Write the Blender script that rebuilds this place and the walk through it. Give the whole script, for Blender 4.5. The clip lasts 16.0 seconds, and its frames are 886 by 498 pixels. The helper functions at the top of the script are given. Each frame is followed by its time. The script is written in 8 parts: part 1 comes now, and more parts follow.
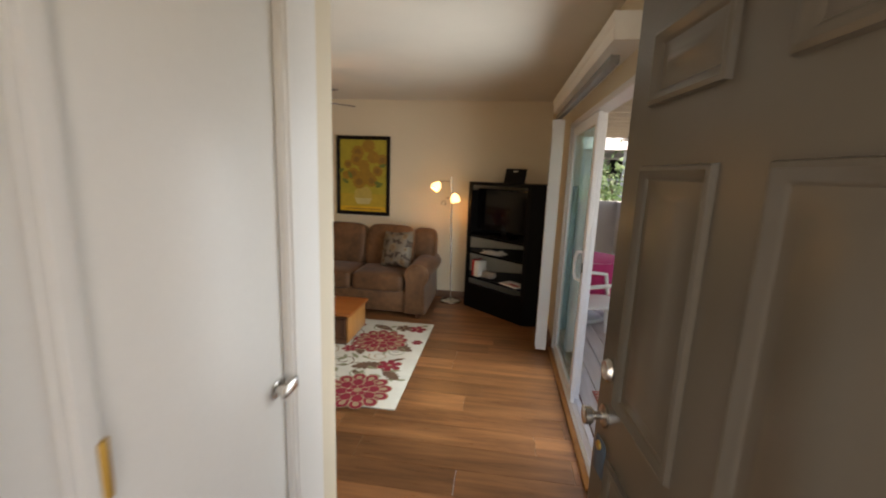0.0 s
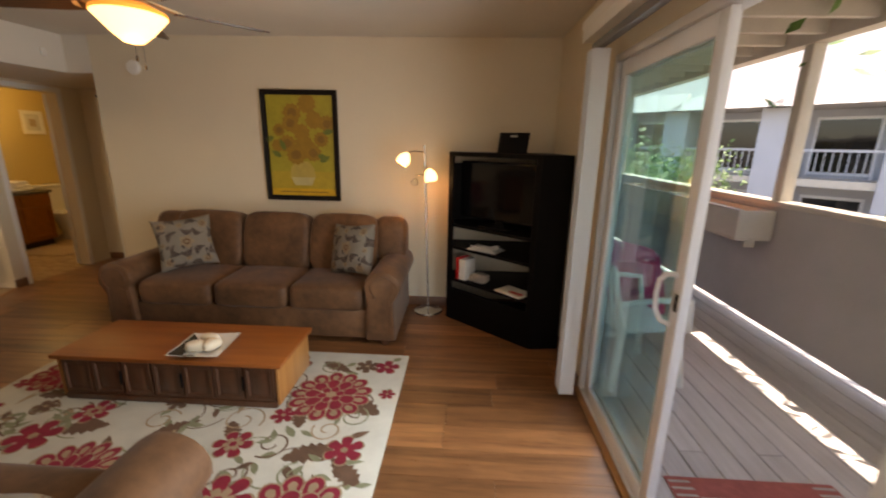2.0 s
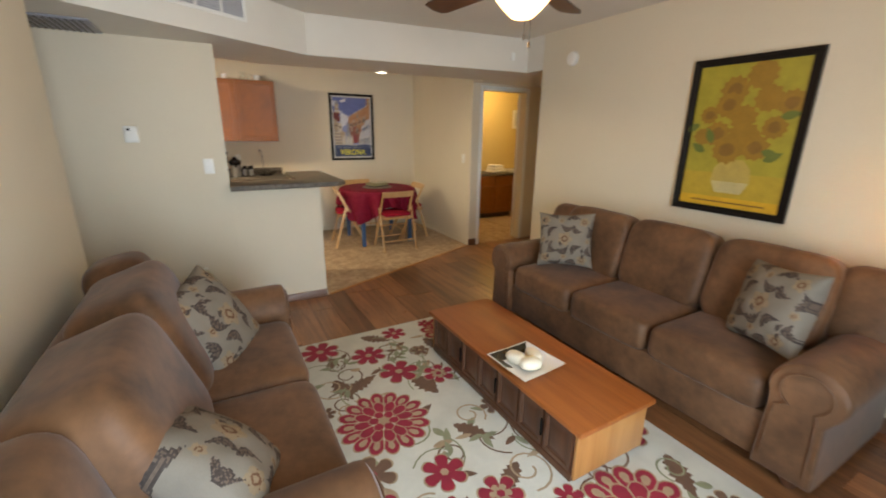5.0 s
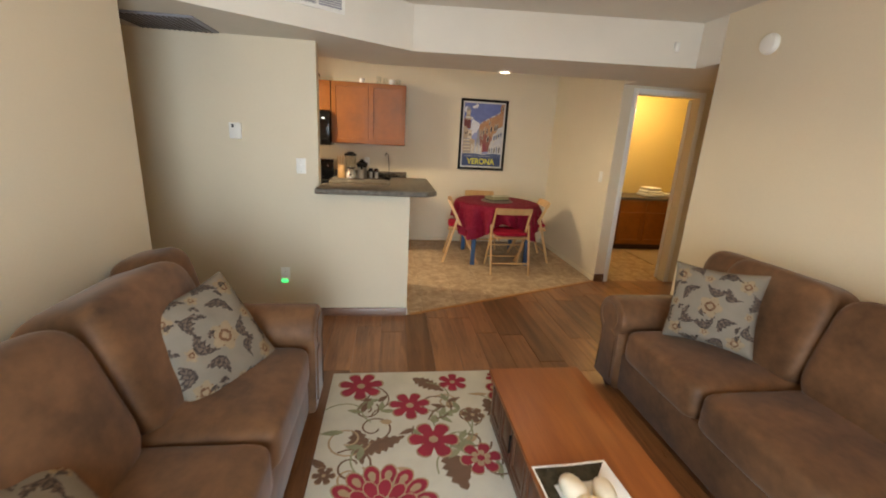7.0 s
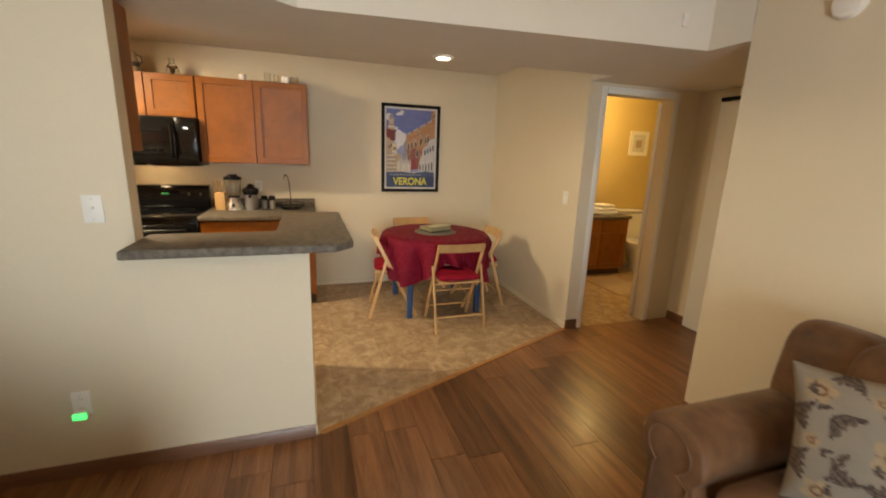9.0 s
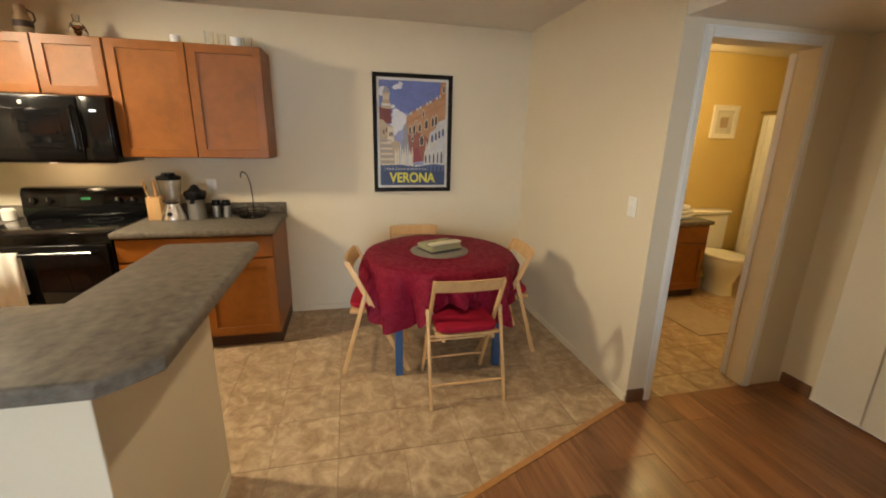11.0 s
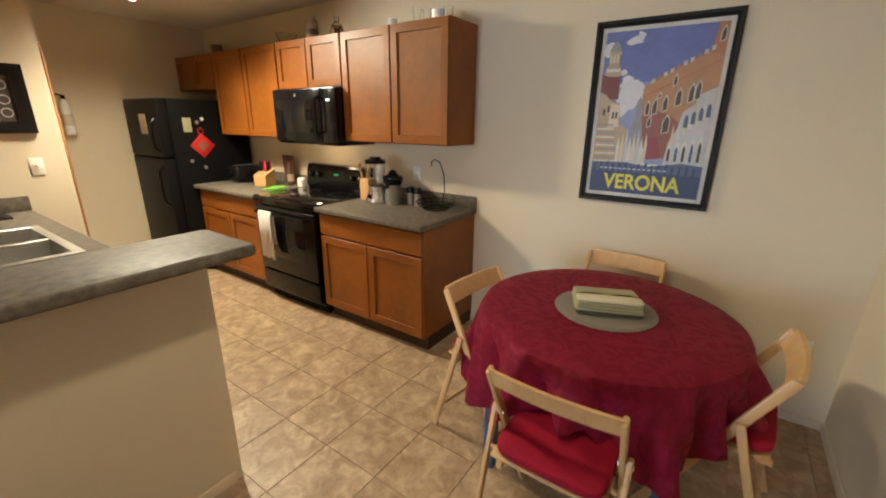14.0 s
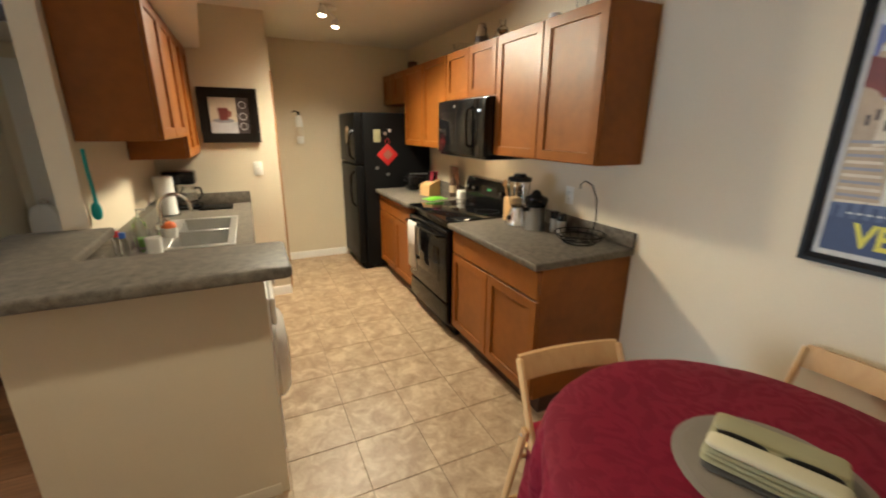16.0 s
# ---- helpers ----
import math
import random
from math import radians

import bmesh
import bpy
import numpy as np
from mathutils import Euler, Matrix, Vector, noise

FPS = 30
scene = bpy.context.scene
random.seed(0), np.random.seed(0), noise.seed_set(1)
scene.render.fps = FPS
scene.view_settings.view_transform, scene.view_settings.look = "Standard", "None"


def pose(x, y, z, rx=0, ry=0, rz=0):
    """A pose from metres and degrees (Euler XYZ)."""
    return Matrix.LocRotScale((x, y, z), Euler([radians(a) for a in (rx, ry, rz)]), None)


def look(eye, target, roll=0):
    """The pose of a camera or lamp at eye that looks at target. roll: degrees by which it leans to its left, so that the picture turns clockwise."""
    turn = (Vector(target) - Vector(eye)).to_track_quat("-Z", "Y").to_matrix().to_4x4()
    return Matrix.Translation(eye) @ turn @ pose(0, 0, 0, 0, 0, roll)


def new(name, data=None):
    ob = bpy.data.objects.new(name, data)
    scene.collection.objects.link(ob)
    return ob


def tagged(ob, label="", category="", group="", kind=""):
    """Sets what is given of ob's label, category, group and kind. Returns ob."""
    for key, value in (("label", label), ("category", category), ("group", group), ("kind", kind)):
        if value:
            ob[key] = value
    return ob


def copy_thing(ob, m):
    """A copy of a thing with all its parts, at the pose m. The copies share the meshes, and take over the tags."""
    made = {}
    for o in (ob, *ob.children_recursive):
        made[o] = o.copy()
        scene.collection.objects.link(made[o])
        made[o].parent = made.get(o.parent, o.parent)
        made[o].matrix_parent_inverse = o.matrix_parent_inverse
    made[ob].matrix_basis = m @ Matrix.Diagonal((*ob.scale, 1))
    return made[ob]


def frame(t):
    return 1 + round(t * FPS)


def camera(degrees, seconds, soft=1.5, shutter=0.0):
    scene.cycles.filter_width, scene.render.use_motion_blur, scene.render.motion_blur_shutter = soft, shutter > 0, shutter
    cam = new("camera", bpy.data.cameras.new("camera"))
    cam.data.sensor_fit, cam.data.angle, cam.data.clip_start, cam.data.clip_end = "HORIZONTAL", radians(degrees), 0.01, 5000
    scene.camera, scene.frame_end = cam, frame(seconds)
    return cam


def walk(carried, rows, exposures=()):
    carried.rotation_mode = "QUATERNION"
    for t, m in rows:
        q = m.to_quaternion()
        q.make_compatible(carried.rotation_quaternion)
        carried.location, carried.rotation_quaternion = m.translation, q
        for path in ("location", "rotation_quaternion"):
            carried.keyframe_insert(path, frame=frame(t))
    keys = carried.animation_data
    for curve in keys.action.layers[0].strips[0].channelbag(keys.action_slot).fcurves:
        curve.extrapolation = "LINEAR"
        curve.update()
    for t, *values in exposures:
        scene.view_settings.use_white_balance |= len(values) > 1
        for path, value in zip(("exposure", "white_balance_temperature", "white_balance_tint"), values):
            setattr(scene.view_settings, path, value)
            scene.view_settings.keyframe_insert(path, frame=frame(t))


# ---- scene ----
cam = camera(94.8, 16.0, soft=1.9, shutter=0.45)
METRES, EYE, TILT, LEAN, TURN = 7.665, 1.575, 0.0, 0.0, 7.8
ROWS = [
    (0.0, 0.0, 0.0, 0.0, 0.39, -10.41, -2.1),
    (0.5, -0.0058, 0.0507, -0.0009, -8.81, -11.62, -3.19),
    (1.0, -0.0097, 0.097, -0.0002, -19.02, -11.66, -5.65),
    (1.5, -0.009, 0.1389, -0.0044, -12.97, -14.37, -5.95),
    (2.0, -0.0096, 0.1694, -0.0027, -4.79, -14.32, -1.09),
    (2.5, -0.0083, 0.191, -0.0002, 3.06, -12.58, 0.99),
    (3.0, -0.0, 0.2082, -0.0015, 14.98, -12.75, 0.55),
    (3.5, 0.0031, 0.2237, -0.0025, 26.16, -13.09, 0.24),
    (4.0, -0.0031, 0.24, -0.0032, 34.24, -13.15, 0.68),
    (4.5, -0.0073, 0.2559, -0.0033, 42.05, -14.13, 0.16),
    (5.0, -0.0031, 0.2778, -0.0054, 53.05, -16.14, -0.76),
    (7.5, -0.0792, 0.3832, -0.0075, 75.88, -15.03, -3.19),
    (8.0, -0.1182, 0.39, -0.0056, 69.89, -15.02, -3.21),
    (8.5, -0.1593, 0.403, -0.0092, 66.74, -14.12, -3.35),
    (9.0, -0.2061, 0.4156, -0.0086, 64.27, -12.93, -1.95),
    (11.5, -0.3513, 0.5399, -0.004, 74.05, -16.92, -0.59),
    (12.0, -0.3636, 0.5683, -0.0045, 84.62, -17.64, -1.81),
    (12.5, -0.3883, 0.5897, -0.0052, 95.05, -16.73, -0.49),
    (13.0, -0.4111, 0.6135, -0.0045, 104.17, -17.46, 0.78),
    (13.5, -0.4293, 0.638, -0.0042, 111.85, -17.95, -0.74),
    (14.0, -0.4559, 0.6516, -0.0059, 116.95, -17.5, -0.59),
    (14.5, -0.4854, 0.662, -0.0025, 122.38, -16.06, 0.04),
    (15.0, -0.5099, 0.6753, -0.0024, 131.11, -16.27, -0.16),
    (15.5, -0.5295, 0.6788, -0.0029, 138.34, -16.48, -0.58),
    (16.0, -0.543, 0.6691, -0.0033, 147.16, -16.54, -0.42),
]
EXPOSURES = [
    (0.0, 1.7, 7900, 18), (0.5, 1.7, 7900, 19), (1.0, 1.95, 7700, 18), (1.5, 1.95, 7500, 18), (2.5, 1.8, 8900, 30), (3.2, 2.1, 9800, 35), (3.5, 2.3, 9200, 30), (4.0, 2.5, 7200, 16), (5.0, 2.6, 6700, 13),
    (7.5, 2.8, 7100, 14), (9.0, 2.75, 7400, 14), (11.5, 2.85, 6500, 10), (13.0, 2.85, 6200, 9), (14.0, 2.85, 6200, 10), (15.0, 2.85, 6100, 9), (16.0, 2.88, 6000, 9)]
walk(cam, [(t, pose(0, 0, EYE, TILT, LEAN, TURN) @ pose(METRES * x, METRES * y, METRES * z, 90 + pitch, roll, yaw)) for t, x, y, z, yaw, pitch, roll in ROWS], EXPOSURES)

# ---- world, sun and lamps ----
world = bpy.data.worlds.new("world")
scene.world = world
world.use_nodes = True
wn = world.node_tree
sky = wn.nodes.new("ShaderNodeTexSky")
sky.sky_type, sky.sun_disc = "NISHITA", False
SUN_EL, SUN_AZ = radians(67), radians(78)
sky.sun_elevation, sky.sun_rotation = SUN_EL, SUN_AZ
wn.links.new(sky.outputs[0], wn.nodes["Background"].inputs[0])
wn.nodes["Background"].inputs[1].default_value = 0.15
sun_data = bpy.data.lights.new("sun", "SUN")
sun_data.energy, sun_data.angle, sun_data.color = 3.4, radians(0.5), (1.0, 0.95, 0.87)
sun = new("sun", sun_data)
sun_way = Vector((math.sin(SUN_AZ) * math.cos(SUN_EL), math.cos(SUN_AZ) * math.cos(SUN_EL), math.sin(SUN_EL)))
sun.matrix_world = look(sun_way * 30, (0, 0, 0))


def point_lamp(name, at, watts, colour, radius):
    data = bpy.data.lights.new(name, "POINT")
    data.energy, data.color, data.shadow_soft_size = watts, colour, radius
    ob = new(name, data)
    ob.location = at
    return ob


def spot_lamp(name, at, target, watts, colour, angle, radius=0.14):
    data = bpy.data.lights.new(name, "SPOT")
    data.energy, data.color, data.shadow_soft_size, data.spot_size, data.spot_blend = watts, colour, radius, radians(angle), 0.75
    ob = new(name, data)
    ob.matrix_world = look(at, target)
    return ob


def window_lamp(name, at, target, w, h, watts, colour, spread=180):
    data = bpy.data.lights.new(name, "AREA")
    data.shape, data.size, data.size_y, data.energy, data.color = "RECTANGLE", w, h, watts, colour
    data.spread = radians(spread)
    ob = new(name, data)
    ob.matrix_world = look(at, target)
    return ob


KITCHEN = (1.0, 0.86, 0.60)
WARM, SOFTWARM, DAY = (1.0, 0.58, 0.22), (1.0, 0.74, 0.44), (0.70, 0.86, 1.0)
window_lamp("sky_through_sliding_door", (0.52, 2.64, 1.02), (-3.0, 2.64, 0.9), 1.32, 1.9, 13.2, DAY, 150)
window_lamp("sky_through_front_door", (-0.1, -0.25, 1.3), (0.9, 0.80, 1.2), 0.85, 1.9, 1.9, (1.0, 0.96, 0.88))
point_lamp("fan_bulb", (-1.87, 3.36, 1.90), 1.75, (1.0, 0.54, 0.20), 0.08)
point_lamp("floor_lamp_bulb_a", (-0.765, 4.83, 1.40), 0.46, WARM, 0.035)
point_lamp("floor_lamp_bulb_b", (-0.54, 4.83, 1.25), 0.46, WARM, 0.035)
# bathroom light, hung free in the room away from the unseen light bar
point_lamp("bath_bulb", (-6.20, 6.55, 2.15), 4.4, (1.0, 0.71, 0.28), 0.10)
spot_lamp("kitchen_spot_a", (-5.44, 1.05, 2.30), (-5.55, 2.2, 0.0), 30, KITCHEN, 166, 0.10)
spot_lamp("kitchen_spot_b", (-5.60, 0.72, 2.30), (-5.5, 0.75, 0.0), 11, KITCHEN, 150, 0.10)
spot_lamp("soffit_downlight", (-4.71, 3.80, 2.112), (-4.80, 3.95, 0.0), 5.0, KITCHEN, 165, 0.05)
point_lamp("range_hood_bulb", (-6.45, 1.55, 1.30), 0.28, SOFTWARM, 0.03)


# ---- materials ----
def shader(name):
    m = bpy.data.materials.new(name)
    m.use_nodes = True
    return m, m.node_tree, m.node_tree.nodes["Principled BSDF"]


def put(nt, socket, value):
    """Links a socket, or sets a plain value."""
    if isinstance(value, (int, float, tuple)):
        socket.default_value = value
    else:
        nt.links.new(value, socket)


def math_node(nt, op, a, b=0.0):
    n = nt.nodes.new("ShaderNodeMath")
    n.operation = op
    put(nt, n.inputs[0], a), put(nt, n.inputs[1], b)
    return n.outputs[0]


def coords(nt, stretch=(1, 1, 1), jitter=True):
    tc = nt.nodes.new("ShaderNodeTexCoord")
    mp = nt.nodes.new("ShaderNodeMapping")
    nt.links.new(tc.outputs["Object"], mp.inputs[0])
    mp.inputs["Scale"].default_value = stretch
    if jitter:
        info = nt.nodes.new("ShaderNodeObjectInfo")
        comb = nt.nodes.new("ShaderNodeCombineXYZ")
        s = math_node(nt, "MULTIPLY", info.outputs["Random"], 37.0)
        for i in range(3):
            nt.links.new(s, comb.inputs[i])
        nt.links.new(comb.outputs[0], mp.inputs["Location"])
    return mp.outputs[0]


def noise_node(nt, vec, scale, detail=4.0, rough=0.55, distort=0.0):
    n = nt.nodes.new("ShaderNodeTexNoise")
    nt.links.new(vec, n.inputs["Vector"])
    n.inputs["Scale"].default_value, n.inputs["Detail"].default_value = scale, detail
    n.inputs["Roughness"].default_value, n.inputs["Distortion"].default_value = rough, distort
    return n.outputs[0]


def ramp(nt, fac, stops):
    r = nt.nodes.new("ShaderNodeValToRGB")
    nt.links.new(fac, r.inputs[0])
    els = r.color_ramp.elements
    while len(els) < len(stops):
        els.new(0.5)
    for e, (pos, col) in zip(els, stops):
        e.position, e.color = pos, (*col, 1)
    return r.outputs[0]


def mixed(nt, kind, fac, a, b):
    n = nt.nodes.new("ShaderNodeMix")
    n.data_type, n.blend_type = "RGBA", kind
    put(nt, n.inputs[0], fac)
    for i, v in ((6, a), (7, b)):
        put(nt, n.inputs[i], (*v, 1) if isinstance(v, tuple) and len(v) == 3 else v)
    return n.outputs[2]


def bump(nt, bsdf, height, strength, dist=0.01):
    b = nt.nodes.new("ShaderNodeBump")
    b.inputs["Strength"].default_value, b.inputs["Distance"].default_value = strength, dist
    nt.links.new(height, b.inputs["Height"])
    nt.links.new(b.outputs[0], bsdf.inputs["Normal"])


def tint(c, k):
    return tuple(min(1.0, v * k) for v in c)


def plain(name, col, rough=0.5, metal=0.0, var=0.12, scale=3.0, fine=60.0, relief=0.15, spread=0.0, coat=0.0, sheen=0.0, gloss=0.5):
    """A surface with variation at two scales; spread: how far pieces differ from each other."""
    m, nt, b = shader(name)
    v = coords(nt)
    big, small = noise_node(nt, v, scale, 5), noise_node(nt, v, fine, 3)
    f = math_node(nt, "ADD", math_node(nt, "MULTIPLY", big, 0.7), math_node(nt, "MULTIPLY", small, 0.3))
    c = ramp(nt, f, [(0.3, tint(col, 1 - var)), (0.7, tint(col, 1 + var))])
    if spread:
        info = nt.nodes.new("ShaderNodeObjectInfo")
        k = math_node(nt, "ADD", math_node(nt, "MULTIPLY", info.outputs["Random"], 2 * spread), 1 - spread)
        c = mixed(nt, "MULTIPLY", 1.0, c, k)
    nt.links.new(c, b.inputs["Base Color"])
    r = math_node(nt, "ADD", math_node(nt, "MULTIPLY", big, 0.16), rough - 0.08)
    nt.links.new(r, b.inputs["Roughness"])
    b.inputs["Metallic"].default_value = metal
    b.inputs["Coat Weight"].default_value, b.inputs["Specular IOR Level"].default_value = coat, gloss
    if sheen:
        b.inputs["Sheen Weight"].default_value, b.inputs["Sheen Roughness"].default_value = sheen, 0.4
    if relief:
        bump(nt, b, f, relief, 0.004)
    return m


def wood(name, dark, light, axis=0, rough=0.35, spread=0.2, grain=1.0, coat=0.1):
    m, nt, b = shader(name)
    st = [14.0, 14.0, 14.0]
    st[axis] = 1.1
    v = coords(nt, tuple(s * grain for s in st))
    g = noise_node(nt, v, 2.2, 8, 0.65, 0.6)
    fine = noise_node(nt, v, 14.0, 4, 0.7)
    big = noise_node(nt, coords(nt), 1.6, 3)
    f = math_node(nt, "ADD", math_node(nt, "MULTIPLY", g, 0.65), math_node(nt, "MULTIPLY", fine, 0.2))
    f = math_node(nt, "ADD", f, math_node(nt, "MULTIPLY", big, 0.25))
    c = ramp(nt, f, [(0.36, dark), (0.56, tuple((p + q) / 2 for p, q in zip(dark, light))), (0.76, light)])
    if spread:
        info = nt.nodes.new("ShaderNodeObjectInfo")
        k = math_node(nt, "ADD", math_node(nt, "MULTIPLY", info.outputs["Random"], 2 * spread), 1 - spread)
        c = mixed(nt, "MULTIPLY", 1.0, c, k)
    nt.links.new(c, b.inputs["Base Color"])
    nt.links.new(math_node(nt, "ADD", math_node(nt, "MULTIPLY", fine, 0.2), rough - 0.1), b.inputs["Roughness"])
    b.inputs["Coat Weight"].default_value = coat
    bump(nt, b, f, 0.12, 0.003)
    return m


def glow(name, col, strength):
    m, nt, b = shader(name)
    b.inputs["Base Color"].default_value = (*col, 1)
    b.inputs["Emission Color"].default_value, b.inputs["Emission Strength"].default_value = (*col, 1), strength
    b.inputs["Roughness"].default_value = 0.4
    return m


def glass(name, col, rough=0.0, ior=1.45):
    m, nt, b = shader(name)
    b.inputs["Base Color"].default_value = (*col, 1)
    b.inputs["Transmission Weight"].default_value, b.inputs["Roughness"].default_value, b.inputs["IOR"].default_value = 1.0, rough, ior
    return m


def stone_tile(name, dark, light):
    m, nt, b = shader(name)
    v = coords(nt)
    cloud, fine = noise_node(nt, v, 10.0, 6, 0.66, 0.8), noise_node(nt, v, 40.0, 4)
    f = math_node(nt, "ADD", math_node(nt, "MULTIPLY", cloud, 0.8), math_node(nt, "MULTIPLY", fine, 0.2))
    c = ramp(nt, f, [(0.39, dark), (0.52, tuple((p + q) / 2 for p, q in zip(dark, light))), (0.63, light)])
    nt.links.new(c, b.inputs["Base Color"])
    nt.links.new(math_node(nt, "ADD", math_node(nt, "MULTIPLY", fine, 0.2), 0.36), b.inputs["Roughness"])
    bump(nt, b, f, 0.15, 0.003)
    return m


def damask(name, col):
    """A woven cloth whose swirled figure shines a little against its duller ground."""
    m, nt, b = shader(name)
    v = coords(nt)
    swirl, weave, big = noise_node(nt, v, 9.0, 3, 0.5, 3.2), noise_node(nt, v, 240.0, 2), noise_node(nt, v, 2.5, 3)
    figure = ramp(nt, swirl, [(0.47, (0, 0, 0)), (0.51, (1, 1, 1))])
    c = mixed(nt, "MIX", figure, tint(col, 0.92), tint(col, 1.07))
    c = mixed(nt, "MULTIPLY", 0.35, c, ramp(nt, big, [(0.3, (0.7, 0.7, 0.7)), (0.7, (1, 1, 1))]))
    nt.links.new(c, b.inputs["Base Color"])
    nt.links.new(math_node(nt, "SUBTRACT", 0.74, math_node(nt, "MULTIPLY", figure, 0.12)), b.inputs["Roughness"])
    b.inputs["Specular IOR Level"].default_value = 0.25
    bump(nt, b, math_node(nt, "ADD", figure, math_node(nt, "MULTIPLY", weave, 0.5)), 0.35, 0.002)
    return m


M = {}
M["wall"] = plain("wall_paint", (0.68, 0.595, 0.445), 0.7, var=0.04, scale=1.2, fine=90, relief=0.25)
M["ceiling"] = plain("ceiling_paint", (0.70, 0.65, 0.56), 0.85, var=0.05, scale=2, fine=140, relief=0.5)
M["bath_wall"] = plain("ochre_bath_paint", (0.62, 0.47, 0.19), 0.7, var=0.04, scale=1.2, fine=90, relief=0.25)
M["white"] = plain("white_gloss_paint", (0.78, 0.76, 0.71), 0.4, var=0.03, scale=2, relief=0.08)
M["vinyl_white"] = plain("white_vinyl_frame", (0.80, 0.81, 0.82), 0.35, var=0.03, scale=2, relief=0.03)
M["plate"] = plain("white_plastic", (0.80, 0.78, 0.72), 0.35, var=0.02, relief=0.0)
M["baseboard"] = wood("dark_baseboard", (0.10, 0.045, 0.022), (0.20, 0.09, 0.045), 1, 0.4, 0.05)
M["plank_gap"] = plain("plank_joint", (0.10, 0.048, 0.022), 0.8)
M["plank"] = wood("laminate_plank", (0.070, 0.025, 0.010), (0.37, 0.165, 0.066), 0, 0.31, 0.30, 0.5, 0.02)
M["grout"] = plain("vinyl_joint", (0.31, 0.225, 0.14), 0.8)
M["tile"] = stone_tile("stone_look_vinyl", (0.30, 0.198, 0.112), (0.53, 0.395, 0.250))
M["cab"] = plain("stained_maple", (0.245, 0.078, 0.0095), 0.40, var=0.27, scale=2.6, fine=18, relief=0.03, spread=0.10, gloss=0.36)
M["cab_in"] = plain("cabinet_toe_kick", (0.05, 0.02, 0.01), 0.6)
M["counter"] = plain("grey_laminate", (0.135, 0.116, 0.093), 0.50, var=0.5, scale=30, fine=260, relief=0.05, gloss=0.14)
M["black"] = plain("black_enamel", (0.006, 0.006, 0.0065), 0.16, var=0.1, relief=0.0, coat=0.05, gloss=0.25)
M["black_tex"] = plain("black_textured_steel", (0.007, 0.007, 0.0075), 0.42, var=0.2, fine=300, relief=0.2, gloss=0.1)
M["black_mat"] = plain("black_ash", (0.0035, 0.003, 0.003), 0.5, var=0.3, scale=8, relief=0.1, gloss=0.12)
M["black_glass"] = plain("black_glass", (0.006, 0.006, 0.007), 0.06, var=0.0, relief=0.0, coat=0.1, gloss=0.35)
M["chrome"] = plain("brushed_nickel", (0.62, 0.60, 0.57), 0.25, 1.0, var=0.05, relief=0.0)
M["steel"] = plain("stainless_steel", (0.50, 0.50, 0.48), 0.40, 1.0, var=0.08, relief=0.03)
M["brass"] = plain("brass", (0.60, 0.38, 0.10), 0.35, 1.0, var=0.1, relief=0.0)
M["sofa"] = plain("brown_microfibre", (0.128, 0.061, 0.027), 0.60, var=0.62, scale=4.0, fine=20, relief=0.25, spread=0.06, sheen=0.16, gloss=0.32)
M["pillow"] = plain("woven_cushion_cloth", (0.20, 0.172, 0.135), 0.9, var=0.14, scale=9, fine=260, relief=0.35, gloss=0.2)
M["print_leaf"] = plain("dark_leaf_print", (0.052, 0.040, 0.033), 0.9, var=0.45, scale=60, fine=260, relief=0.3, gloss=0.2)
M["print_bloom"] = plain("cream_bloom_print", (0.25, 0.187, 0.115), 0.9, var=0.15, scale=30, fine=260, relief=0.3, gloss=0.2)
M["print_fill"] = plain("grey_brown_leaf_fill", (0.115, 0.083, 0.062), 0.9, var=0.3, scale=60, fine=260, relief=0.3, gloss=0.2)
M["print_rust"] = plain("brown_bloom_print", (0.13, 0.065, 0.034), 0.9, var=0.3, scale=30, fine=260, relief=0.3, gloss=0.2)
M["table_top"] = wood("oiled_oak_top", (0.22, 0.058, 0.011), (0.40, 0.125, 0.025), 0, 0.44, 0.03, 0.6, 0.0)
M["table_front"] = wood("dark_carved_front", (0.060, 0.022, 0.010), (0.135, 0.055, 0.025), 2, 0.4, 0.05, 0.5, 0.15)
M["table_end"] = wood("honey_end_panel", (0.33, 0.135, 0.035), (0.50, 0.24, 0.075), 2, 0.4, 0.05, 0.5, 0.15)
M["rug"] = plain("ivory_rug_pile", (0.57, 0.56, 0.48), 0.95, var=0.12, scale=6, fine=320, relief=0.7)
M["rug_red"] = plain("crimson_rug_pile", (0.27, 0.018, 0.038), 0.95, var=0.25, scale=10, fine=320, relief=0.7)
M["rug_brown"] = plain("brown_rug_pile", (0.15, 0.085, 0.052), 0.95, var=0.25, scale=10, fine=320, relief=0.7)
M["rug_tan"] = plain("tan_rug_pile", (0.37, 0.27, 0.165), 0.95, var=0.2, scale=10, fine=320, relief=0.7)
M["rug_sage"] = plain("sage_rug_pile", (0.24, 0.25, 0.15), 0.95, var=0.2, scale=10, fine=320, relief=0.7)
M["cloth"] = damask("crimson_tablecloth", (0.185, 0.002, 0.020))
M["red_pad"] = plain("red_seat_pad", (0.27, 0.005, 0.022), 0.8, var=0.25, scale=10, fine=150, relief=0.25, gloss=0.2)
M["beech"] = wood("beech", (0.50, 0.285, 0.115), (0.66, 0.43, 0.20), 2, 0.42, 0.08, 0.5, 0.1)
M["blue_leg"] = plain("blue_painted_wood", (0.030, 0.085, 0.20), 0.45, var=0.15)
M["frame_black"] = plain("black_frame", (0.010, 0.008, 0.007), 0.42, var=0.2, relief=0.05, gloss=0.15)
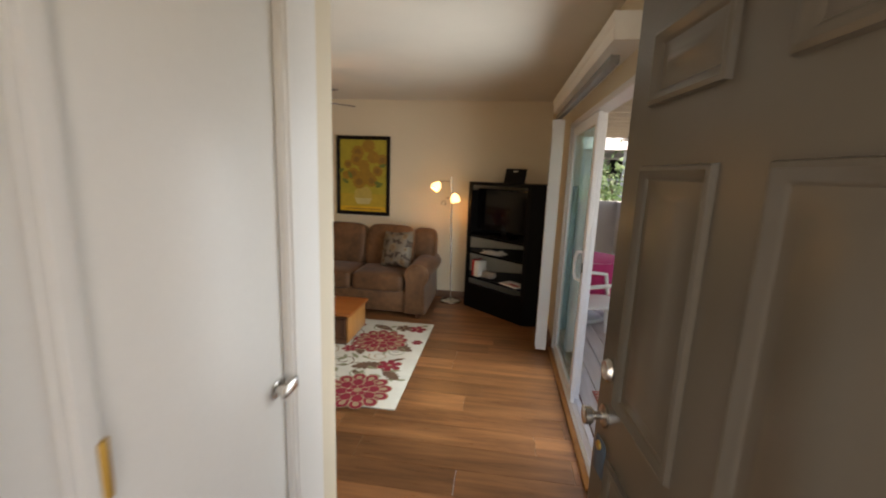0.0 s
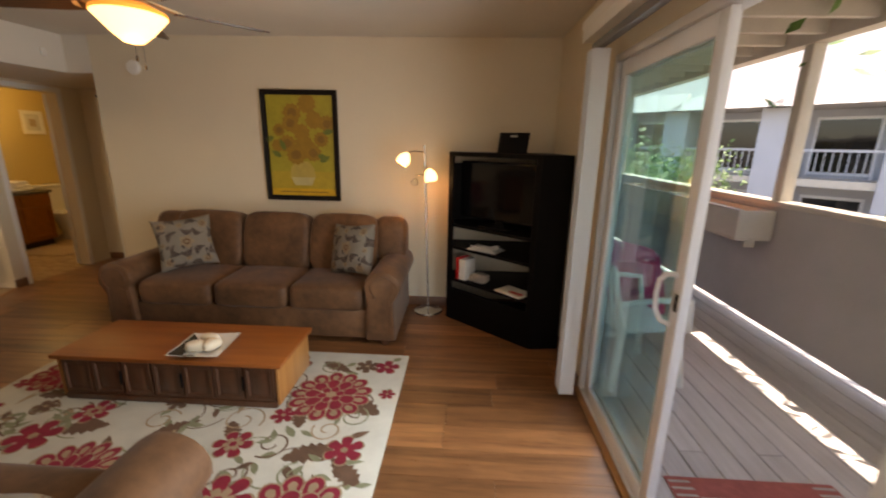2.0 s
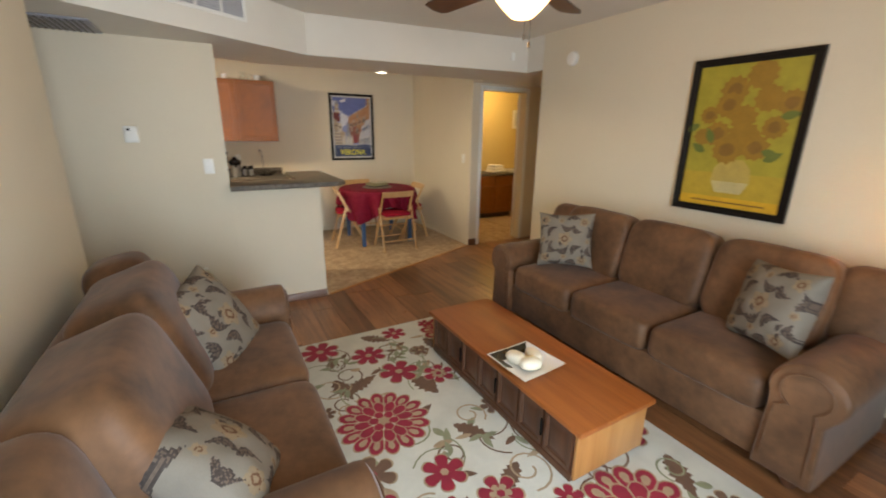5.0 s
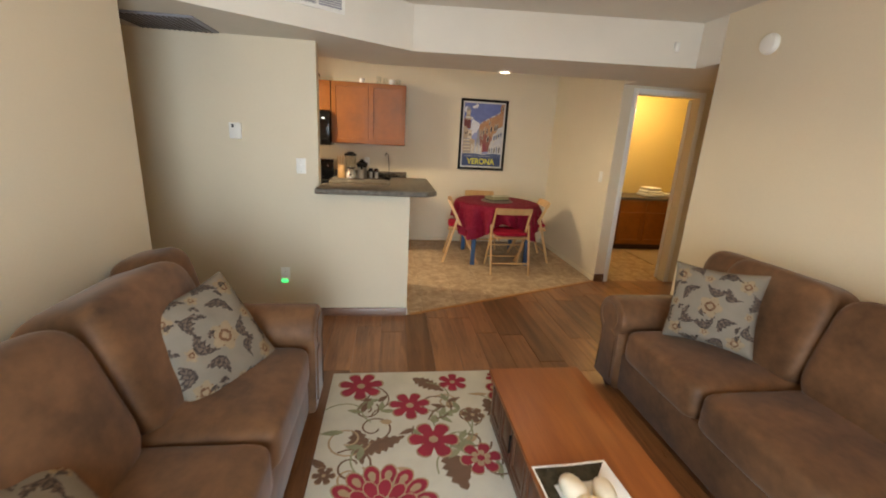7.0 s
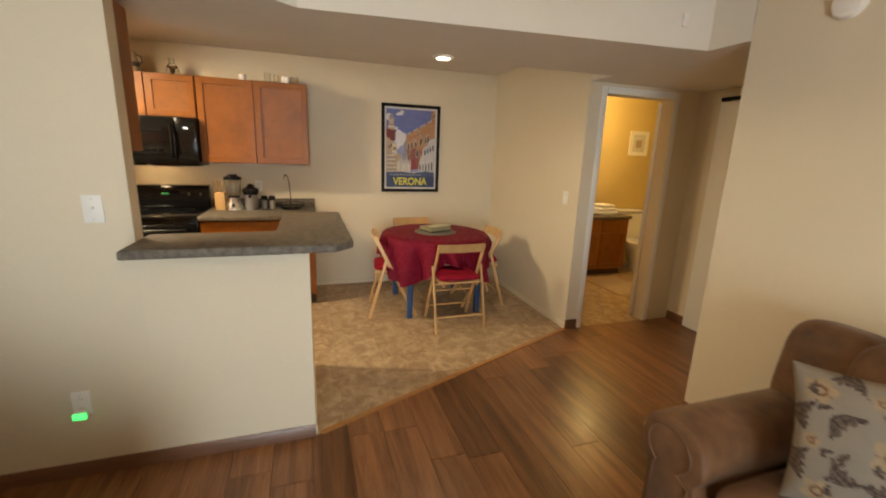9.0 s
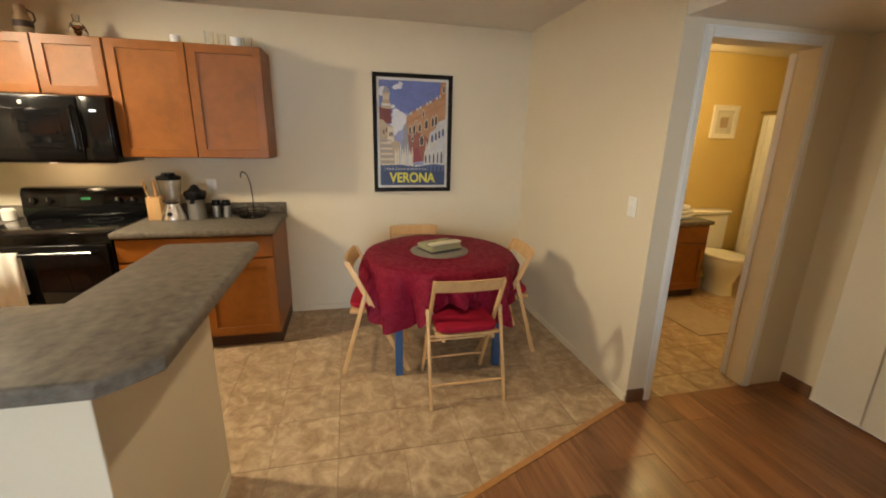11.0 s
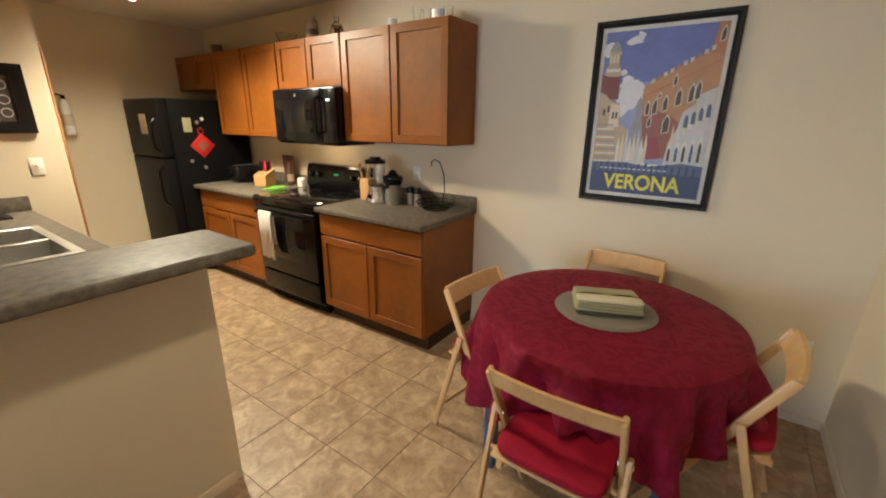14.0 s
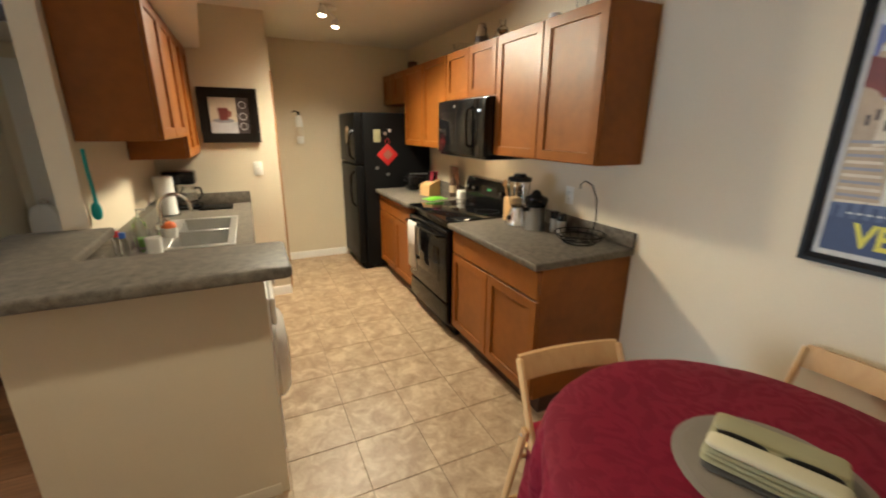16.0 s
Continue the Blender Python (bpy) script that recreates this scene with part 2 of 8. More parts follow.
M["fan_blade"] = wood("dark_fan_blade", (0.035, 0.017, 0.009), (0.085, 0.042, 0.022), 0, 0.4, 0.05)
M["fan_cream"] = plain("antique_cream_metal", (0.60, 0.46, 0.27), 0.35, 0.3, var=0.1)
M["fan_bowl"] = glow("lit_alabaster_bowl", (1.0, 0.70, 0.30), 0.75)
M["fan_rim"] = glow("lit_amber_rim", (1.0, 0.40, 0.06), 0.22)
M["lamp_shade"] = glow("lit_frosted_glass", (1.0, 0.62, 0.25), 1.2)
M["bulb"] = glow("lit_bulb", (1.0, 0.86, 0.62), 3.0)
M["pane"] = glass("clear_pane", (0.70, 0.91, 0.90))
M["clear"] = glass("clear_glass", (0.95, 0.97, 0.97))
M["door_brown"] = plain("taupe_steel_door", (0.078, 0.062, 0.044), 0.36, var=0.06, scale=3, relief=0.05)
M["lockbox"] = plain("blue_grey_rubber", (0.035, 0.055, 0.075), 0.55, var=0.1)
M["deck"] = wood("weathered_deck_board", (0.48, 0.45, 0.43), (0.70, 0.67, 0.65), 1, 0.7, 0.12, 0.6, 0.0)
M["stucco"] = plain("grey_stucco", (0.44, 0.415, 0.39), 0.9, var=0.08, scale=3, fine=120, relief=0.6)
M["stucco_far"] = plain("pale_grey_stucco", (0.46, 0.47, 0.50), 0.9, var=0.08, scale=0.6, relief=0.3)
M["beam"] = plain("cream_painted_timber", (0.55, 0.50, 0.42), 0.65, var=0.1, scale=4)
M["roof"] = plain("pale_shingle", (0.42, 0.40, 0.38), 0.9, var=0.2, scale=4)
M["dark_void"] = plain("shaded_recess", (0.05, 0.05, 0.055), 0.7)
M["leaf"] = plain("tree_leaf", (0.08, 0.16, 0.03), 0.6, var=0.4, scale=2, spread=0.2)
M["bark"] = plain("tree_bark", (0.11, 0.08, 0.055), 0.9, var=0.3, scale=6, relief=0.8)
M["earth"] = plain("dry_ground", (0.25, 0.22, 0.17), 0.95, var=0.2, scale=0.4)
M["terracotta"] = plain("terracotta", (0.40, 0.14, 0.06), 0.8, var=0.15)
M["pink_cloth"] = plain("magenta_cloth", (0.50, 0.03, 0.14), 0.8, var=0.2, scale=10)
M["mat_red"] = plain("red_woven_mat", (0.42, 0.12, 0.10), 0.95, var=0.25, scale=20, fine=200)
M["mat_pale"] = plain("pale_woven_mat", (0.50, 0.47, 0.42), 0.95, var=0.12, fine=200)
M["paper"] = plain("white_paper", (0.78, 0.76, 0.70), 0.7, var=0.05)
M["red"] = plain("red_gloss", (0.50, 0.02, 0.02), 0.4, var=0.1)
M["purple"] = plain("purple_card", (0.085, 0.018, 0.16), 0.5, var=0.08)
M["towel"] = plain("white_towel", (0.74, 0.73, 0.70), 0.95, var=0.08, fine=200, relief=0.6)
M["olive"] = plain("olive_napkin", (0.34, 0.32, 0.19), 0.85, var=0.12, fine=240, relief=0.3)
M["napkin_dark"] = plain("dark_grey_napkin", (0.07, 0.065, 0.055), 0.85, var=0.12, fine=240, relief=0.3)
M["cream_cloth"] = plain("cream_napkin", (0.58, 0.53, 0.36), 0.85, var=0.1, fine=240, relief=0.3)
M["slate"] = plain("grey_woven_placemat", (0.22, 0.19, 0.155), 0.8, var=0.15, fine=200, relief=0.4)
M["porcelain"] = plain("white_porcelain", (0.80, 0.79, 0.75), 0.15, var=0.02, relief=0.0, coat=0.3)
M["dish_dark"] = plain("dark_olive_glaze", (0.035, 0.030, 0.018), 0.2, var=0.5, scale=40, relief=0.0)
M["cream_wax"] = plain("cream_wax", (0.74, 0.66, 0.50), 0.5, var=0.08, scale=12)
M["green"] = plain("lime_plastic", (0.16, 0.50, 0.03), 0.4, var=0.05, relief=0.0)
M["teal"] = plain("teal_plastic", (0.0, 0.27, 0.28), 0.4, var=0.05, relief=0.0)
M["orange"] = plain("orange_plastic", (0.65, 0.14, 0.03), 0.45, var=0.1)
M["blue"] = plain("blue_plastic", (0.03, 0.12, 0.50), 0.4, var=0.05)
M["nightlight"] = glow("green_night_light", (0.05, 1.0, 0.22), 0.20)
M["display"] = glow("green_display", (0.012, 0.09, 0.025), 0.35)
M["clock_digits"] = glow("pale_clock_digits", (0.75, 0.9, 1.0), 0.12)
M["film_plastic"] = plain("crumpled_film", (0.30, 0.27, 0.24), 0.25, var=0.2, scale=20, relief=0.3)
M["headrail"] = plain("dull_grey_rail", (0.22, 0.21, 0.20), 0.6, var=0.05, relief=0.0, gloss=0.2)


# ---- mesh helpers ----
def thing(name, at, label, category, turn=0.0, group="", kind=""):
    """An empty at a thing's base, under which its parts stand."""
    ob = new(name)
    ob.matrix_basis = pose(*at, 0, 0, turn)
    ob.empty_display_size = 0.1
    return tagged(ob, label, category, group, kind)


def part(name, bm, material, parent=None, label="", sharp=38):
    """Links a bmesh as one mesh object under a thing or a part."""
    me = bpy.data.meshes.new(name)
    bmesh.ops.recalc_face_normals(bm, faces=bm.faces)
    for f in bm.faces:
        f.smooth = True
    bm.to_mesh(me)
    bm.free()
    me.set_sharp_from_angle(angle=radians(sharp))
    for k in (material if isinstance(material, list) else [material]):
        me.materials.append(M[k])
    ob = new(name, me)
    ob.parent = parent
    return tagged(ob, label)


def box(bm, a, b, bev=0.0, seg=2, m=None, slot=0):
    """A box between two corners, its edges rounded by bev."""
    lo, hi = Vector([min(p, q) for p, q in zip(a, b)]), Vector([max(p, q) for p, q in zip(a, b)])
    t = bmesh.new()
    bmesh.ops.create_cube(t, size=1.0, matrix=Matrix.Translation((lo + hi) / 2) @ Matrix.Diagonal((*(hi - lo), 1)))
    if bev:
        bmesh.ops.bevel(t, geom=t.edges[:], offset=min(bev, 0.48 * min(hi - lo)), segments=seg, affect="EDGES", profile=0.5)
    return merge(bm, t, m, slot)


def merge(bm, t, m=None, slot=0):
    verts = {}
    for v in t.verts:
        verts[v] = bm.verts.new(m @ v.co if m is not None else v.co)
    for f in t.faces:
        nf = bm.faces.new([verts[v] for v in f.verts])
        nf.material_index = slot
    t.free()
    return bm


def rod(bm, p, q, r, r2=None, n=14, slot=0):
    """A capped, possibly tapered rod between two points."""
    p, q = Vector(p), Vector(q)
    r2 = r if r2 is None else r2
    t = bmesh.new()
    turn = (q - p).to_track_quat("Z", "Y").to_matrix().to_4x4()
    bmesh.ops.create_cone(t, cap_ends=True, segments=n, radius1=r, radius2=r2, depth=(q - p).length)
    return merge(bm, t, Matrix.Translation((p + q) / 2) @ turn, slot)


def lathe(bm, profile, at=(0, 0, 0), n=28, m=None, slot=0):
    """Turns a profile of (radius, height) round the vertical."""
    rings = []
    base = Matrix.Translation(at) @ (m if m is not None else Matrix())
    for r, z in profile:
        if r < 1e-5:
            rings.append([bm.verts.new(base @ Vector((0, 0, z)))])
        else:
            rings.append([bm.verts.new(base @ Vector((r * math.cos(2 * math.pi * i / n), r * math.sin(2 * math.pi * i / n), z))) for i in range(n)])
    for a, b in zip(rings, rings[1:]):
        for i in range(n):
            j = (i + 1) % n
            if len(a) == 1 and len(b) == 1:
                continue
            quad = [a[0], b[j], b[i]] if len(a) == 1 else [a[i], a[j], b[0]] if len(b) == 1 else [a[i], a[j], b[j], b[i]]
            bm.faces.new(quad).material_index = slot
    return bm


def tube(bm, pts, r, n=8, slot=0):
    """A round tube along points."""
    pts = [Vector(p) for p in pts]
    rings = []
    for i, p in enumerate(pts):
        d = (pts[min(i + 1, len(pts) - 1)] - pts[max(i - 1, 0)]).normalized()
        u = d.orthogonal().normalized() if i == 0 else (u - d * u.dot(d)).normalized()
        w = d.cross(u)
        rings.append([bm.verts.new(p + (u * math.cos(2 * math.pi * k / n) + w * math.sin(2 * math.pi * k / n)) * r) for k in range(n)])
    for a, b in zip(rings, rings[1:]):
        for k in range(n):
            bm.faces.new([a[k], a[(k + 1) % n], b[(k + 1) % n], b[k]]).material_index = slot
    bm.faces.new(rings[0]).material_index = slot
    bm.faces.new(rings[-1]).material_index = slot
    return bm


def prism(bm, poly, z0, z1, m=None, slot=0):
    """A polygon in x and y, drawn up from z0 to z1."""
    mm = m if m is not None else Matrix()
    lo = [bm.verts.new(mm @ Vector((x, y, z0))) for x, y in poly]
    hi = [bm.verts.new(mm @ Vector((x, y, z1))) for x, y in poly]
    n = len(poly)
    bm.faces.new(lo[::-1]).material_index = slot
    bm.faces.new(hi).material_index = slot
    for i in range(n):
        bm.faces.new([lo[i], lo[(i + 1) % n], hi[(i + 1) % n], hi[i]]).material_index = slot
    return bm


def puff(bm, a, b, e=0.35, e2=0.45, nu=36, nv=18, m=None, sag=0.0):
    """A plump cushion that fills the box from a to b."""
    lo, hi = Vector(a), Vector(b)
    c, h = (lo + hi) / 2, (hi - lo) / 2
    mm = m if m is not None else Matrix()
    sp = lambda v, k: math.copysign(abs(v) ** k, v)
    rings = []
    for j in range(nv + 1):
        ph = -math.pi / 2 + math.pi * j / nv
        ring = []
        for i in range(nu if 0 < j < nv else 1):
            th = 2 * math.pi * i / nu
            p = Vector((h.x * sp(math.cos(ph), e2) * sp(math.cos(th), e), h.y * sp(math.cos(ph), e2) * sp(math.sin(th), e), h.z * sp(math.sin(ph), e2)))
            p *= 1 + 0.012 * noise.noise((c + p) * 7.0)
            if sag and p.z > 0:
                p.z -= sag * max(0, 1 - (p.x / h.x) ** 2) * max(0, 1 - (p.y / h.y) ** 2)
            ring.append(bm.verts.new(mm @ (c + p)))
        rings.append(ring)
    for p, q in zip(rings, rings[1:]):
        for i in range(nu):
            j = (i + 1) % nu
            bm.faces.new([p[0], q[j], q[i]] if len(p) == 1 else [p[i], p[j], q[0]] if len(q) == 1 else [p[i], p[j], q[j], q[i]])
    return bm


def single(name, bm, material, label, category="", kind="", group="", at=None, turn=0.0):
    ob = part(name, bm, material)
    if at:
        ob.matrix_basis = pose(*at, 0, 0, turn)
    return tagged(ob, label, category, group, kind)


def B(a, b, bev=0.0, seg=2):
    return box(bmesh.new(), a, b, bev, seg)


def structure(name, bm, material, label):
    return single(name, bm, material, label, kind="structure")


def ringed(bm, u0, v0, u1, v1, rings, at):
    """A moulded panel in one piece: rings of (inset, height) from the outside in, the last one closed."""
    loops = []
    for k, h in rings:
        loops.append([bm.verts.new(at(u, v, h)) for u, v in ((u0 + k, v0 + k), (u1 - k, v0 + k), (u1 - k, v1 - k), (u0 + k, v1 - k))])
    for a, b in zip(loops, loops[1:]):
        for i in range(4):
            bm.faces.new([a[i], a[(i + 1) % 4], b[(i + 1) % 4], b[i]])
    bm.faces.new(loops[-1])
    return bm


# ---- structure ----
CEIL, DROP = 2.45, 2.13
NORTH, WEST, EAST = 5.10, -6.72, 0.55


def wall(name, a, b, material="wall", label="cream painted plaster wall"):
    return structure(name, B(a, b), material, label)


wall("wall_north", (-3.66, NORTH, 0), (0.67, 5.22, CEIL))
wall("wall_dining", (-6.84, 5.12, 0), (-4.95, 5.24, CEIL))
wall("wall_west", (-6.84, -0.67, 0), (WEST, 5.12, CEIL))
wall("wall_kitchen_south", (WEST, -0.67, 0), (-5.06, -0.55, CEIL))
wall("wall_pantry", (-5.06, -0.67, 0), (-4.135, 0.55, CEIL))
wall("wall_divider", (-4.135, 0.20, 0), (-4.04, 2.22, CEIL))
wall("half_wall_living", (-4.135, 2.22, 0), (-4.04, 2.93, 1.058), label="cream painted half wall under the bar")
wall("half_wall_end", (-4.82, 2.80, 0), (-4.135, 2.93, 1.058), label="cream painted end of the half wall")
wall("wall_recess_south", (-4.135, 0.08, 0), (-3.05, 0.20, CEIL))
wall("wall_recess_east", (-3.17, 0.20, 0), (-3.05, 1.31, CEIL))
wall("wall_south_living", (-3.17, 1.31, 0), (-0.61, 1.43, CEIL))
bm = B((-0.73, 0.22, 0), (-0.61, 0.50, CEIL))
box(bm, (-0.73, 1.09, 0), (-0.61, 1.31, CEIL))
box(bm, (-0.73, 0.50, 2.04), (-0.61, 1.09, CEIL))
structure("wall_closet", bm, "white", "white painted closet wall with a door opening")
bm = B((-0.73, 0.06, 0), (-0.50, 0.22, CEIL))
box(bm, (0.47, 0.06, 0), (0.67, 0.22, CEIL))
box(bm, (-0.50, 0.06, 2.06), (0.47, 0.22, CEIL))
structure("wall_front", bm, "wall", "cream front wall with the entrance opening")
bm = B((EAST, 0.22, 0), (0.67, 1.93, CEIL))
box(bm, (EAST, 3.72, 0), (0.67, NORTH, CEIL))
box(bm, (EAST, 1.93, 2.04), (0.67, 3.72, CEIL))
structure("wall_east", bm, "wall", "cream wall with the sliding door opening")
bm = B((-5.07, 5.24, 0), (-4.95, 5.29, CEIL))
box(bm, (-5.07, 6.00, 0), (-4.95, 6.30, CEIL))
box(bm, (-5.07, 5.29, 2.05), (-4.95, 6.00, CEIL))
structure("wall_bath_door", bm, "wall", "cream wall with the bathroom door opening")
wall("wall_hall_end", (-5.07, 6.30, 0), (-3.54, 6.42, CEIL))
wall("wall_hall_east", (-3.66, 5.22, 0), (-3.54, 6.30, CEIL))
wall("wall_bath_west", (-7.02, 5.24, 0), (-6.90, 8.6, CEIL), "bath_wall", "ochre painted bathroom wall")
wall("wall_bath_south", (-6.90, 5.24, 0), (-5.07, 5.26, CEIL), "bath_wall", "ochre painted bathroom wall")
wall("wall_bath_north", (-6.90, 8.5, 0), (-5.07, 8.6, CEIL), "bath_wall", "ochre painted bathroom wall")
wall("wall_bath_east", (-5.09, 6.005, 0), (-5.07, 8.5, CEIL), "bath_wall", "ochre painted bathroom wall")
structure("ceiling", B((-7.0, -0.7, CEIL), (0.70, 8.6, 2.60)), "ceiling", "cream textured ceiling")
SOFFIT = [(-3.90, 5.099), (-4.12, 2.92), (-3.16, 1.43), (-3.17, 1.43), (-3.17, 0.20), (-4.04, 0.20), (-4.04, 2.22), (-4.135, 2.22), (-4.135, 0.551), (-4.57, 0.551), (-4.70, 2.22), (-4.86, 2.6), (-4.70, 5.119), (-4.945, 5.119), (-4.945, 6.299), (-3.665, 6.299), (-3.665, 5.099)]
bm = bmesh.new()
bm.faces.new([bm.verts.new((x, y, DROP)) for x, y in SOFFIT])
r = bmesh.ops.extrude_face_region(bm, geom=bm.faces[:])
bmesh.ops.translate(bm, vec=(0, 0, CEIL - DROP - 0.002), verts=[v for v in r["geom"] if isinstance(v, bmesh.types.BMVert)])
structure("ceiling_soffit", bm, "ceiling", "cream dropped soffit round the kitchen")


def skirting(name, a, b, n, material="baseboard", h=0.085, t=0.014):
    """A baseboard from a to b, standing out along n, with an eased top edge."""
    a, b, n = Vector((*a, 0)), Vector((*b, 0)), Vector((*n, 0))
    bm = bmesh.new()
    prof = [(0, 0), (t, 0), (t, h * 0.8), (t * 0.45, h), (0, h)]
    ends = [[bm.verts.new(p + n * d + Vector((0, 0, z))) for d, z in prof] for p in (a, b)]
    for i in range(5):
        j = (i + 1) % 5
        bm.faces.new([ends[0][i], ends[0][j], ends[1][j], ends[1][i]])
    bm.faces.new(ends[0][::-1]), bm.faces.new(ends[1])
    return structure(name, bm, material, "dark wood baseboard" if material == "baseboard" else "cream painted baseboard")


skirting("baseboard_north", (-3.66, NORTH), (EAST, NORTH), (0, -1))
skirting("baseboard_divider", (-4.04, 0.2), (-4.04, 2.93), (1, 0), h=0.068)
skirting("baseboard_east", (EAST, 3.74), (EAST, NORTH), (-1, 0))
skirting("baseboard_entry", (EAST, 0.3), (EAST, 1.91), (-1, 0))
skirting("baseboard_south", (-3.17, 1.43), (-0.61, 1.43), (0, 1))
skirting("baseboard_hall", (-3.66, 5.12), (-3.66, 6.28), (-1, 0))
skirting("baseboard_hall_end", (-4.93, 6.30), (-4.75, 6.30), (0, -1))
skirting("baseboard_corner", (-4.952, 5.12), (-4.952, 5.235), (1, 0))
skirting("baseboard_dining", (WEST, 5.12), (-4.95, 5.12), (0, -1), "wall", 0.05, 0.01)
skirting("baseboard_west", (WEST, 2.97), (WEST, 5.12), (1, 0), "wall", 0.05, 0.01)
skirting("baseboard_end", (-4.79, 2.93), (-4.05, 2.93), (0, 1), "wall", 0.05, 0.008)
skirting("baseboard_kitchen", (-5.83, -0.55), (-5.06, -0.55), (0, 1), "white")
skirting("baseboard_pantry", (-5.06, 0.55), (-4.79, 0.55), (0, 1), "white")

# wood floor, tiled floor and the strip between them
STRIP_A, STRIP_B = Vector((-4.05, 2.96)), Vector((-4.95, 5.12))
bm = bmesh.new()
prism(bm, [(0.67, -0.02), (0.67, 6.30), (-4.95, 6.30), (-4.95, 5.12), (-4.04, 2.93), (-4.04, 0.2), (-3.17, 0.2), (-3.17, 1.43), (-0.73, 1.43), (-0.73, -0.02)], -0.12, -0.006)
floor_wood = structure("floor_wood", bm, "plank_gap", "brown wood laminate floor")
bm = bmesh.new()
prism(bm, [(-4.04, 2.93), (-4.95, 5.12), (-4.95, 5.24), (-4.95, 5.95), (-5.07, 8.5), (-6.90, 8.5), (-6.90, 5.2), (-6.84, 5.2), (-6.84, -0.6), (-4.135, -0.6), (-4.135, 2.93)], -0.12, -0.004)
floor_tile = structure("floor_tile", bm, "grout", "beige stone-look tiled floor")
bm = bmesh.new()
d = (STRIP_B - STRIP_A).normalized()
side = Vector((d.y, -d.x)) * 0.016
prism(bm, [tuple(STRIP_A + side), tuple(STRIP_B + side), tuple(STRIP_B - side), tuple(STRIP_A - side)], -0.004, 0.006)
structure("trim_floor_strip", bm, "table_end", "narrow wood threshold strip between floors")
structure("ground", B((-400, -400, -3.3), (400, 400, -3.0)), "earth", "dry ground far below")
structure("landing", B((-2.5, -1.8, -0.2), (2.4, 0.058, -0.01)), "stucco", "grey concrete entrance landing")
structure("landing_roof", B((-2.5, -1.8, 2.5), (0.69, 0.055, 2.6)), "beam", "cream painted landing roof")
structure("landing_wall", B((-2.5, -1.9, -0.2), (-2.38, 0.05, 2.5)), "stucco", "grey stucco landing wall")
structure("threshold", B((-0.50, 0.05, -0.006), (0.47, 0.22, 0.012), 0.004), "steel", "metal door threshold")


# ---- doors and the sliding window ----
def casing(bm, axis, face, a, b, top, n, w=0.057, t=0.014):
    """Door trim round an opening from a to b on a wall face."""
    for lo, hi, z0, z1 in ((a - w, a, 0, top + w), (b, b + w, 0, top + w), (a, b, top, top + w)):
        for k, (ins, tt) in enumerate(((0, t * 0.6), (w * 0.25, t))):
            l2, h2 = (lo, hi) if k == 0 else (lo + ins, hi - ins) if hi - lo < 0.2 else (lo, hi)
            zt = z1 if k == 0 else z1 - ins
            zb = z0 if k == 0 or z0 == 0 else z0 + ins
            p, q = (face, l2, zb), (face + n * tt, h2, zt)
            if axis == "x":
                p, q = (l2, face, zb), (h2, face + n * tt, zt)
            box(bm, p, q, 0.003, 1)
    return bm


def knob(parent, at, n, material="chrome"):
    """A round door knob on its rose; n points away from the leaf."""
    at, n = Vector(at), Vector(n)
    m = n.to_track_quat("Z", "Y").to_matrix().to_4x4()
    bm = lathe(bmesh.new(), [(0.0, 0), (0.032, 0), (0.032, 0.006), (0.012, 0.010), (0.011, 0.030), (0.024, 0.038), (0.028, 0.050), (0.022, 0.062), (0, 0.065)], at, 20, m)
    return part("knob", bm, material, parent, "brushed metal door knob")


trim = part("closet_casing", casing(bmesh.new(), "y", -0.61, 0.50, 1.09, 2.04, 1), "white")
tagged(trim, "white moulded closet door casing", kind="structure")
door = thing("door_closet", (-0.625, 0.505, 0), "white flush closet door, closed, with chrome knob", "door", kind="structure")
part("leaf", B((-0.035, 0, 0.01), (0, 0.58, 2.035), 0.002), "white", door)
bm = lathe(bmesh.new(), [(0, 0), (0.026, 0), (0.026, 0.005), (0.013, 0.008), (0.012, 0.028), (0.0, 0.03)], (0, 0.525, 0.93), 18, pose(0, 0, 0, 0, 90, 0))
box(bm, (0.020, 0.515, 0.905), (0.036, 0.60, 0.945), 0.008)
part("door_handle", bm, "chrome", door, "chrome lever handle")
for z in (0.25, 1.09, 1.85):
    part("hinge", rod(bmesh.new(), (0.022, -0.006, z - 0.05), (0.022, -0.006, z + 0.05), 0.009, n=12), "brass", door, "brass hinge")

bm = bmesh.new()
for lo, hi in ((-0.50, -0.47), (0.44, 0.47)):
    box(bm, (lo, 0.06, 0), (hi, 0.22, 2.06))
box(bm, (-0.47, 0.06, 2.03), (0.44, 0.22, 2.06))
structure("front_door_frame", bm, "white", "white painted front door frame")

# front door: six moulded panels, standing open against the east wall
fd = thing("door_front", (0.47, 0.245, 0.012), "taupe six-panel steel front door standing open", "door", 6.0, kind="structure")
part("leaf", B((-0.045, 0, 0), (0, 0.95, 2.02), 0.003), "door_brown", fd)
for y0, y1 in ((0.12, 0.41), (0.54, 0.83)):
    for z0, z1 in ((0.20, 0.80), (0.96, 1.60), (1.735, 1.90)):
        bm = ringed(bmesh.new(), y0, z0, y1, z1, ((0, 0.0), (0.003, 0.012), (0.012, 0.016), (0.026, 0.009), (0.034, 0.002), (0.058, 0.002), (0.078, 0.014)), lambda u, v, h: (-0.0445 - h, u, v))
        part("panel", bm, "door_brown", fd)
bm = lathe(bmesh.new(), [(0, 0), (0.034, 0), (0.034, 0.006), (0.026, 0.018), (0.0, 0.02)], (-0.045, 0.885, 1.04), 20, pose(0, 0, 0, 0, -90, 0))
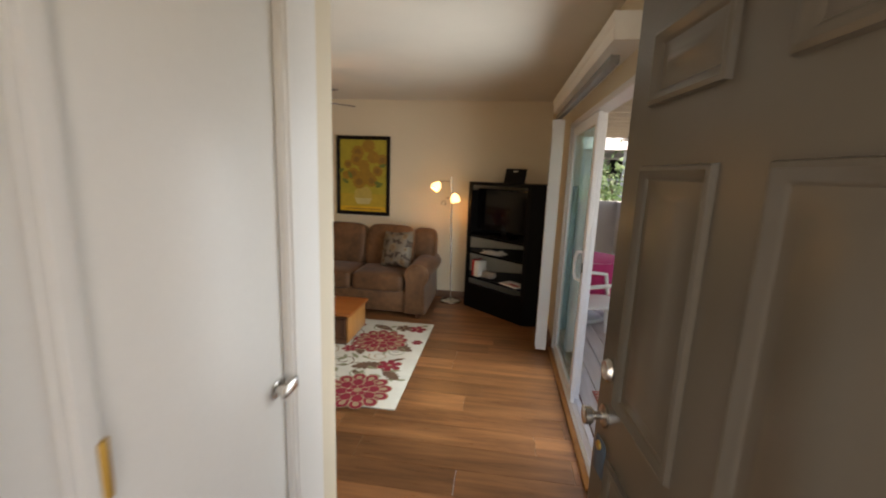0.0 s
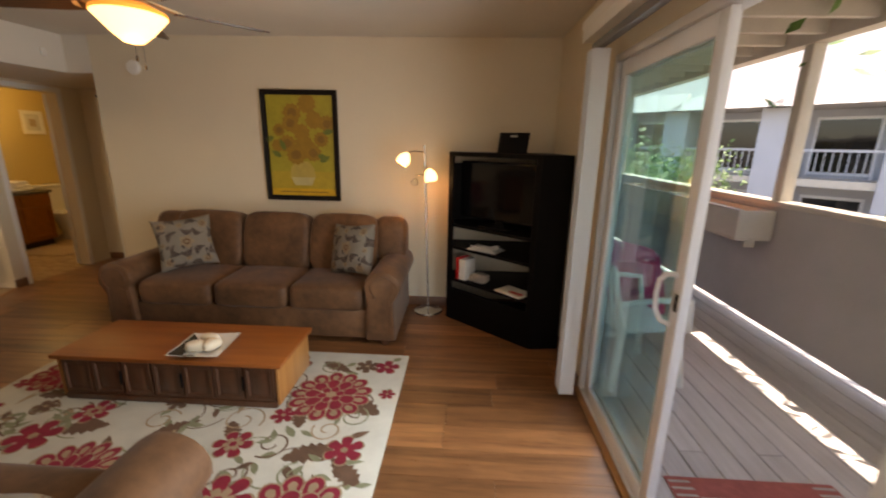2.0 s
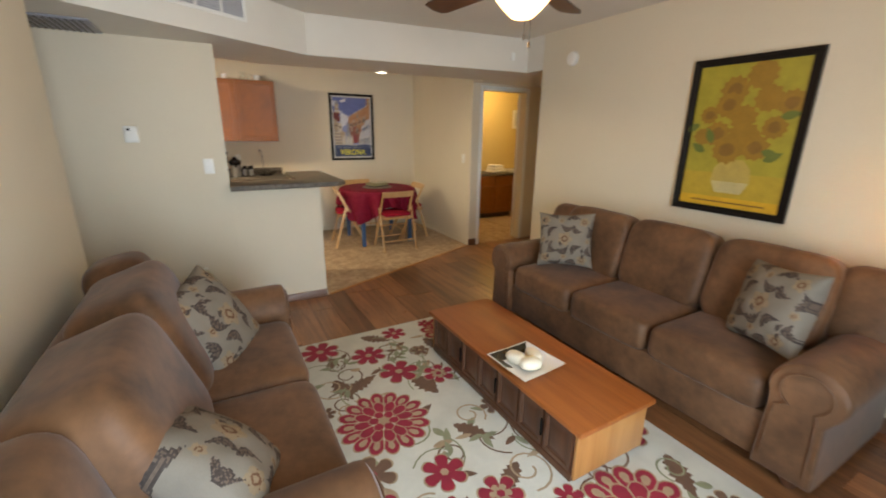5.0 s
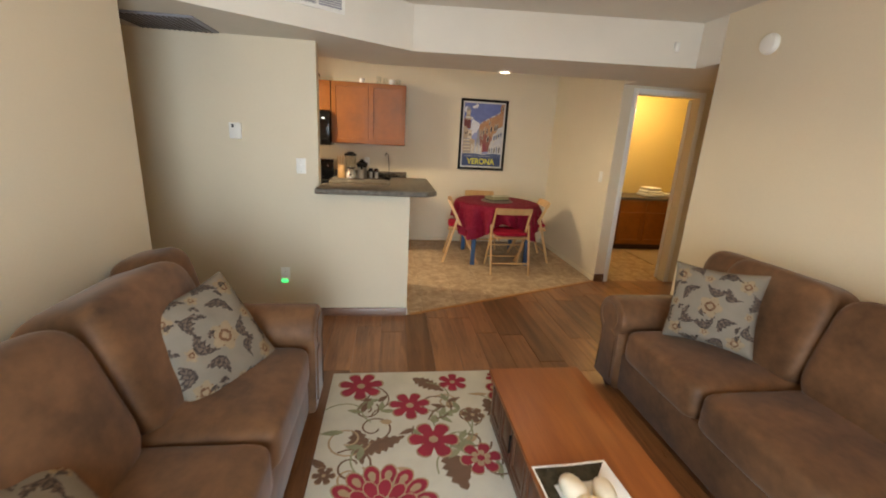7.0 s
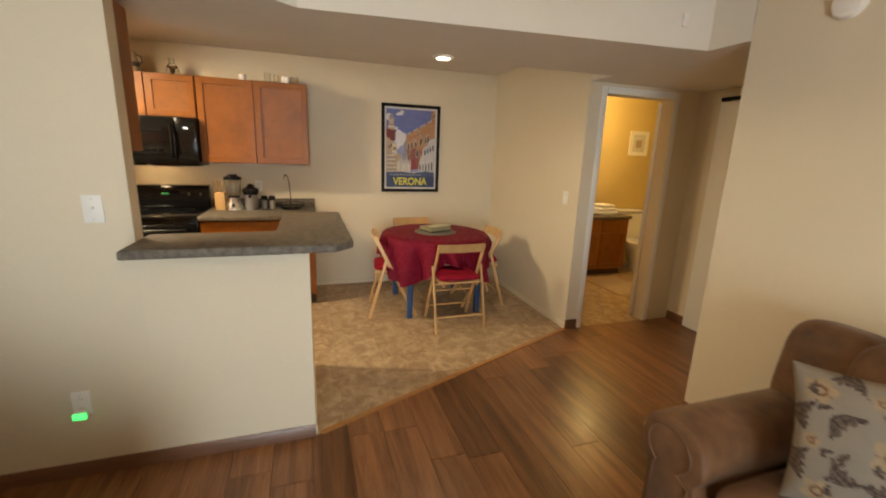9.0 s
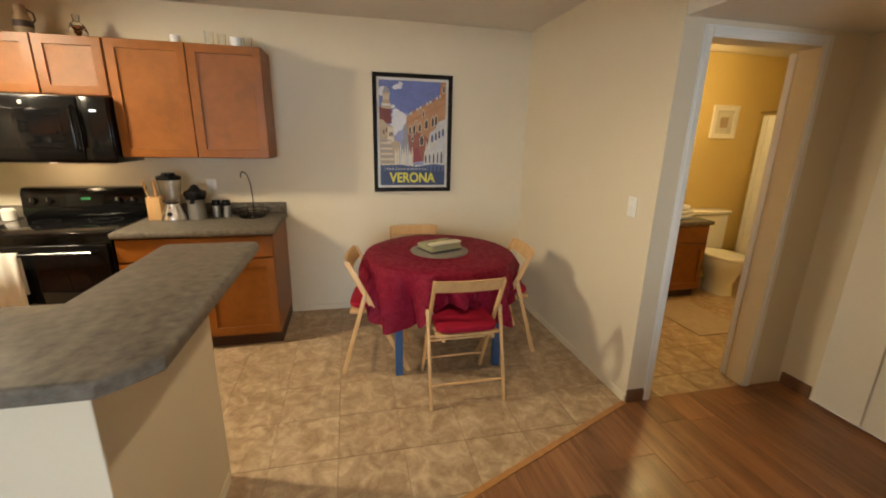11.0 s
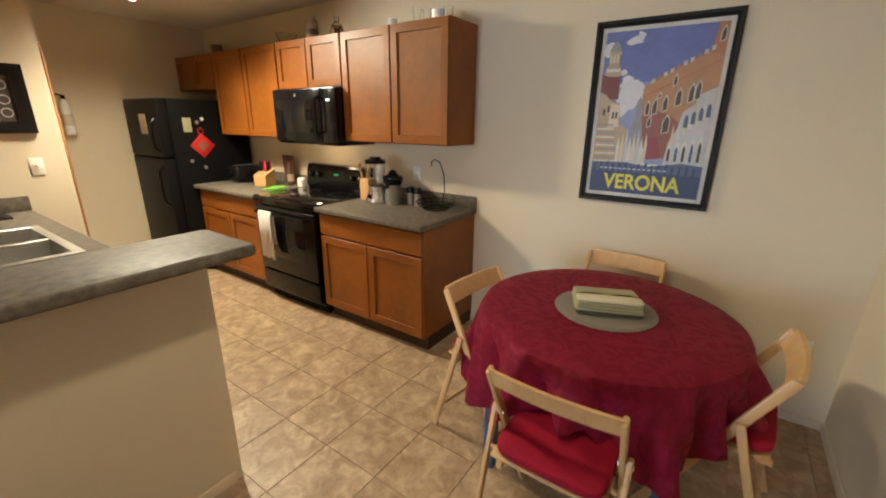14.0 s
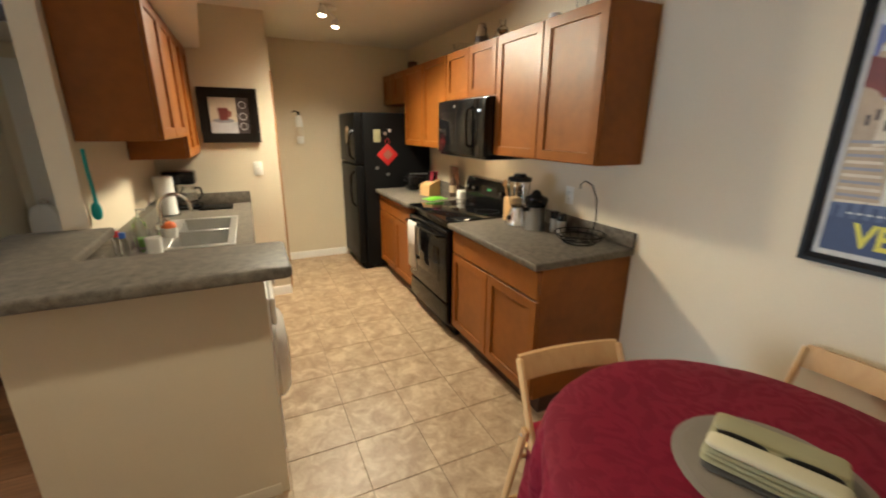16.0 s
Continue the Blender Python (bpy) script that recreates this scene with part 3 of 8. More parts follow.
part("deadbolt", bm, "chrome", fd, "satin nickel deadbolt")
bm = lathe(bmesh.new(), [(0, 0), (0.033, 0), (0.033, 0.006), (0.012, 0.012), (0.012, 0.03), (0.026, 0.042), (0.026, 0.06), (0, 0.066)], (-0.045, 0.885, 0.90), 20, pose(0, 0, 0, 0, -90, 0))
part("knob", bm, "chrome", fd, "satin nickel knob")
box_lock = thing("key_lockbox", (0.362, 1.128, 0.715), "blue-grey key lockbox hanging from the front door knob", "lockbox", 7.0)
part("body", B((-0.035, -0.045, 0.0), (0.012, 0.045, 0.125), 0.018, 3), "lockbox", box_lock)
bm = tube(bmesh.new(), [(-0.012, -0.026, 0.12), (-0.012, -0.028, 0.17), (-0.012, -0.018, 0.195), (-0.012, 0, 0.203), (-0.012, 0.018, 0.195), (-0.012, 0.028, 0.17), (-0.012, 0.026, 0.12)], 0.006)
part("shackle", bm, "steel", box_lock, "steel shackle")
part("dial", lathe(bmesh.new(), [(0, 0), (0.014, 0), (0.013, 0.006), (0, 0.008)], (-0.035, 0, 0.1), 14, pose(0, 0, 0, 0, -90, 0)), "brass", box_lock, "small brass dial")

# sliding glass door
sd = thing("sliding_door", (0.59, 1.93, 0), "white vinyl sliding glass door, near half slid open", "sliding door", kind="structure")
bm = B((-0.04, 0.0, 0.02), (0.06, 0.035, 2.04), 0.004)
box(bm, (-0.04, 1.755, 0.02), (0.06, 1.79, 2.04), 0.004)
box(bm, (-0.04, 0.035, 2.0), (0.06, 1.755, 2.04), 0.004)
box(bm, (-0.035, 0.0, 0.0), (0.06, 1.79, 0.02), 0.004)
for x in (-0.012, 0.024):
    box(bm, (x - 0.004, 0.035, 0.02), (x + 0.004, 1.755, 0.032))
part("door_frame", bm, "vinyl_white", sd)


def sash(name, x, y0, y1):
    bm = bmesh.new()
    for a, b in (((y0, 0.03), (y0 + 0.065, 1.995)), ((y1 - 0.065, 0.03), (y1, 1.995)), ((y0 + 0.065, 0.03), (y1 - 0.065, 0.11)), ((y0 + 0.065, 1.92), (y1 - 0.065, 1.995))):
        box(bm, (x - 0.016, a[0], a[1]), (x + 0.016, b[0], b[1]), 0.004)
    s = part(name, bm, "vinyl_white", sd)
    p = part("pane", B((x - 0.003, y0 + 0.06, 0.10), (x + 0.003, y1 - 0.06, 1.925)), "pane", s, "clear glass pane")
    p.visible_shadow = False
    return s


sash("fixed_sash", 0.03, 0.86, 1.755)
slide = sash("sliding_sash", -0.012, 0.80, 1.70)
bm = tube(bmesh.new(), [(-0.03, 0.84, 0.90), (-0.055, 0.87, 0.905), (-0.062, 0.905, 0.94), (-0.062, 0.915, 1.0), (-0.062, 0.905, 1.06), (-0.055, 0.87, 1.095), (-0.03, 0.84, 1.10)], 0.010)
part("pull_handle", bm, "vinyl_white", slide, "white curved pull handle")
part("latch", B((-0.033, 0.815, 0.96), (-0.027, 0.835, 1.03), 0.003), "black_mat", slide)
structure("trim_door_sill", B((EAST - 0.03, 1.93, 0), (EAST + 0.005, 3.72, 0.016), 0.004), "table_end", "wood strip along the sliding door sill")
bm = bmesh.new()
prism(bm, [(0, 0), (-0.13, 0), (-0.135, 0.03), (-0.13, 0.06), (-0.14, 0.075), (-0.14, 0.11), (0, 0.11)], 0.0, 2.04, Matrix(((1, 0, 0, EAST - 0.001), (0, 0, 1, 1.88), (0, 1, 0, 2.145), (0, 0, 0, 1))))
val = single("blind_valance", bm, "white", "white moulded cornice valance over the sliding door", "valance")
vb = thing("vertical_blind", (0.40, 3.62, 0), "white vertical blind slats drawn into a stack", "blind")
part("headrail", B((0.02, -1.70, 2.06), (0.06, 0.10, 2.098), 0.003), "headrail", vb)
for i in range(9):
    bm = bmesh.new()
    prism(bm, [(-0.045, 0), (0.0, 0.004), (0.045, 0), (0.045, 0.0015), (0.0, 0.0055), (-0.045, 0.0015)], 0.03, 2.055, pose(0.04, -0.02 + 0.013 * i, 0, 0, 0, 4 * math.sin(i * 2.1)))
    part("slat", bm, "vinyl_white", vb)

# bathroom door and hall closet
tr = part("bath_casing", casing(bmesh.new(), "y", -4.95, 5.29, 6.00, 2.05, 1, 0.055), "white")
tagged(tr, "white moulded bathroom door casing", kind="structure")
bd = thing("door_bath", (-5.075, 5.995, 0.01), "cream bathroom door standing wide open", "door", 17.0, kind="structure")
part("leaf", B((-0.035, 0, 0), (0, 0.64, 2.03), 0.003), "white", bd)
knob(bd, (-0.035, 0.57, 0.95), (-1, 0, 0))
bf = thing("closet_bifold", (-4.72, 6.262, 0.02), "cream bifold hall closet doors, closed", "bifold door", kind="structure")
for i in range(4):
    part("leaf", B((0.262 * i + 0.002, 0.0, 0), (0.262 * i + 0.258, 0.03, 2.0), 0.004), "white", bf)
part("track", B((0, 0.0, 2.012), (1.05, 0.03, 2.04)), "black_mat", bf, "dark metal top track")
rd = thing("door_recess", (-3.98, 0.20, 0.0), "white flush bedroom door, closed", "door", kind="structure")
part("leaf", B((0.0, -0.0, 0.01), (0.74, 0.02, 2.02), 0.003), "white", rd)
knob(rd, (0.68, 0.02, 0.95), (0, 1, 0))
bm = puff(bmesh.new(), (-0.10, -0.05, -0.42), (0.10, 0.05, 0.0), 0.6, 0.7)
single("cloth_bag", bm, "towel", "white cloth bag hanging from the bedroom door knob", "bag", at=(-3.30, 0.30, 0.95))


# ---- living room ----
def scallop(bm, x, y, r0, r1, n, turn, z):
    """One flat bloom with n rounded petals between the radii r0 and r1."""
    pts = []
    for k in range(n):
        a = turn + 2 * math.pi * k / n
        w = math.pi / n
        for i in range(9):
            u = -1 + 2 * i / 8
            rad = r0 + (r1 - r0) * (1 - abs(u) ** 2.6) ** 0.6
            pts.append((x + rad * math.cos(a + u * w * 0.97), y + rad * math.sin(a + u * w * 0.97), z))
    c = bm.verts.new((x, y, z))
    vs = [bm.verts.new(p) for p in pts]
    for p, q in zip(vs, vs[1:] + vs[:1]):
        bm.faces.new([c, p, q])
    return bm


def flower(x, y, r, petals, slots, turn):
    """A bloom of stacked scalloped layers, the colours from outside in."""
    base = None
    steps = {3: ((0.45, 1.0), (0.30, 0.52), (0.16, 0.20)), 4: ((0.62, 1.0), (0.48, 0.72), (0.30, 0.52), (0.14, 0.20))}[len(slots)]
    if r > 0.19:
        heart = part("bloom", scallop(bmesh.new(), x, y, r * 0.10, r * 0.14, 6, turn, FZ + 0.0016), "rug_tan", rug)
        for ring, (rad, long, n, z) in enumerate(((0.76, 0.25, petals + 2, 1), (0.46, 0.20, petals - 2, 3), (0.20, 0.13, 6, 5))):
            for i in range(n):
                a = turn + 0.3 * ring + 2 * math.pi * i / n
                wide = min(0.92 * math.pi * rad / n, long)
                c, sn = math.cos(a), math.sin(a)
                bm = bmesh.new()
                loops = []
                for k in (1.16, 1.0, 0.5):
                    pts = [(rad * r + r * long * k * math.cos(q * math.pi / 7), r * wide * k * math.sin(q * math.pi / 7) * (1.1 if q < 4 or q > 10 else 0.9)) for q in range(14)]
                    loops.append([bm.verts.new((x + p * c - q * sn, y + p * sn + q * c, FZ + 0.0002 * z + 0.00003 * i)) for p, q in pts])
                for slot, (lo, hi) in zip((3, 1), zip(loops, loops[1:])):
                    for q in range(14):
                        bm.faces.new([lo[q], lo[(q + 1) % 14], hi[(q + 1) % 14], hi[q]]).material_index = slot
                bm.faces.new(loops[2]).material_index = 3 if ring == 0 else 1
                part("petal", bm, RUG, heart)
        return heart
    part("bloom_edge", scallop(bmesh.new(), x, y, r * steps[0][0] * 1.14, r * 1.09, petals, turn, FZ + 0.0003), "rug_tan", rug)
    for k, (slot, (a, b)) in enumerate(zip(slots, steps)):
        ob = part("bloom" if k == 0 else "bloom_layer", scallop(bmesh.new(), x, y, r * a, r * b, petals, turn + 0.2 * k, FZ + 0.0006 * (k + 1)), RUG[slot], base or rug)
        base = base or ob


def leaf(bm, x, y, length, width, turn, slot, z=0.0, teeth=0):
    pts = []
    n = 12 if not teeth else teeth * 2
    for s in (1, -1):
        for i in range(n + 1):
            u = i / n if s == 1 else 1 - i / n
            w = width * math.sin(math.pi * u ** 0.8) * (1 if not teeth or i % 2 else 0.62)
            pts.append((u * length, s * w / 2))
    c, sn = math.cos(turn), math.sin(turn)
    clean = []
    for a, b in pts:
        p = (x + a * c - b * sn, y + a * sn + b * c)
        if not clean or math.dist(p, clean[-1]) > 1e-4:
            clean.append(p)
    if math.dist(clean[0], clean[-1]) < 1e-4:
        clean.pop()
    bm.faces.new([bm.verts.new((a, b, z)) for a, b in clean]).material_index = slot


def stem(bm, pts, w, slot, z=0.0):
    """A flat curved stripe through points."""
    pts = [Vector(p) for p in pts]
    ends = []
    for i, p in enumerate(pts):
        d = (pts[min(i + 1, len(pts) - 1)] - pts[max(i - 1, 0)]).normalized()
        nn = Vector((-d.y, d.x)) * w / 2
        ends.append((bm.verts.new((*(p + nn), z)), bm.verts.new((*(p - nn), z))))
    for (a, b), (c, d) in zip(ends, ends[1:]):
        bm.faces.new([a, b, d, c]).material_index = slot


def curl(x, y, r, turn, hand=1, turns=1.3, n=22):
    return [(x + r * (1 - 0.75 * i / n) * math.cos(turn + hand * turns * 2 * math.pi * i / n), y + r * (1 - 0.75 * i / n) * math.sin(turn + hand * turns * 2 * math.pi * i / n)) for i in range(n + 1)]


RUG = ["rug", "rug_red", "rug_brown", "rug_tan", "rug_sage"]
rug = thing("area_rug", (-1.875, 3.235, 0), "ivory area rug with crimson and brown floral pattern", "rug")
part("backing", B((-1.255, -0.805, 0), (1.255, 0.805, 0.010), 0.004), "rug", rug)
RZ, FZ = 0.0112, 0.0132
LIFT = [0.0]


def motif(build, *args):
    bm = bmesh.new()
    build(bm, *args)
    LIFT[0] += 0.000008
    bmesh.ops.translate(bm, vec=(0, 0, LIFT[0]), verts=bm.verts)
    return part("floral_motif", bm, RUG, rug)


rr = random.Random(5)
for x, y, r, p, q, s in (
        (-0.22, -0.48, 0.245, 14, 10, (1, 3, 1, 3)), (0.83, 0.27, 0.25, 11, 9, (1, 3, 1, 1)), (0.93, -0.62, 0.24, 10, 8, (1, 1, 3)), (-1.0, 0.35, 0.20, 9, 7, (1, 3, 1)),
        (0.24, -0.36, 0.105, 6, 6, (1, 1, 3)), (0.10, -0.66, 0.11, 6, 6, (2, 2, 1)), (0.46, -0.20, 0.10, 6, 6, (1, 3, 1)), (-0.62, -0.22, 0.125, 6, 6, (1, 1, 3)), (-0.90, -0.33, 0.115, 7, 6, (1, 1, 3)),
        (-0.48, 0.0, 0.10, 6, 6, (1, 3, 1)), (-1.10, -0.62, 0.13, 7, 6, (1, 1, 3)), (0.58, -0.55, 0.15, 7, 7, (1, 3, 1)), (0.32, -0.68, 0.10, 6, 6, (1, 1, 3)), (1.12, 0.62, 0.085, 5, 5, (1, 1, 3)),
        (1.05, -0.20, 0.10, 6, 5, (1, 1, 3)), (0.98, 0.62, 0.08, 6, 6, (2, 2, 3)), (0.45, 0.62, 0.12, 6, 6, (1, 3, 1)), (-0.3, 0.62, 0.15, 8, 7, (1, 3, 1)), (-0.75, 0.65, 0.10, 6, 6, (2, 2, 3)), (-1.12, -0.05, 0.09, 6, 5, (1, 1, 3))):
    flower(x, y, r, p, s, rr.uniform(0, 1))
for x, y, l, w, a in ((1.17, 0.10, 0.34, 0.17, 2.6), (0.75, -0.28, 0.30, 0.15, 0.4), (-0.30, -0.10, 0.30, 0.13, 3.4), (-0.55, -0.60, 0.26, 0.12, 2.0), (-1.15, 0.62, 0.3, 0.14, 5.6), (0.02, 0.5, 0.32, 0.15, 1.0), (0.35, -0.02, 0.22, 0.10, 5.3), (1.18, -0.42, 0.25, 0.12, 2.4), (-0.95, 0.12, 0.28, 0.13, 0.3), (-1.18, -0.3, 0.24, 0.12, 0.9), (-0.72, -0.62, 0.25, 0.12, 0.2), (-0.02, -0.16, 0.24, 0.11, 0.6), (0.66, 0.66, 0.26, 0.12, 5.8), (0.3, 0.3, 0.28, 0.13, 2.2), (-0.6, 0.35, 0.26, 0.12, 2.9), (0.75, -0.05, 0.22, 0.10, 1.9)):
    motif(leaf, x, y, l, w, a, 2, RZ, 7)
for i in range(96):
    x, y = rr.uniform(-1.18, 1.18), rr.uniform(-0.74, 0.74)
    motif(leaf, x, y, rr.uniform(0.07, 0.13), rr.uniform(0.03, 0.05), rr.uniform(0, 6.28), rr.choice((4, 4, 3, 2, 4)), RZ - 0.0004)
for i in range(46):
    x, y = rr.uniform(-1.1, 1.1), rr.uniform(-0.66, 0.66)
    motif(stem, curl(x, y, rr.uniform(0.06, 0.13), rr.uniform(0, 6.28), rr.choice((1, -1))), 0.0105, rr.choice((2, 4, 2, 3)), RZ - 0.0007)
for i in range(34):
    x, y, a = rr.uniform(-1.0, 1.0), rr.uniform(-0.6, 0.6), rr.uniform(0, 6.28)
    motif(stem, [(x + 0.03 * k * math.cos(a + 0.16 * k), y + 0.03 * k * math.sin(a + 0.16 * k)) for k in range(8)], 0.009, rr.choice((2, 4)), RZ - 0.0008)
    motif(leaf, x + 0.02, y, 0.09, 0.035, a + 0.9, 4, RZ - 0.0005)
    motif(leaf, x + 0.02, y, 0.09, 0.035, a - 0.6, rr.choice((2, 4)), RZ - 0.0005)
for x, y, r in ((0.62, 0.05, 0.07), (-0.80, 0.02, 0.065), (-0.05, 0.12, 0.07), (0.74, -0.72, 0.06), (-0.42, -0.74, 0.05), (-1.16, 0.24, 0.06), (-0.55, 0.70, 0.06), (0.20, 0.72, 0.06), (1.18, 0.30, 0.05), (0.42, -0.42, 0.055)):
    flower(x, y, r, 6, rr.choice(((1, 1, 3), (2, 2, 3), (1, 3, 1))), rr.uniform(0, 1))


def rolled_arm(x0, x1, y0, y1, h, side):
    """A sofa arm: upright panel that swells into a rolled top, drawn from front to back."""
    w = x1 - x0
    cx = (x0 + x1) / 2
    prof = []
    for a in range(-35, 216, 14):
        prof.append((cx + side * 0.02 + (w * 0.56) * math.cos(radians(a)), h - w * 0.50 + w * 0.50 * math.sin(radians(a))))
    prof += [(cx - w * 0.42, h - w * 0.98), (cx - w * 0.46, 0.055), (cx + w * 0.46, 0.055), (cx + w * 0.42, h - w * 0.98)]
    bm = bmesh.new()
    n, rows = len(prof), [(0.0, 0.93), (0.012, 0.985), (0.04, 1.0), (0.5, 1.0), (0.96, 1.0), (1.0, 0.96)]
    rings = []
    for u, k in rows:
        y = y0 + (y1 - y0) * u
        rings.append([bm.verts.new((cx + (px - cx) * k, y, h / 2 + (pz - h / 2) * k)) for px, pz in prof])
    for a, b in zip(rings, rings[1:]):
        for i in range(n):
            bm.faces.new([a[i], a[(i + 1) % n], b[(i + 1) % n], b[i]])
    bm.faces.new(rings[0]), bm.faces.new(rings[-1])
    return bm


def couch(name, at, turn, width, seats, label, plump=0.0):
    """A rolled-arm couch facing -y: x from 0 to width, its back at y = 0.92."""
    s = thing(name, at, label, "sofa", turn)
    arm = 0.25
    bm = B((arm * 0.6, 0.06, 0.055), (width - arm * 0.6, 0.86, 0.30), 0.02)
    part("base", bm, "sofa", s)
    for side, x0 in ((-1, 0.0), (1, width - arm)):
        a = part("arm", rolled_arm(x0, x0 + arm, 0.02, 0.90, 0.62, side), "sofa", s)
        cx = x0 + arm / 2
        ring = [(cx + side * 0.02 + 0.092 * math.cos(k * math.pi / 9), 0.012, 0.495 + 0.085 * math.sin(k * math.pi / 9)) for k in range(-3, 13)]
        ring = [(cx - 0.085, 0.014, 0.12), (cx - 0.075, 0.012, 0.40)] + ring[::-1] + [(cx + 0.075, 0.012, 0.40), (cx + 0.085, 0.014, 0.12)]
        part("piping", tube(bmesh.new(), ring, 0.004, 6), "sofa", a, "stitched seam round the arm front")
    inner = width - 2 * arm
    w = inner / seats
    for i in range(seats):
        x0 = arm + i * w
        part("seat_cushion", puff(bmesh.new(), (x0 + 0.004, 0.03, 0.27), (x0 + w - 0.004, 0.66, 0.485), 0.2, 0.33, 44, 20, None, -0.012), "sofa", s)
        m = Matrix.Translation((x0 + w / 2, 0.66, 0.66 - 0.6 * plump)) @ pose(0, 0, 0, -14 - 90 * plump, 0, 0)
        part("back_cushion", puff(bmesh.new(), (-w / 2 + 0.003, -0.13 - plump, -0.25), (w / 2 - 0.003, 0.13, 0.285 + 0.2 * plump), 0.3, 0.40, 40, 20, m), "sofa", s)
    bm = B((arm * 0.5, 0.74, 0.12), (width - arm * 0.5, 0.90, 0.82), 0.06, 4)
    part("back_frame", bm, "sofa", s)
    for side, x in ((-1, arm * 0.62), (1, width - arm * 0.62)):
        m = Matrix.Translation((x, 0.76, 0.71)) @ pose(0, 0, 0, -12, 0, 0)
        part("back_wing", puff(bmesh.new(), (-0.15, -0.15, -0.22), (0.15, 0.14, 0.205), 0.5, 0.5, 30, 16, m), "sofa", s)
    for x in (0.10, width - 0.10):
        for y in (0.09, 0.82):
            part("foot", lathe(bmesh.new(), [(0, 0.0), (0.026, 0.0), (0.040, 0.03), (0.044, 0.06), (0.030, 0.085), (0.04, 0.10), (0, 0.10)], (x, y, 0), 16), "table_front", s, "turned dark wood bun foot")
    return s


couch("sofa", (-3.06, 4.14, 0), 0, 2.32, 3, "brown microfibre three-seat sofa with rolled arms")
couch("loveseat", (-1.10, 2.42, 0), 180, 1.82, 2, "brown microfibre two-seat loveseat with rolled arms", 0.07)


def print_slot(u, v):
    """Which colour of the cushion print lies at a place on the cloth: ground, leaf edge, bloom, bloom heart or leaf fill."""
    slot = 0
    for cu, cv, r in PRINT_BLOOMS:
        d, a = math.hypot(u - cu, v - cv), math.atan2(v - cv, u - cu)
        if d < r * (0.86 + 0.14 * math.cos(5 * a + 9 * cu)):
            slot = 3 if 0.24 * r < d < 0.42 * r or (d > 0.62 * r and math.cos(5 * a + 9 * cu) < -0.93) else 2
    for cu, cv, a, bend, long, wide in PRINT_LEAVES:
        c, sn = math.cos(a), math.sin(a)
        x, y = (u - cu) * c + (v - cv) * sn, (v - cv) * c - (u - cu) * sn
        q = x / long + 0.5
        if 0 < q < 1:
            y -= bend * (math.sin(math.pi * q) - 0.5)
            lobes = 1.0 if y * bend > 0 else 0.78 + 0.22 * math.cos(q * 30)
            w = wide / 2 * math.sin(math.pi * q ** 0.7) * lobes
            if abs(y) < w:
                slot = 1 if abs(y) > w * 0.62 or abs(y) < 0.012 or math.sin(q * 38 + abs(y) * 24) > 0.72 else 4
    return slot


rp = random.Random(8)
PRINT_BLOOMS = [(0.05, 0.02, 0.27), (-0.72, 0.70, 0.20), (0.70, 0.66, 0.19), (-0.66, -0.70, 0.19), (0.66, -0.74, 0.20), (0.02, -0.62, 0.12), (-0.10, 0.70, 0.12), (-0.78, -0.02, 0.12), (0.86, -0.05, 0.11)]
PRINT_LEAVES = []
for cu, cv, a, k in ((-0.42, 0.30, 0.9, 1), (0.46, 0.36, -0.7, -1), (-0.38, -0.34, -0.8, -1), (0.44, -0.34, 0.7, 1), (0.34, 0.80, 0.2, 1), (-0.40, 0.86, -0.3, 1), (-0.30, -0.86, 0.3, -1), (0.30, -0.90, -0.2, 1), (-0.86, 0.34, 1.5, 1), (0.90, 0.30, 1.5, -1), (-0.88, -0.36, 1.4, 1), (0.90, -0.42, 1.7, 1), (0.10, 0.44, 2.6, 1), (0.0, -0.36, 0.2, -1)):
    PRINT_LEAVES.append((cu, cv, a + rp.uniform(-0.3, 0.3), 0.13 * k, rp.uniform(0.40, 0.54), rp.uniform(0.20, 0.27)))
for k in range(12):
    PRINT_LEAVES.append((rp.uniform(-0.9, 0.9), rp.uniform(-0.9, 0.9), rp.uniform(0, 3.1), 0.03, rp.uniform(0.16, 0.22), 0.10))


def throw_pillow(at, rx, ry, rz, size, label):
    n = 84
    bm = bmesh.new()
    grid = {}
    for s in (1, -1):
        for i in range(n + 1):
            for j in range(n + 1):
                u, v = 2 * i / n - 1, 2 * j / n - 1
                if s == -1 and (i in (0, n) or j in (0, n)):
                    grid[s, i, j] = grid[1, i, j]
                    continue
                k = 1 - 0.10 * (1 - abs(u) ** 2) * abs(v) ** 3 - 0.10 * (1 - abs(v) ** 2) * abs(u) ** 3
                t = s * 0.095 * ((1 - u * u) * (1 - v * v)) ** 0.40 * (1 + 0.12 * noise.noise((u * 2, v * 2, 5.0)))
                grid[s, i, j] = bm.verts.new((u * size / 2 * k, t + 0.006 * noise.noise((u * 3, v * 3, s)), v * size / 2 * k))
    slots = [[print_slot((2 * i + 1) / n - 1, (2 * j + 1) / n - 1) for j in range(n)] for i in range(n)]
    for s in (1, -1):
        for i in range(n):
            for j in range(n):
                bm.faces.new([grid[s, i, j], grid[s, i + 1, j], grid[s, i + 1, j + 1], grid[s, i, j + 1]]).material_index = slots[i][j]
    ob = single("throw_pillow", bm, ["pillow", "print_leaf", "print_bloom", "print_rust", "print_fill"], label, "pillow", group="floral throw pillows")
    ob.matrix_basis = pose(*at, rx, ry, rz)
    return ob


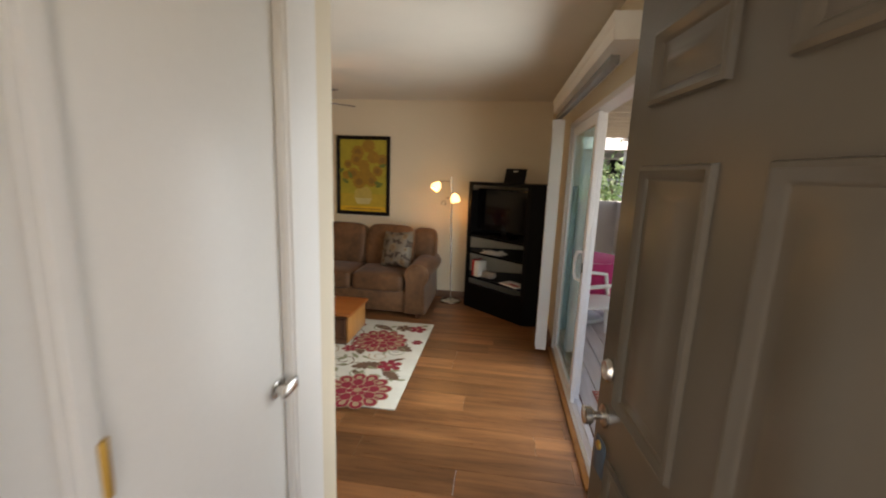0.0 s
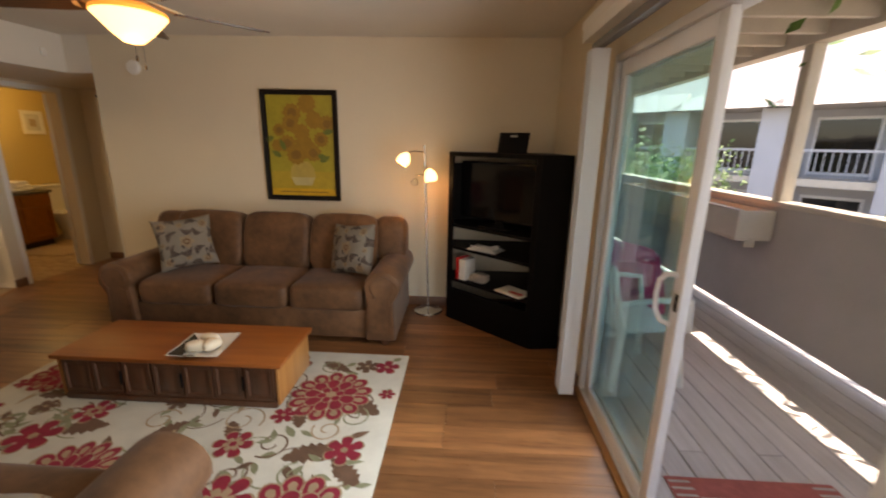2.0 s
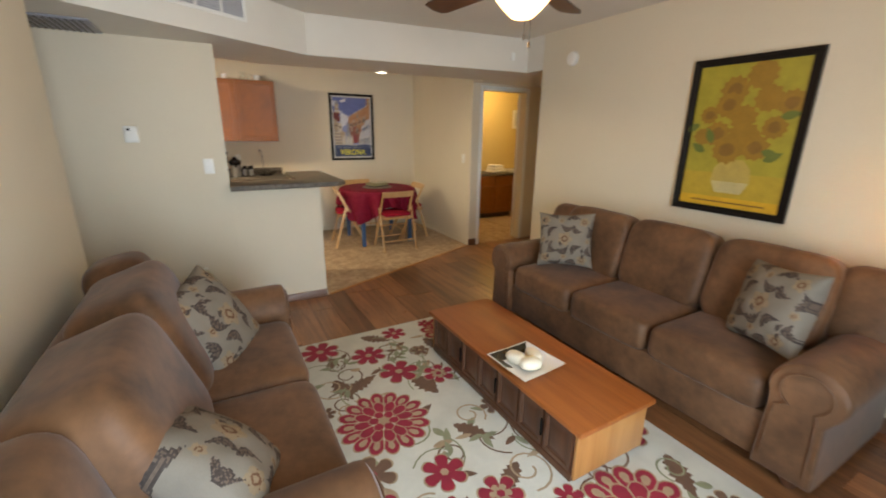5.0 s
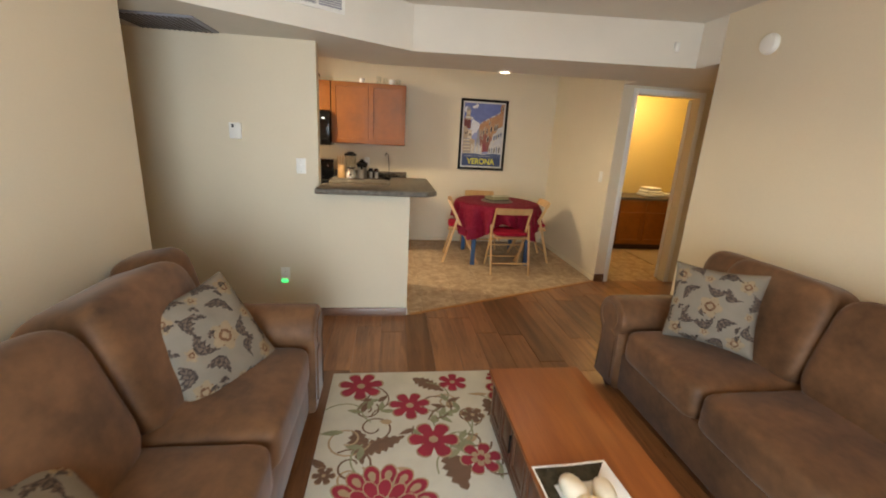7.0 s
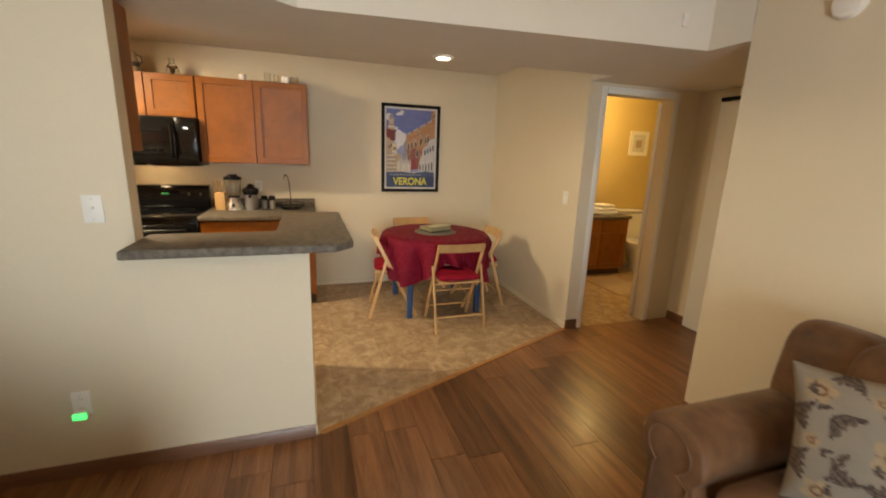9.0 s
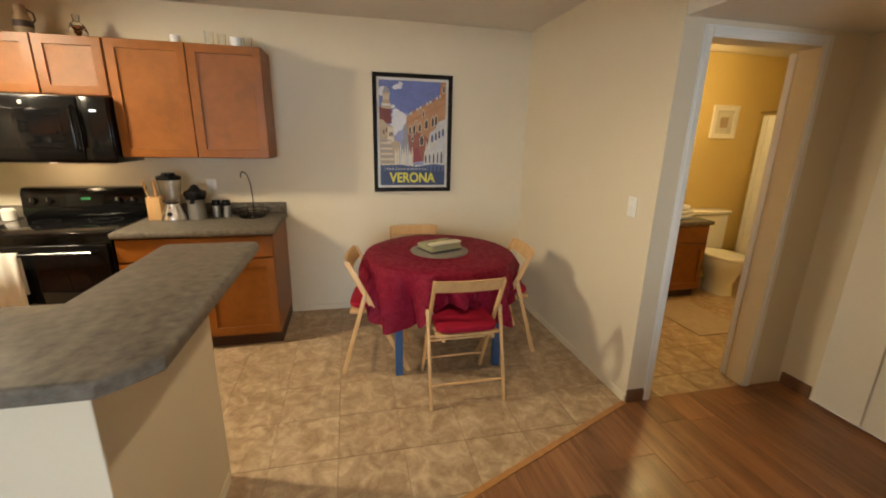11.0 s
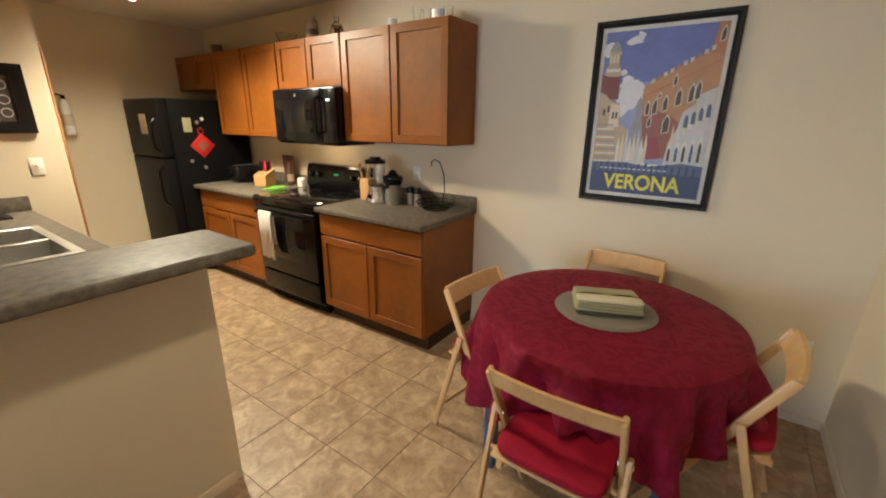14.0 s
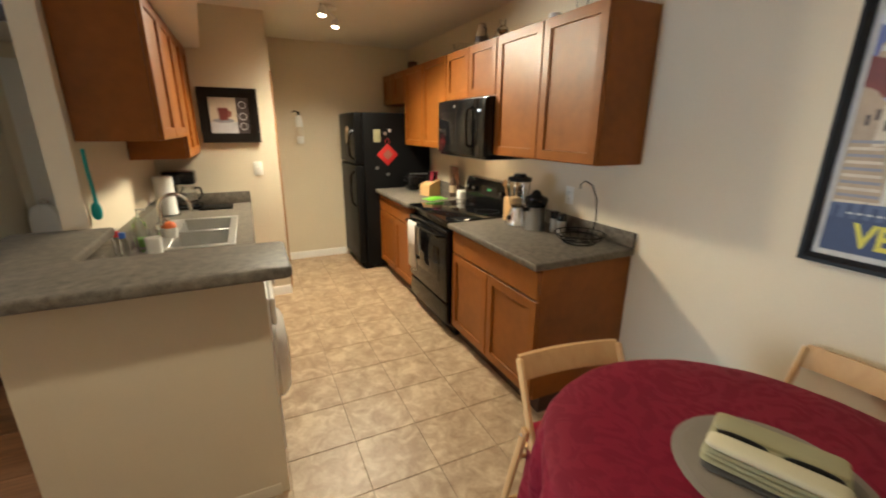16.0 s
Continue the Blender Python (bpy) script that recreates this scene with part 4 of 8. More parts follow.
throw_pillow((-2.56, 4.48, 0.72), -15.5, -4.5, 34.8, 0.43, "square floral throw pillow leaning in the sofa corner")
throw_pillow((-1.15, 4.50, 0.705), -17.6, -6.2, -26.7, 0.43, "square floral throw pillow tilted on the sofa")
throw_pillow((-2.429, 2.015, 0.625), -79.8, 56.3, 75.9, 0.49, "square floral throw pillow tilted on the loveseat")
throw_pillow((-1.50, 1.99, 0.60), 64.0, 30.0, 62.0, 0.44, "square floral throw pillow slumped on the loveseat")

ct = thing("coffee_table", (-1.97, 3.58, 0.011), "low wooden chest coffee table with dark panelled front", "coffee table")
part("top", B((-0.70, -0.255, 0.272), (0.70, 0.255, 0.300), 0.006), "table_top", ct, "orange-brown oiled wood top")
part("body", B((-0.66, -0.225, 0.03), (0.655, 0.235, 0.272), 0.004), "table_front", ct)
part("end_panel", B((0.655, -0.232, 0.02), (0.672, 0.238, 0.272), 0.003), "table_end", ct, "honey wood end panel")
part("end_panel", B((-0.677, -0.232, 0.02), (-0.66, 0.238, 0.272), 0.003), "table_end", ct, "honey wood end panel")
part("plinth", B((-0.66, -0.238, 0.0), (0.655, 0.238, 0.04), 0.006), "table_front", ct)
for i in range(7):
    x0 = -0.645 + i * 0.186
    bm = ringed(bmesh.new(), x0, 0.05, x0 + 0.172, 0.262, ((0, 0.0), (0, 0.013), (0.018, 0.013), (0.024, 0.004), (0.036, 0.004), (0.046, 0.010)), lambda u, v, h: (u, -0.225 - h, v))
    pn = part("panel", bm, "table_front", ct)
    if i in (1, 3, 5):
        part("pull", rod(bmesh.new(), (x0 + 0.176, -0.246, 0.12), (x0 + 0.176, -0.246, 0.21), 0.006, n=8), "black_mat", pn, "slim dark pull")

dish = thing("square_dish", (-1.80, 3.47, 0.311), "square white dish with dark glazed lip", "dish", 4)
bm = bmesh.new()
rings = []
for h, z in ((0.085, 0.0), (0.09, 0.004), (0.145, 0.030), (0.15, 0.034), (0.142, 0.033), (0.085, 0.010)):
    rings.append([bm.verts.new((sx * h, sy * h, z + 0.006 * (sx * sy > 0) * (z > 0.02))) for sx, sy in ((-1, -1), (0, -1), (1, -1), (1, 0), (1, 1), (0, 1), (-1, 1), (-1, 0))])
for a, b in zip(rings, rings[1:]):
    for i in range(8):
        bm.faces.new([a[i], a[(i + 1) % 8], b[(i + 1) % 8], b[i]]).material_index = 1 if i in (0, 6, 7) and a is not rings[3] else 0
bm.faces.new(rings[0]), bm.faces.new(rings[-1])
part("plate", bm, ["porcelain", "dish_dark"], dish)
for x, y, a in ((-0.025, -0.045, 20), (0.055, -0.015, 70), (0.0, 0.055, -10)):
    single("decor_roll", puff(bmesh.new(), (-0.06, -0.038, 0), (0.06, 0.038, 0.068), 0.8, 0.8, 24, 14), "cream_wax", "cream oval ornament lying in the dish", "ornament", group="ornaments in the dish", at=(-1.80 + x, 3.47 + y, 0.322), turn=a)

# floor lamp with two lit glass heads
fl = thing("floor_lamp", (-0.555, 4.93, 0), "nickel floor lamp with three glass heads, two lit", "floor lamp")
part("base", lathe(bmesh.new(), [(0, 0), (0.135, 0), (0.138, 0.008), (0.13, 0.018), (0.05, 0.028), (0.012, 0.045), (0, 0.045)], n=32), "chrome", fl)
part("pole", rod(bmesh.new(), (0, 0, 0.04), (0, 0, 1.55), 0.009), "chrome", fl)
fl.matrix_basis = pose(-0.555, 4.93, 0, 0, -1.8, 0)
SHADE = [(0.014, 0.055), (0.022, 0.05), (0.05, 0.015), (0.056, -0.02), (0.050, -0.05), (0.046, -0.048), (0.05, -0.02), (0.044, 0.012), (0.012, 0.045)]
for dx, dy, z, lit, ax in ((-0.165, -0.10, 1.44, True, 70), (0.055, -0.10, 1.30, True, -20), (-0.085, -0.06, 1.24, False, 40)):
    a = part("arm", tube(bmesh.new(), [(0, 0, z + 0.05), (dx * 0.4, dy * 0.4, z + 0.06), (dx * 0.8, dy * 0.8, z + 0.055)], 0.006), "chrome", fl)
    m = pose(0, 0, 0, 0, ax * 0.55, 30) if lit else pose(0, 0, 0, 10, 30, 0)
    k = 1.0 if lit else 0.55
    part("shade", lathe(bmesh.new(), [(r * k, h * k) for r, h in SHADE], (dx, dy, z), 22, m), "lamp_shade" if lit else "clear", a, "lit frosted glass shade" if lit else "unlit clear glass shade")

# black corner media cabinet with television
tvu = thing("media_cabinet", (-0.40, 4.80, 0), "black wooden corner media cabinet with open shelves", "media cabinet")
A_, B_, C_, D_, E_ = (0.02, 0.02), (0.70, -0.56), (0.93, -0.53), (0.93, 0.27), (0.02, 0.27)


def inset(k):
    return [(x + (0.62 - x) * k, y + (-0.02 - y) * k) for x, y in (A_, B_, C_, D_, E_)]


H = 1.50
for z0, z1, nm in ((0.0, 0.07, "plinth"), (H - 0.035, H, "top")):
    part(nm, prism(bmesh.new(), [A_, B_, C_, D_, E_], z0, z1), "black_mat", tvu)
front_dir = (Vector(B_) - Vector(A_)).normalized()
front_n = Vector((front_dir.y, -front_dir.x))


def slab_between(p, q, t, z0, z1):
    p, q = Vector(p), Vector(q)
    dd = (q - p).normalized()
    nn = Vector((-dd.y, dd.x)) * t
    return prism(bmesh.new(), [tuple(p), tuple(q), tuple(q + nn), tuple(p + nn)], z0, z1)


part("side_panel", slab_between(E_, A_, 0.02, 0.07, H - 0.035), "black_mat", tvu)
part("side_panel", slab_between(B_, C_, 0.02, 0.07, H - 0.035), "black_mat", tvu)
for p, q in ((0.0, 0.05), (0.845, 0.894)):
    a, b = Vector(A_) + front_dir * p, Vector(A_) + front_dir * q
    part("stile", slab_between(a, b, 0.02, 0.07, H - 0.035), "black_mat", tvu)
for z in (0.36, 0.66, 0.86):
    part("shelf", prism(bmesh.new(), [tuple(Vector(A_) + front_dir * 0.05 - front_n * 0.021), tuple(Vector(A_) + front_dir * 0.84 - front_n * 0.021), (0.90, -0.50), (0.90, 0.26), (0.05, 0.26)], z, z + 0.025), "black_mat", tvu)
part("back_panel", B((0.05, 0.262, 0.86), (0.90, 0.269, 1.40)), "black_mat", tvu)
part("back_panel", B((0.903, -0.50, 0.86), (0.913, 0.26, 1.40)), "black_mat", tvu)
part("door", slab_between(Vector(A_) + front_dir * 0.05, Vector(A_) + front_dir * 0.845, 0.02, 0.07, 0.30), "black_mat", tvu)
tvm = Matrix.Translation((-0.40, 4.80, 0)) @ Matrix.Translation((*(Vector(A_) + front_dir * 0.447 - front_n * 0.14), 0.886)) @ Matrix.Rotation(math.atan2(front_dir.y, front_dir.x), 4, "Z")
tv = thing("television", (0, 0, 0), "black flat-screen television on the cabinet shelf, switched off", "television")
tv.matrix_basis = tvm
part("screen", B((-0.405, -0.014, 0.075), (0.405, -0.006, 0.525)), "black_glass", tv, "dark glossy screen")
part("bezel", B((-0.42, -0.006, 0.06), (0.42, 0.05, 0.54), 0.008), "black", tv)
part("stand", B((-0.15, -0.09, 0.0), (0.15, 0.09, 0.018), 0.008), "black", tv)
part("neck", B((-0.04, 0.0, 0.018), (0.04, 0.03, 0.08), 0.004), "black", tv)


def on_cabinet(u, v, z):
    p = Vector((-0.40, 4.80)) + Vector(A_) + front_dir * u - front_n * v
    return (p.x, p.y, z)


FT = math.degrees(math.atan2(front_dir.y, front_dir.x))
gb = thing("binder_box", on_cabinet(0.14, 0.10, 0.386), "red and white guide box standing on the shelf", "box", FT)
part("body", B((-0.05, -0.07, 0), (0.05, 0.07, 0.19), 0.004), "paper", gb)
part("spine", B((-0.056, -0.072, 0), (-0.02, 0.072, 0.20), 0.003), "red", gb, "red spine")
part("label", B((-0.012, -0.073, 0.03), (0.045, -0.071, 0.15)), "plate", gb)
bag = puff(bmesh.new(), (-0.085, -0.05, 0), (0.085, 0.05, 0.085), 0.6, 0.6)
for v in bag.verts:
    v.co += Vector((1, 1, 0.6)) * 0.022 * noise.noise(v.co * 38.0) * (v.co.z > 0.01)
single("remote_bag", bag, "film_plastic", "crumpled clear plastic bag on the shelf", "bag", at=on_cabinet(0.30, 0.10, 0.386), turn=FT)
pp = thing("papers", on_cabinet(0.34, 0.12, 0.686), "white papers stacked on the shelf", "papers", FT + 8)
for i in range(3):
    sheet = box(bmesh.new(), (-0.14 + 0.02 * i, -0.09, 0.006 * i), (0.14 - 0.015 * i, 0.09 - 0.02 * i, 0.006 * i + 0.004), 0, 1)
    bmesh.ops.subdivide_edges(sheet, edges=sheet.edges[:], cuts=5, use_grid_fill=True)
    for v in sheet.verts:
        v.co.z += max(0.0, 0.018 * i * noise.noise((v.co.x * 16, v.co.y * 16, i)) + 0.006 * i)
    part("sheet", sheet, "paper", pp)
mg = thing("magazine", on_cabinet(0.66, 0.10, 0.386), "white magazine with red strip on the shelf", "magazine", FT - 6)
part("cover", B((-0.13, -0.09, 0), (0.13, 0.09, 0.012), 0.002), "paper", mg)
part("strip", B((-0.02, -0.05, 0.012), (0.11, 0.0, 0.0125)), "red", mg)
pf = thing("tablet_stand", on_cabinet(0.46, 0.25, H), "black folded tablet case leaning on the cabinet", "tablet case", FT + 12)
part("back", box(bmesh.new(), (-0.13, -0.006, 0), (0.13, 0.006, 0.17), 0.006, 2, pose(0, 0, 0.0, -16, 0, 0)), "black_mat", pf)
part("slot", box(bmesh.new(), (-0.03, -0.008, 0.13), (0.03, -0.0065, 0.145), 0.002, 1, pose(0, 0, 0.0, -16, 0, 0)), "steel", pf)
part("foot", B((-0.11, -0.02, 0), (0.11, 0.06, 0.012), 0.003), "black_mat", pf)

for key, col in (("p_sky", (0.13, 0.165, 0.40)), ("p_cloud", (0.62, 0.62, 0.66)), ("p_white", (0.60, 0.585, 0.54)), ("p_orange", (0.43, 0.225, 0.115)), ("p_red", (0.27, 0.095, 0.07)), ("p_tan", (0.42, 0.32, 0.22)), ("p_cream", (0.60, 0.52, 0.40)),
                 ("p_navy", (0.035, 0.055, 0.13)), ("p_haze", (0.26, 0.29, 0.50)), ("p_orange2", (0.40, 0.18, 0.08)), ("p_rose", (0.27, 0.05, 0.06)), ("p_brick", (0.17, 0.035, 0.03)), ("p_grey2", (0.50, 0.50, 0.52)), ("p_blue", (0.075, 0.105, 0.20)), ("p_dark", (0.06, 0.045, 0.045)), ("p_yellow", (0.66, 0.60, 0.07)), ("p_grey", (0.27, 0.27, 0.30)),
                 ("s_ground", (0.36, 0.30, 0.03)), ("s_table", (0.44, 0.31, 0.03)), ("s_band", (0.62, 0.36, 0.02)), ("s_petal", (0.30, 0.165, 0.018)), ("s_dark", (0.22, 0.115, 0.02)), ("s_green", (0.13, 0.16, 0.03)), ("s_vase", (0.45, 0.33, 0.08)), ("s_pale", (0.50, 0.42, 0.20))):
    M[key] = plain("paint_" + key, col, 0.5, var=0.14, scale=14, fine=70, relief=0.12)

# ceiling fan with lit bowl
fan = thing("ceiling_fan", (-1.87, 3.36, 2.449), "ceiling fan with dark blades and a lit amber glass bowl", "ceiling fan")
part("housing", lathe(bmesh.new(), [(0, 0), (0.13, 0), (0.135, -0.02), (0.13, -0.13), (0.10, -0.16), (0, -0.16)], n=32), "fan_blade", fan, "dark bronze motor housing")
part("collar", lathe(bmesh.new(), [(0.09, -0.155), (0.125, -0.175), (0.13, -0.20), (0.10, -0.225), (0.075, -0.26), (0.10, -0.275), (0.0, -0.28)], n=32), "fan_cream", fan, "antique cream collar")
for a in (45, 117, 189, 261, 333):
    m = pose(0, 0, 0, 0, 0, a)
    arm = bmesh.new()
    prism(arm, [(0.085, -0.016), (0.13, -0.026), (0.20, -0.040), (0.235, -0.030), (0.245, 0.0), (0.235, 0.030), (0.20, 0.040), (0.13, 0.026), (0.085, 0.016)], -0.006, 0.004, m @ Matrix.Translation((0, 0, -0.225)) @ pose(0, 0, 0, 6, 14, 0))
    part("blade_arm", arm, "fan_cream", fan)
    bm = bmesh.new()
    prism(bm, [(0.19, -0.05), (0.30, -0.062), (0.60, -0.068), (0.64, -0.055), (0.655, 0.0), (0.64, 0.055), (0.60, 0.068), (0.30, 0.062), (0.19, 0.05)], -0.003, 0.004, m @ Matrix.Translation((0, 0, -0.282)) @ pose(0, 0, 0, 11, 0, 0))
    part("blade", bm, "fan_blade", fan)
part("bowl", lathe(bmesh.new(), [(0.150, -0.315), (0.155, -0.325), (0.125, -0.36), (0.085, -0.405), (0.045, -0.44), (0.0, -0.45)], n=32), "fan_bowl", fan, "lit amber alabaster glass bowl")
part("bowl_rim", lathe(bmesh.new(), [(0.07, -0.27), (0.12, -0.288), (0.155, -0.304), (0.160, -0.322), (0.150, -0.322), (0.11, -0.298), (0.07, -0.285)], n=32), "fan_rim", fan, "amber glass rim")
for dx, ln in ((0.02, 0.10), (-0.02, 0.06)):
    ch = part("pull_chain", tube(bmesh.new(), [(dx, 0.03, -0.445), (dx, 0.03, -0.445 - ln)], 0.0010, 6), "black_mat", fan)
    part("chain_weight", lathe(bmesh.new(), [(0, 0.012), (0.004, 0.009), (0.006, -0.006), (0.004, -0.014), (0, -0.016)], (dx, 0.03, -0.445 - ln), 10), "black_mat", ch)


# ---- pictures on the walls ----
def picture_frame(parent, w, h, bar, depth, material, rx=True):
    """A mitred frame round (0, 0)-(w, h) in local x and z, standing out along -y."""
    bm = bmesh.new()
    prof = [(0.0, 0.0), (0.0, depth), (bar * 0.35, depth), (bar * 0.6, depth * 0.7), (bar, depth * 0.75), (bar, 0.0)]
    rings = []
    for sx, sz, x, z in ((1, 1, 0, 0), (-1, 1, w, 0), (-1, -1, w, h), (1, -1, 0, h)):
        rings.append([bm.verts.new((x + sx * u, -d, z + sz * u)) for u, d in prof])
    for i in range(4):
        a, b = rings[i], rings[(i + 1) % 4]
        for k in range(len(prof)):
            j = (k + 1) % len(prof)
            bm.faces.new([a[k], a[j], b[j], b[k]])
    return part("frame", bm, material, parent)


def flat(parent, name, pts, y, material, label=""):
    """A flat painted shape in the plane of a picture."""
    bm = bmesh.new()
    bm.faces.new([bm.verts.new((px, -y, pz)) for px, pz in pts])
    return part(name, bm, material, parent, label)


def blob(cx, cz, rx, rz, n=18, wob=0.12, seed=0):
    return [(cx + rx * (1 + wob * noise.noise((math.cos(6.283 * i / n) * 1.5 + seed, math.sin(6.283 * i / n) * 1.5, seed * 3.7))) * math.cos(6.283 * i / n), cz + rz * (1 + wob * noise.noise((math.cos(6.283 * i / n) * 1.5, math.sin(6.283 * i / n) * 1.5 + seed, seed))) * math.sin(6.283 * i / n)) for i in range(n)]


# sunflower print over the sofa
sp = thing("sunflower_print", (-2.11, NORTH - 0.001, 1.02), "framed yellow print of sunflowers in a vase", "picture")
SW, SH = 0.70, 0.99
picture_frame(sp, SW, SH, 0.045, 0.028, "frame_black")
part("canvas", B((0.03, -0.010, 0.03), (SW - 0.03, 0, SH - 0.03)), "s_ground", sp, "mustard yellow painted ground")
flat(sp, "painted_table", [(0.045, 0.11), (SW - 0.045, 0.11), (SW - 0.045, 0.27), (0.045, 0.27)], 0.0115, "s_table")
flat(sp, "caption_band", [(0.045, 0.045), (SW - 0.045, 0.045), (SW - 0.045, 0.11), (0.045, 0.11)], 0.0118, "s_band", "orange caption band")
flat(sp, "caption_bar", [(0.12, 0.072), (SW - 0.12, 0.072), (SW - 0.12, 0.082), (0.12, 0.082)], 0.0125, "s_dark")
flat(sp, "vase", [(0.27, 0.14), (0.43, 0.14), (0.47, 0.22), (0.46, 0.30), (0.41, 0.36), (0.29, 0.36), (0.24, 0.30), (0.23, 0.22)], 0.0125, "s_vase")
flat(sp, "vase_foot", [(0.27, 0.14), (0.43, 0.14), (0.465, 0.215), (0.235, 0.215)], 0.0130, "s_pale")
for k, (x, z, r) in enumerate(((0.42, 0.87, 0.075), (0.28, 0.79, 0.075), (0.26, 0.70, 0.07), (0.48, 0.73, 0.07), (0.15, 0.64, 0.05), (0.60, 0.70, 0.065), (0.36, 0.62, 0.07), (0.54, 0.56, 0.06), (0.22, 0.52, 0.07), (0.38, 0.50, 0.085), (0.30, 0.42, 0.08), (0.46, 0.44, 0.07), (0.13, 0.50, 0.05))):
    fl_ = bmesh.new()
    n = 22
    pts = [(x + r * (1.0 + 0.22 * (i % 2) + 0.15 * noise.noise((k, i * 0.7, 0))) * math.cos(6.283 * i / n), z + r * (1.0 + 0.22 * (i % 2)) * math.sin(6.283 * i / n)) for i in range(n)]
    fl_.faces.new([fl_.verts.new((px, -0.0135 - 0.0004 * k, pz)) for px, pz in pts]).material_index = 0
    fl_.faces.new([fl_.verts.new((px, -0.0137 - 0.0004 * k, pz)) for px, pz in blob(x, z, r * 0.6, r * 0.55, 14, 0.3, k)]).material_index = 1
    part("painted_sunflower", fl_, ["s_petal", "s_dark"] if k % 3 else ["s_petal", "s_petal"], sp)
for k, (x, z, a) in enumerate(((0.16, 0.40, 2.6), (0.52, 0.36, 0.5), (0.20, 0.46, 2.0), (0.10, 0.58, 3.6), (0.56, 0.62, 0.2), (0.5, 0.42, -0.3))):
    lf = bmesh.new()
    leaf(lf, x, z, 0.11, 0.05, a, 0)
    for v in lf.verts:
        v.co = (v.co.x, -0.0195 - 0.0002 * k, v.co.y)
    part("painted_leaf", lf, "s_green", sp)


def lettering(name, text, size, at, rot, parent, material, label="", bold=0.0):
    """Raised letters from the built-in font, as a mesh."""
    cu = bpy.data.curves.new(name, "FONT")
    cu.body, cu.size, cu.extrude, cu.offset, cu.align_x = text, size, 0.0004, bold, "CENTER"
    tmp = bpy.data.objects.new(name, cu)
    scene.collection.objects.link(tmp)
    me = bpy.data.meshes.new_from_object(tmp.evaluated_get(bpy.context.evaluated_depsgraph_get()))
    bpy.data.objects.remove(tmp)
    me.transform(Matrix.Diagonal((0.86, 1, 1, 1)))
    ob = new(name, me)
    me.materials.clear()
    me.materials.append(M[material])
    ob.parent = parent
    ob.matrix_basis = pose(*at, *rot)
    return tagged(ob, label)


# poster on the dining wall; local x runs along +y of the room
vp = thing("travel_poster", (WEST + 0.001, 3.735, 1.08), "framed travel poster of a palace lettered VERONA", "poster", 90)
PW, PH = 0.68, 0.975
picture_frame(vp, PW, PH, 0.034, 0.022, "frame_black")
part("inner_lip", B((0.028, -0.0055, 0.028), (PW - 0.028, 0, PH - 0.028)), "s_vase", vp, "thin gold inner lip")
part("poster_border", B((0.034, -0.006, 0.034), (PW - 0.034, -0.001, PH - 0.034)), "p_white", vp, "white poster border")
LAYER = [0.0072]


def paint(name, pts, material, label=""):
    """A painted shape in shares of the poster's picture; each lies just over the last."""
    LAYER[0] += 0.00006
    return flat(vp, name, [(0.055 + u * (PW - 0.11), 0.055 + v * (PH - 0.11)) for u, v in pts], LAYER[0], material, label)


def quad(u0, v0, u1, v1, lean=0.0):
    return [(u0, v0), (u1, v0 + lean), (u1, v1 + lean), (u0, v1)]


def arch(u, v, w, h, lean=0.0):
    return [(u, v), (u + w, v + lean), (u + w, v + h * 0.7 + lean), (u + w * 0.75, v + h * 0.93 + lean), (u + w / 2, v + h + lean), (u + w * 0.25, v + h * 0.93), (u, v + h * 0.7)]


paint("poster_sky", quad(0, 0.2, 1, 1), "p_sky", "blue painted sky")
paint("poster_haze", quad(0, 0.2, 1, 0.70), "p_haze", "paler blue sky near the roofs")
for k, (x, z, a, b) in enumerate(((0.27, 0.94, 0.075, 0.020), (0.31, 0.965, 0.045, 0.022), (0.23, 0.93, 0.035, 0.014), (0.04, 0.90, 0.06, 0.045), (0.10, 0.865, 0.05, 0.03), (0.24, 0.70, 0.07, 0.045), (0.30, 0.64, 0.11, 0.06), (0.24, 0.58, 0.10, 0.07), (0.36, 0.66, 0.05, 0.04), (0.20, 0.76, 0.03, 0.02))):
    paint("painted_cloud", blob(x, z, a, b, 22, 0.7, k + 1), "p_cloud")
# palace on the far side
paint("painted_palace", [(0.40, 0.24), (0.40, 0.665), (0.45, 0.69), (0.62, 0.755), (0.80, 0.815), (0.93, 0.865), (1, 0.885), (1, 0.24)], "p_orange", "orange palace wall")
paint("painted_palace_tower", [(0.90, 0.84), (0.92, 1.0), (1, 1.0), (1, 0.84)], "p_orange2", "orange tower")
for k in range(10):
    u = 0.455 + 0.049 * k
    paint("painted_merlon", [(u, 0.685 + 0.0185 * k), (u + 0.028, 0.695 + 0.0185 * k), (u + 0.028, 0.722 + 0.0185 * k), (u + 0.014, 0.710 + 0.0185 * k), (u, 0.716 + 0.0185 * k)], "p_cream" if k % 3 != 1 else "p_orange2")
paint("painted_cornice", [(0.40, 0.605), (1, 0.80), (1, 0.812), (0.40, 0.616)], "p_orange2")
paint("painted_palace_shade", [(0.40, 0.24), (0.40, 0.50), (0.52, 0.535), (0.66, 0.50), (0.74, 0.46), (0.72, 0.24)], "p_red", "red shaded wall")
paint("painted_palace_low", [(0.42, 0.22), (0.43, 0.36), (0.58, 0.37), (0.64, 0.24)], "p_rose")
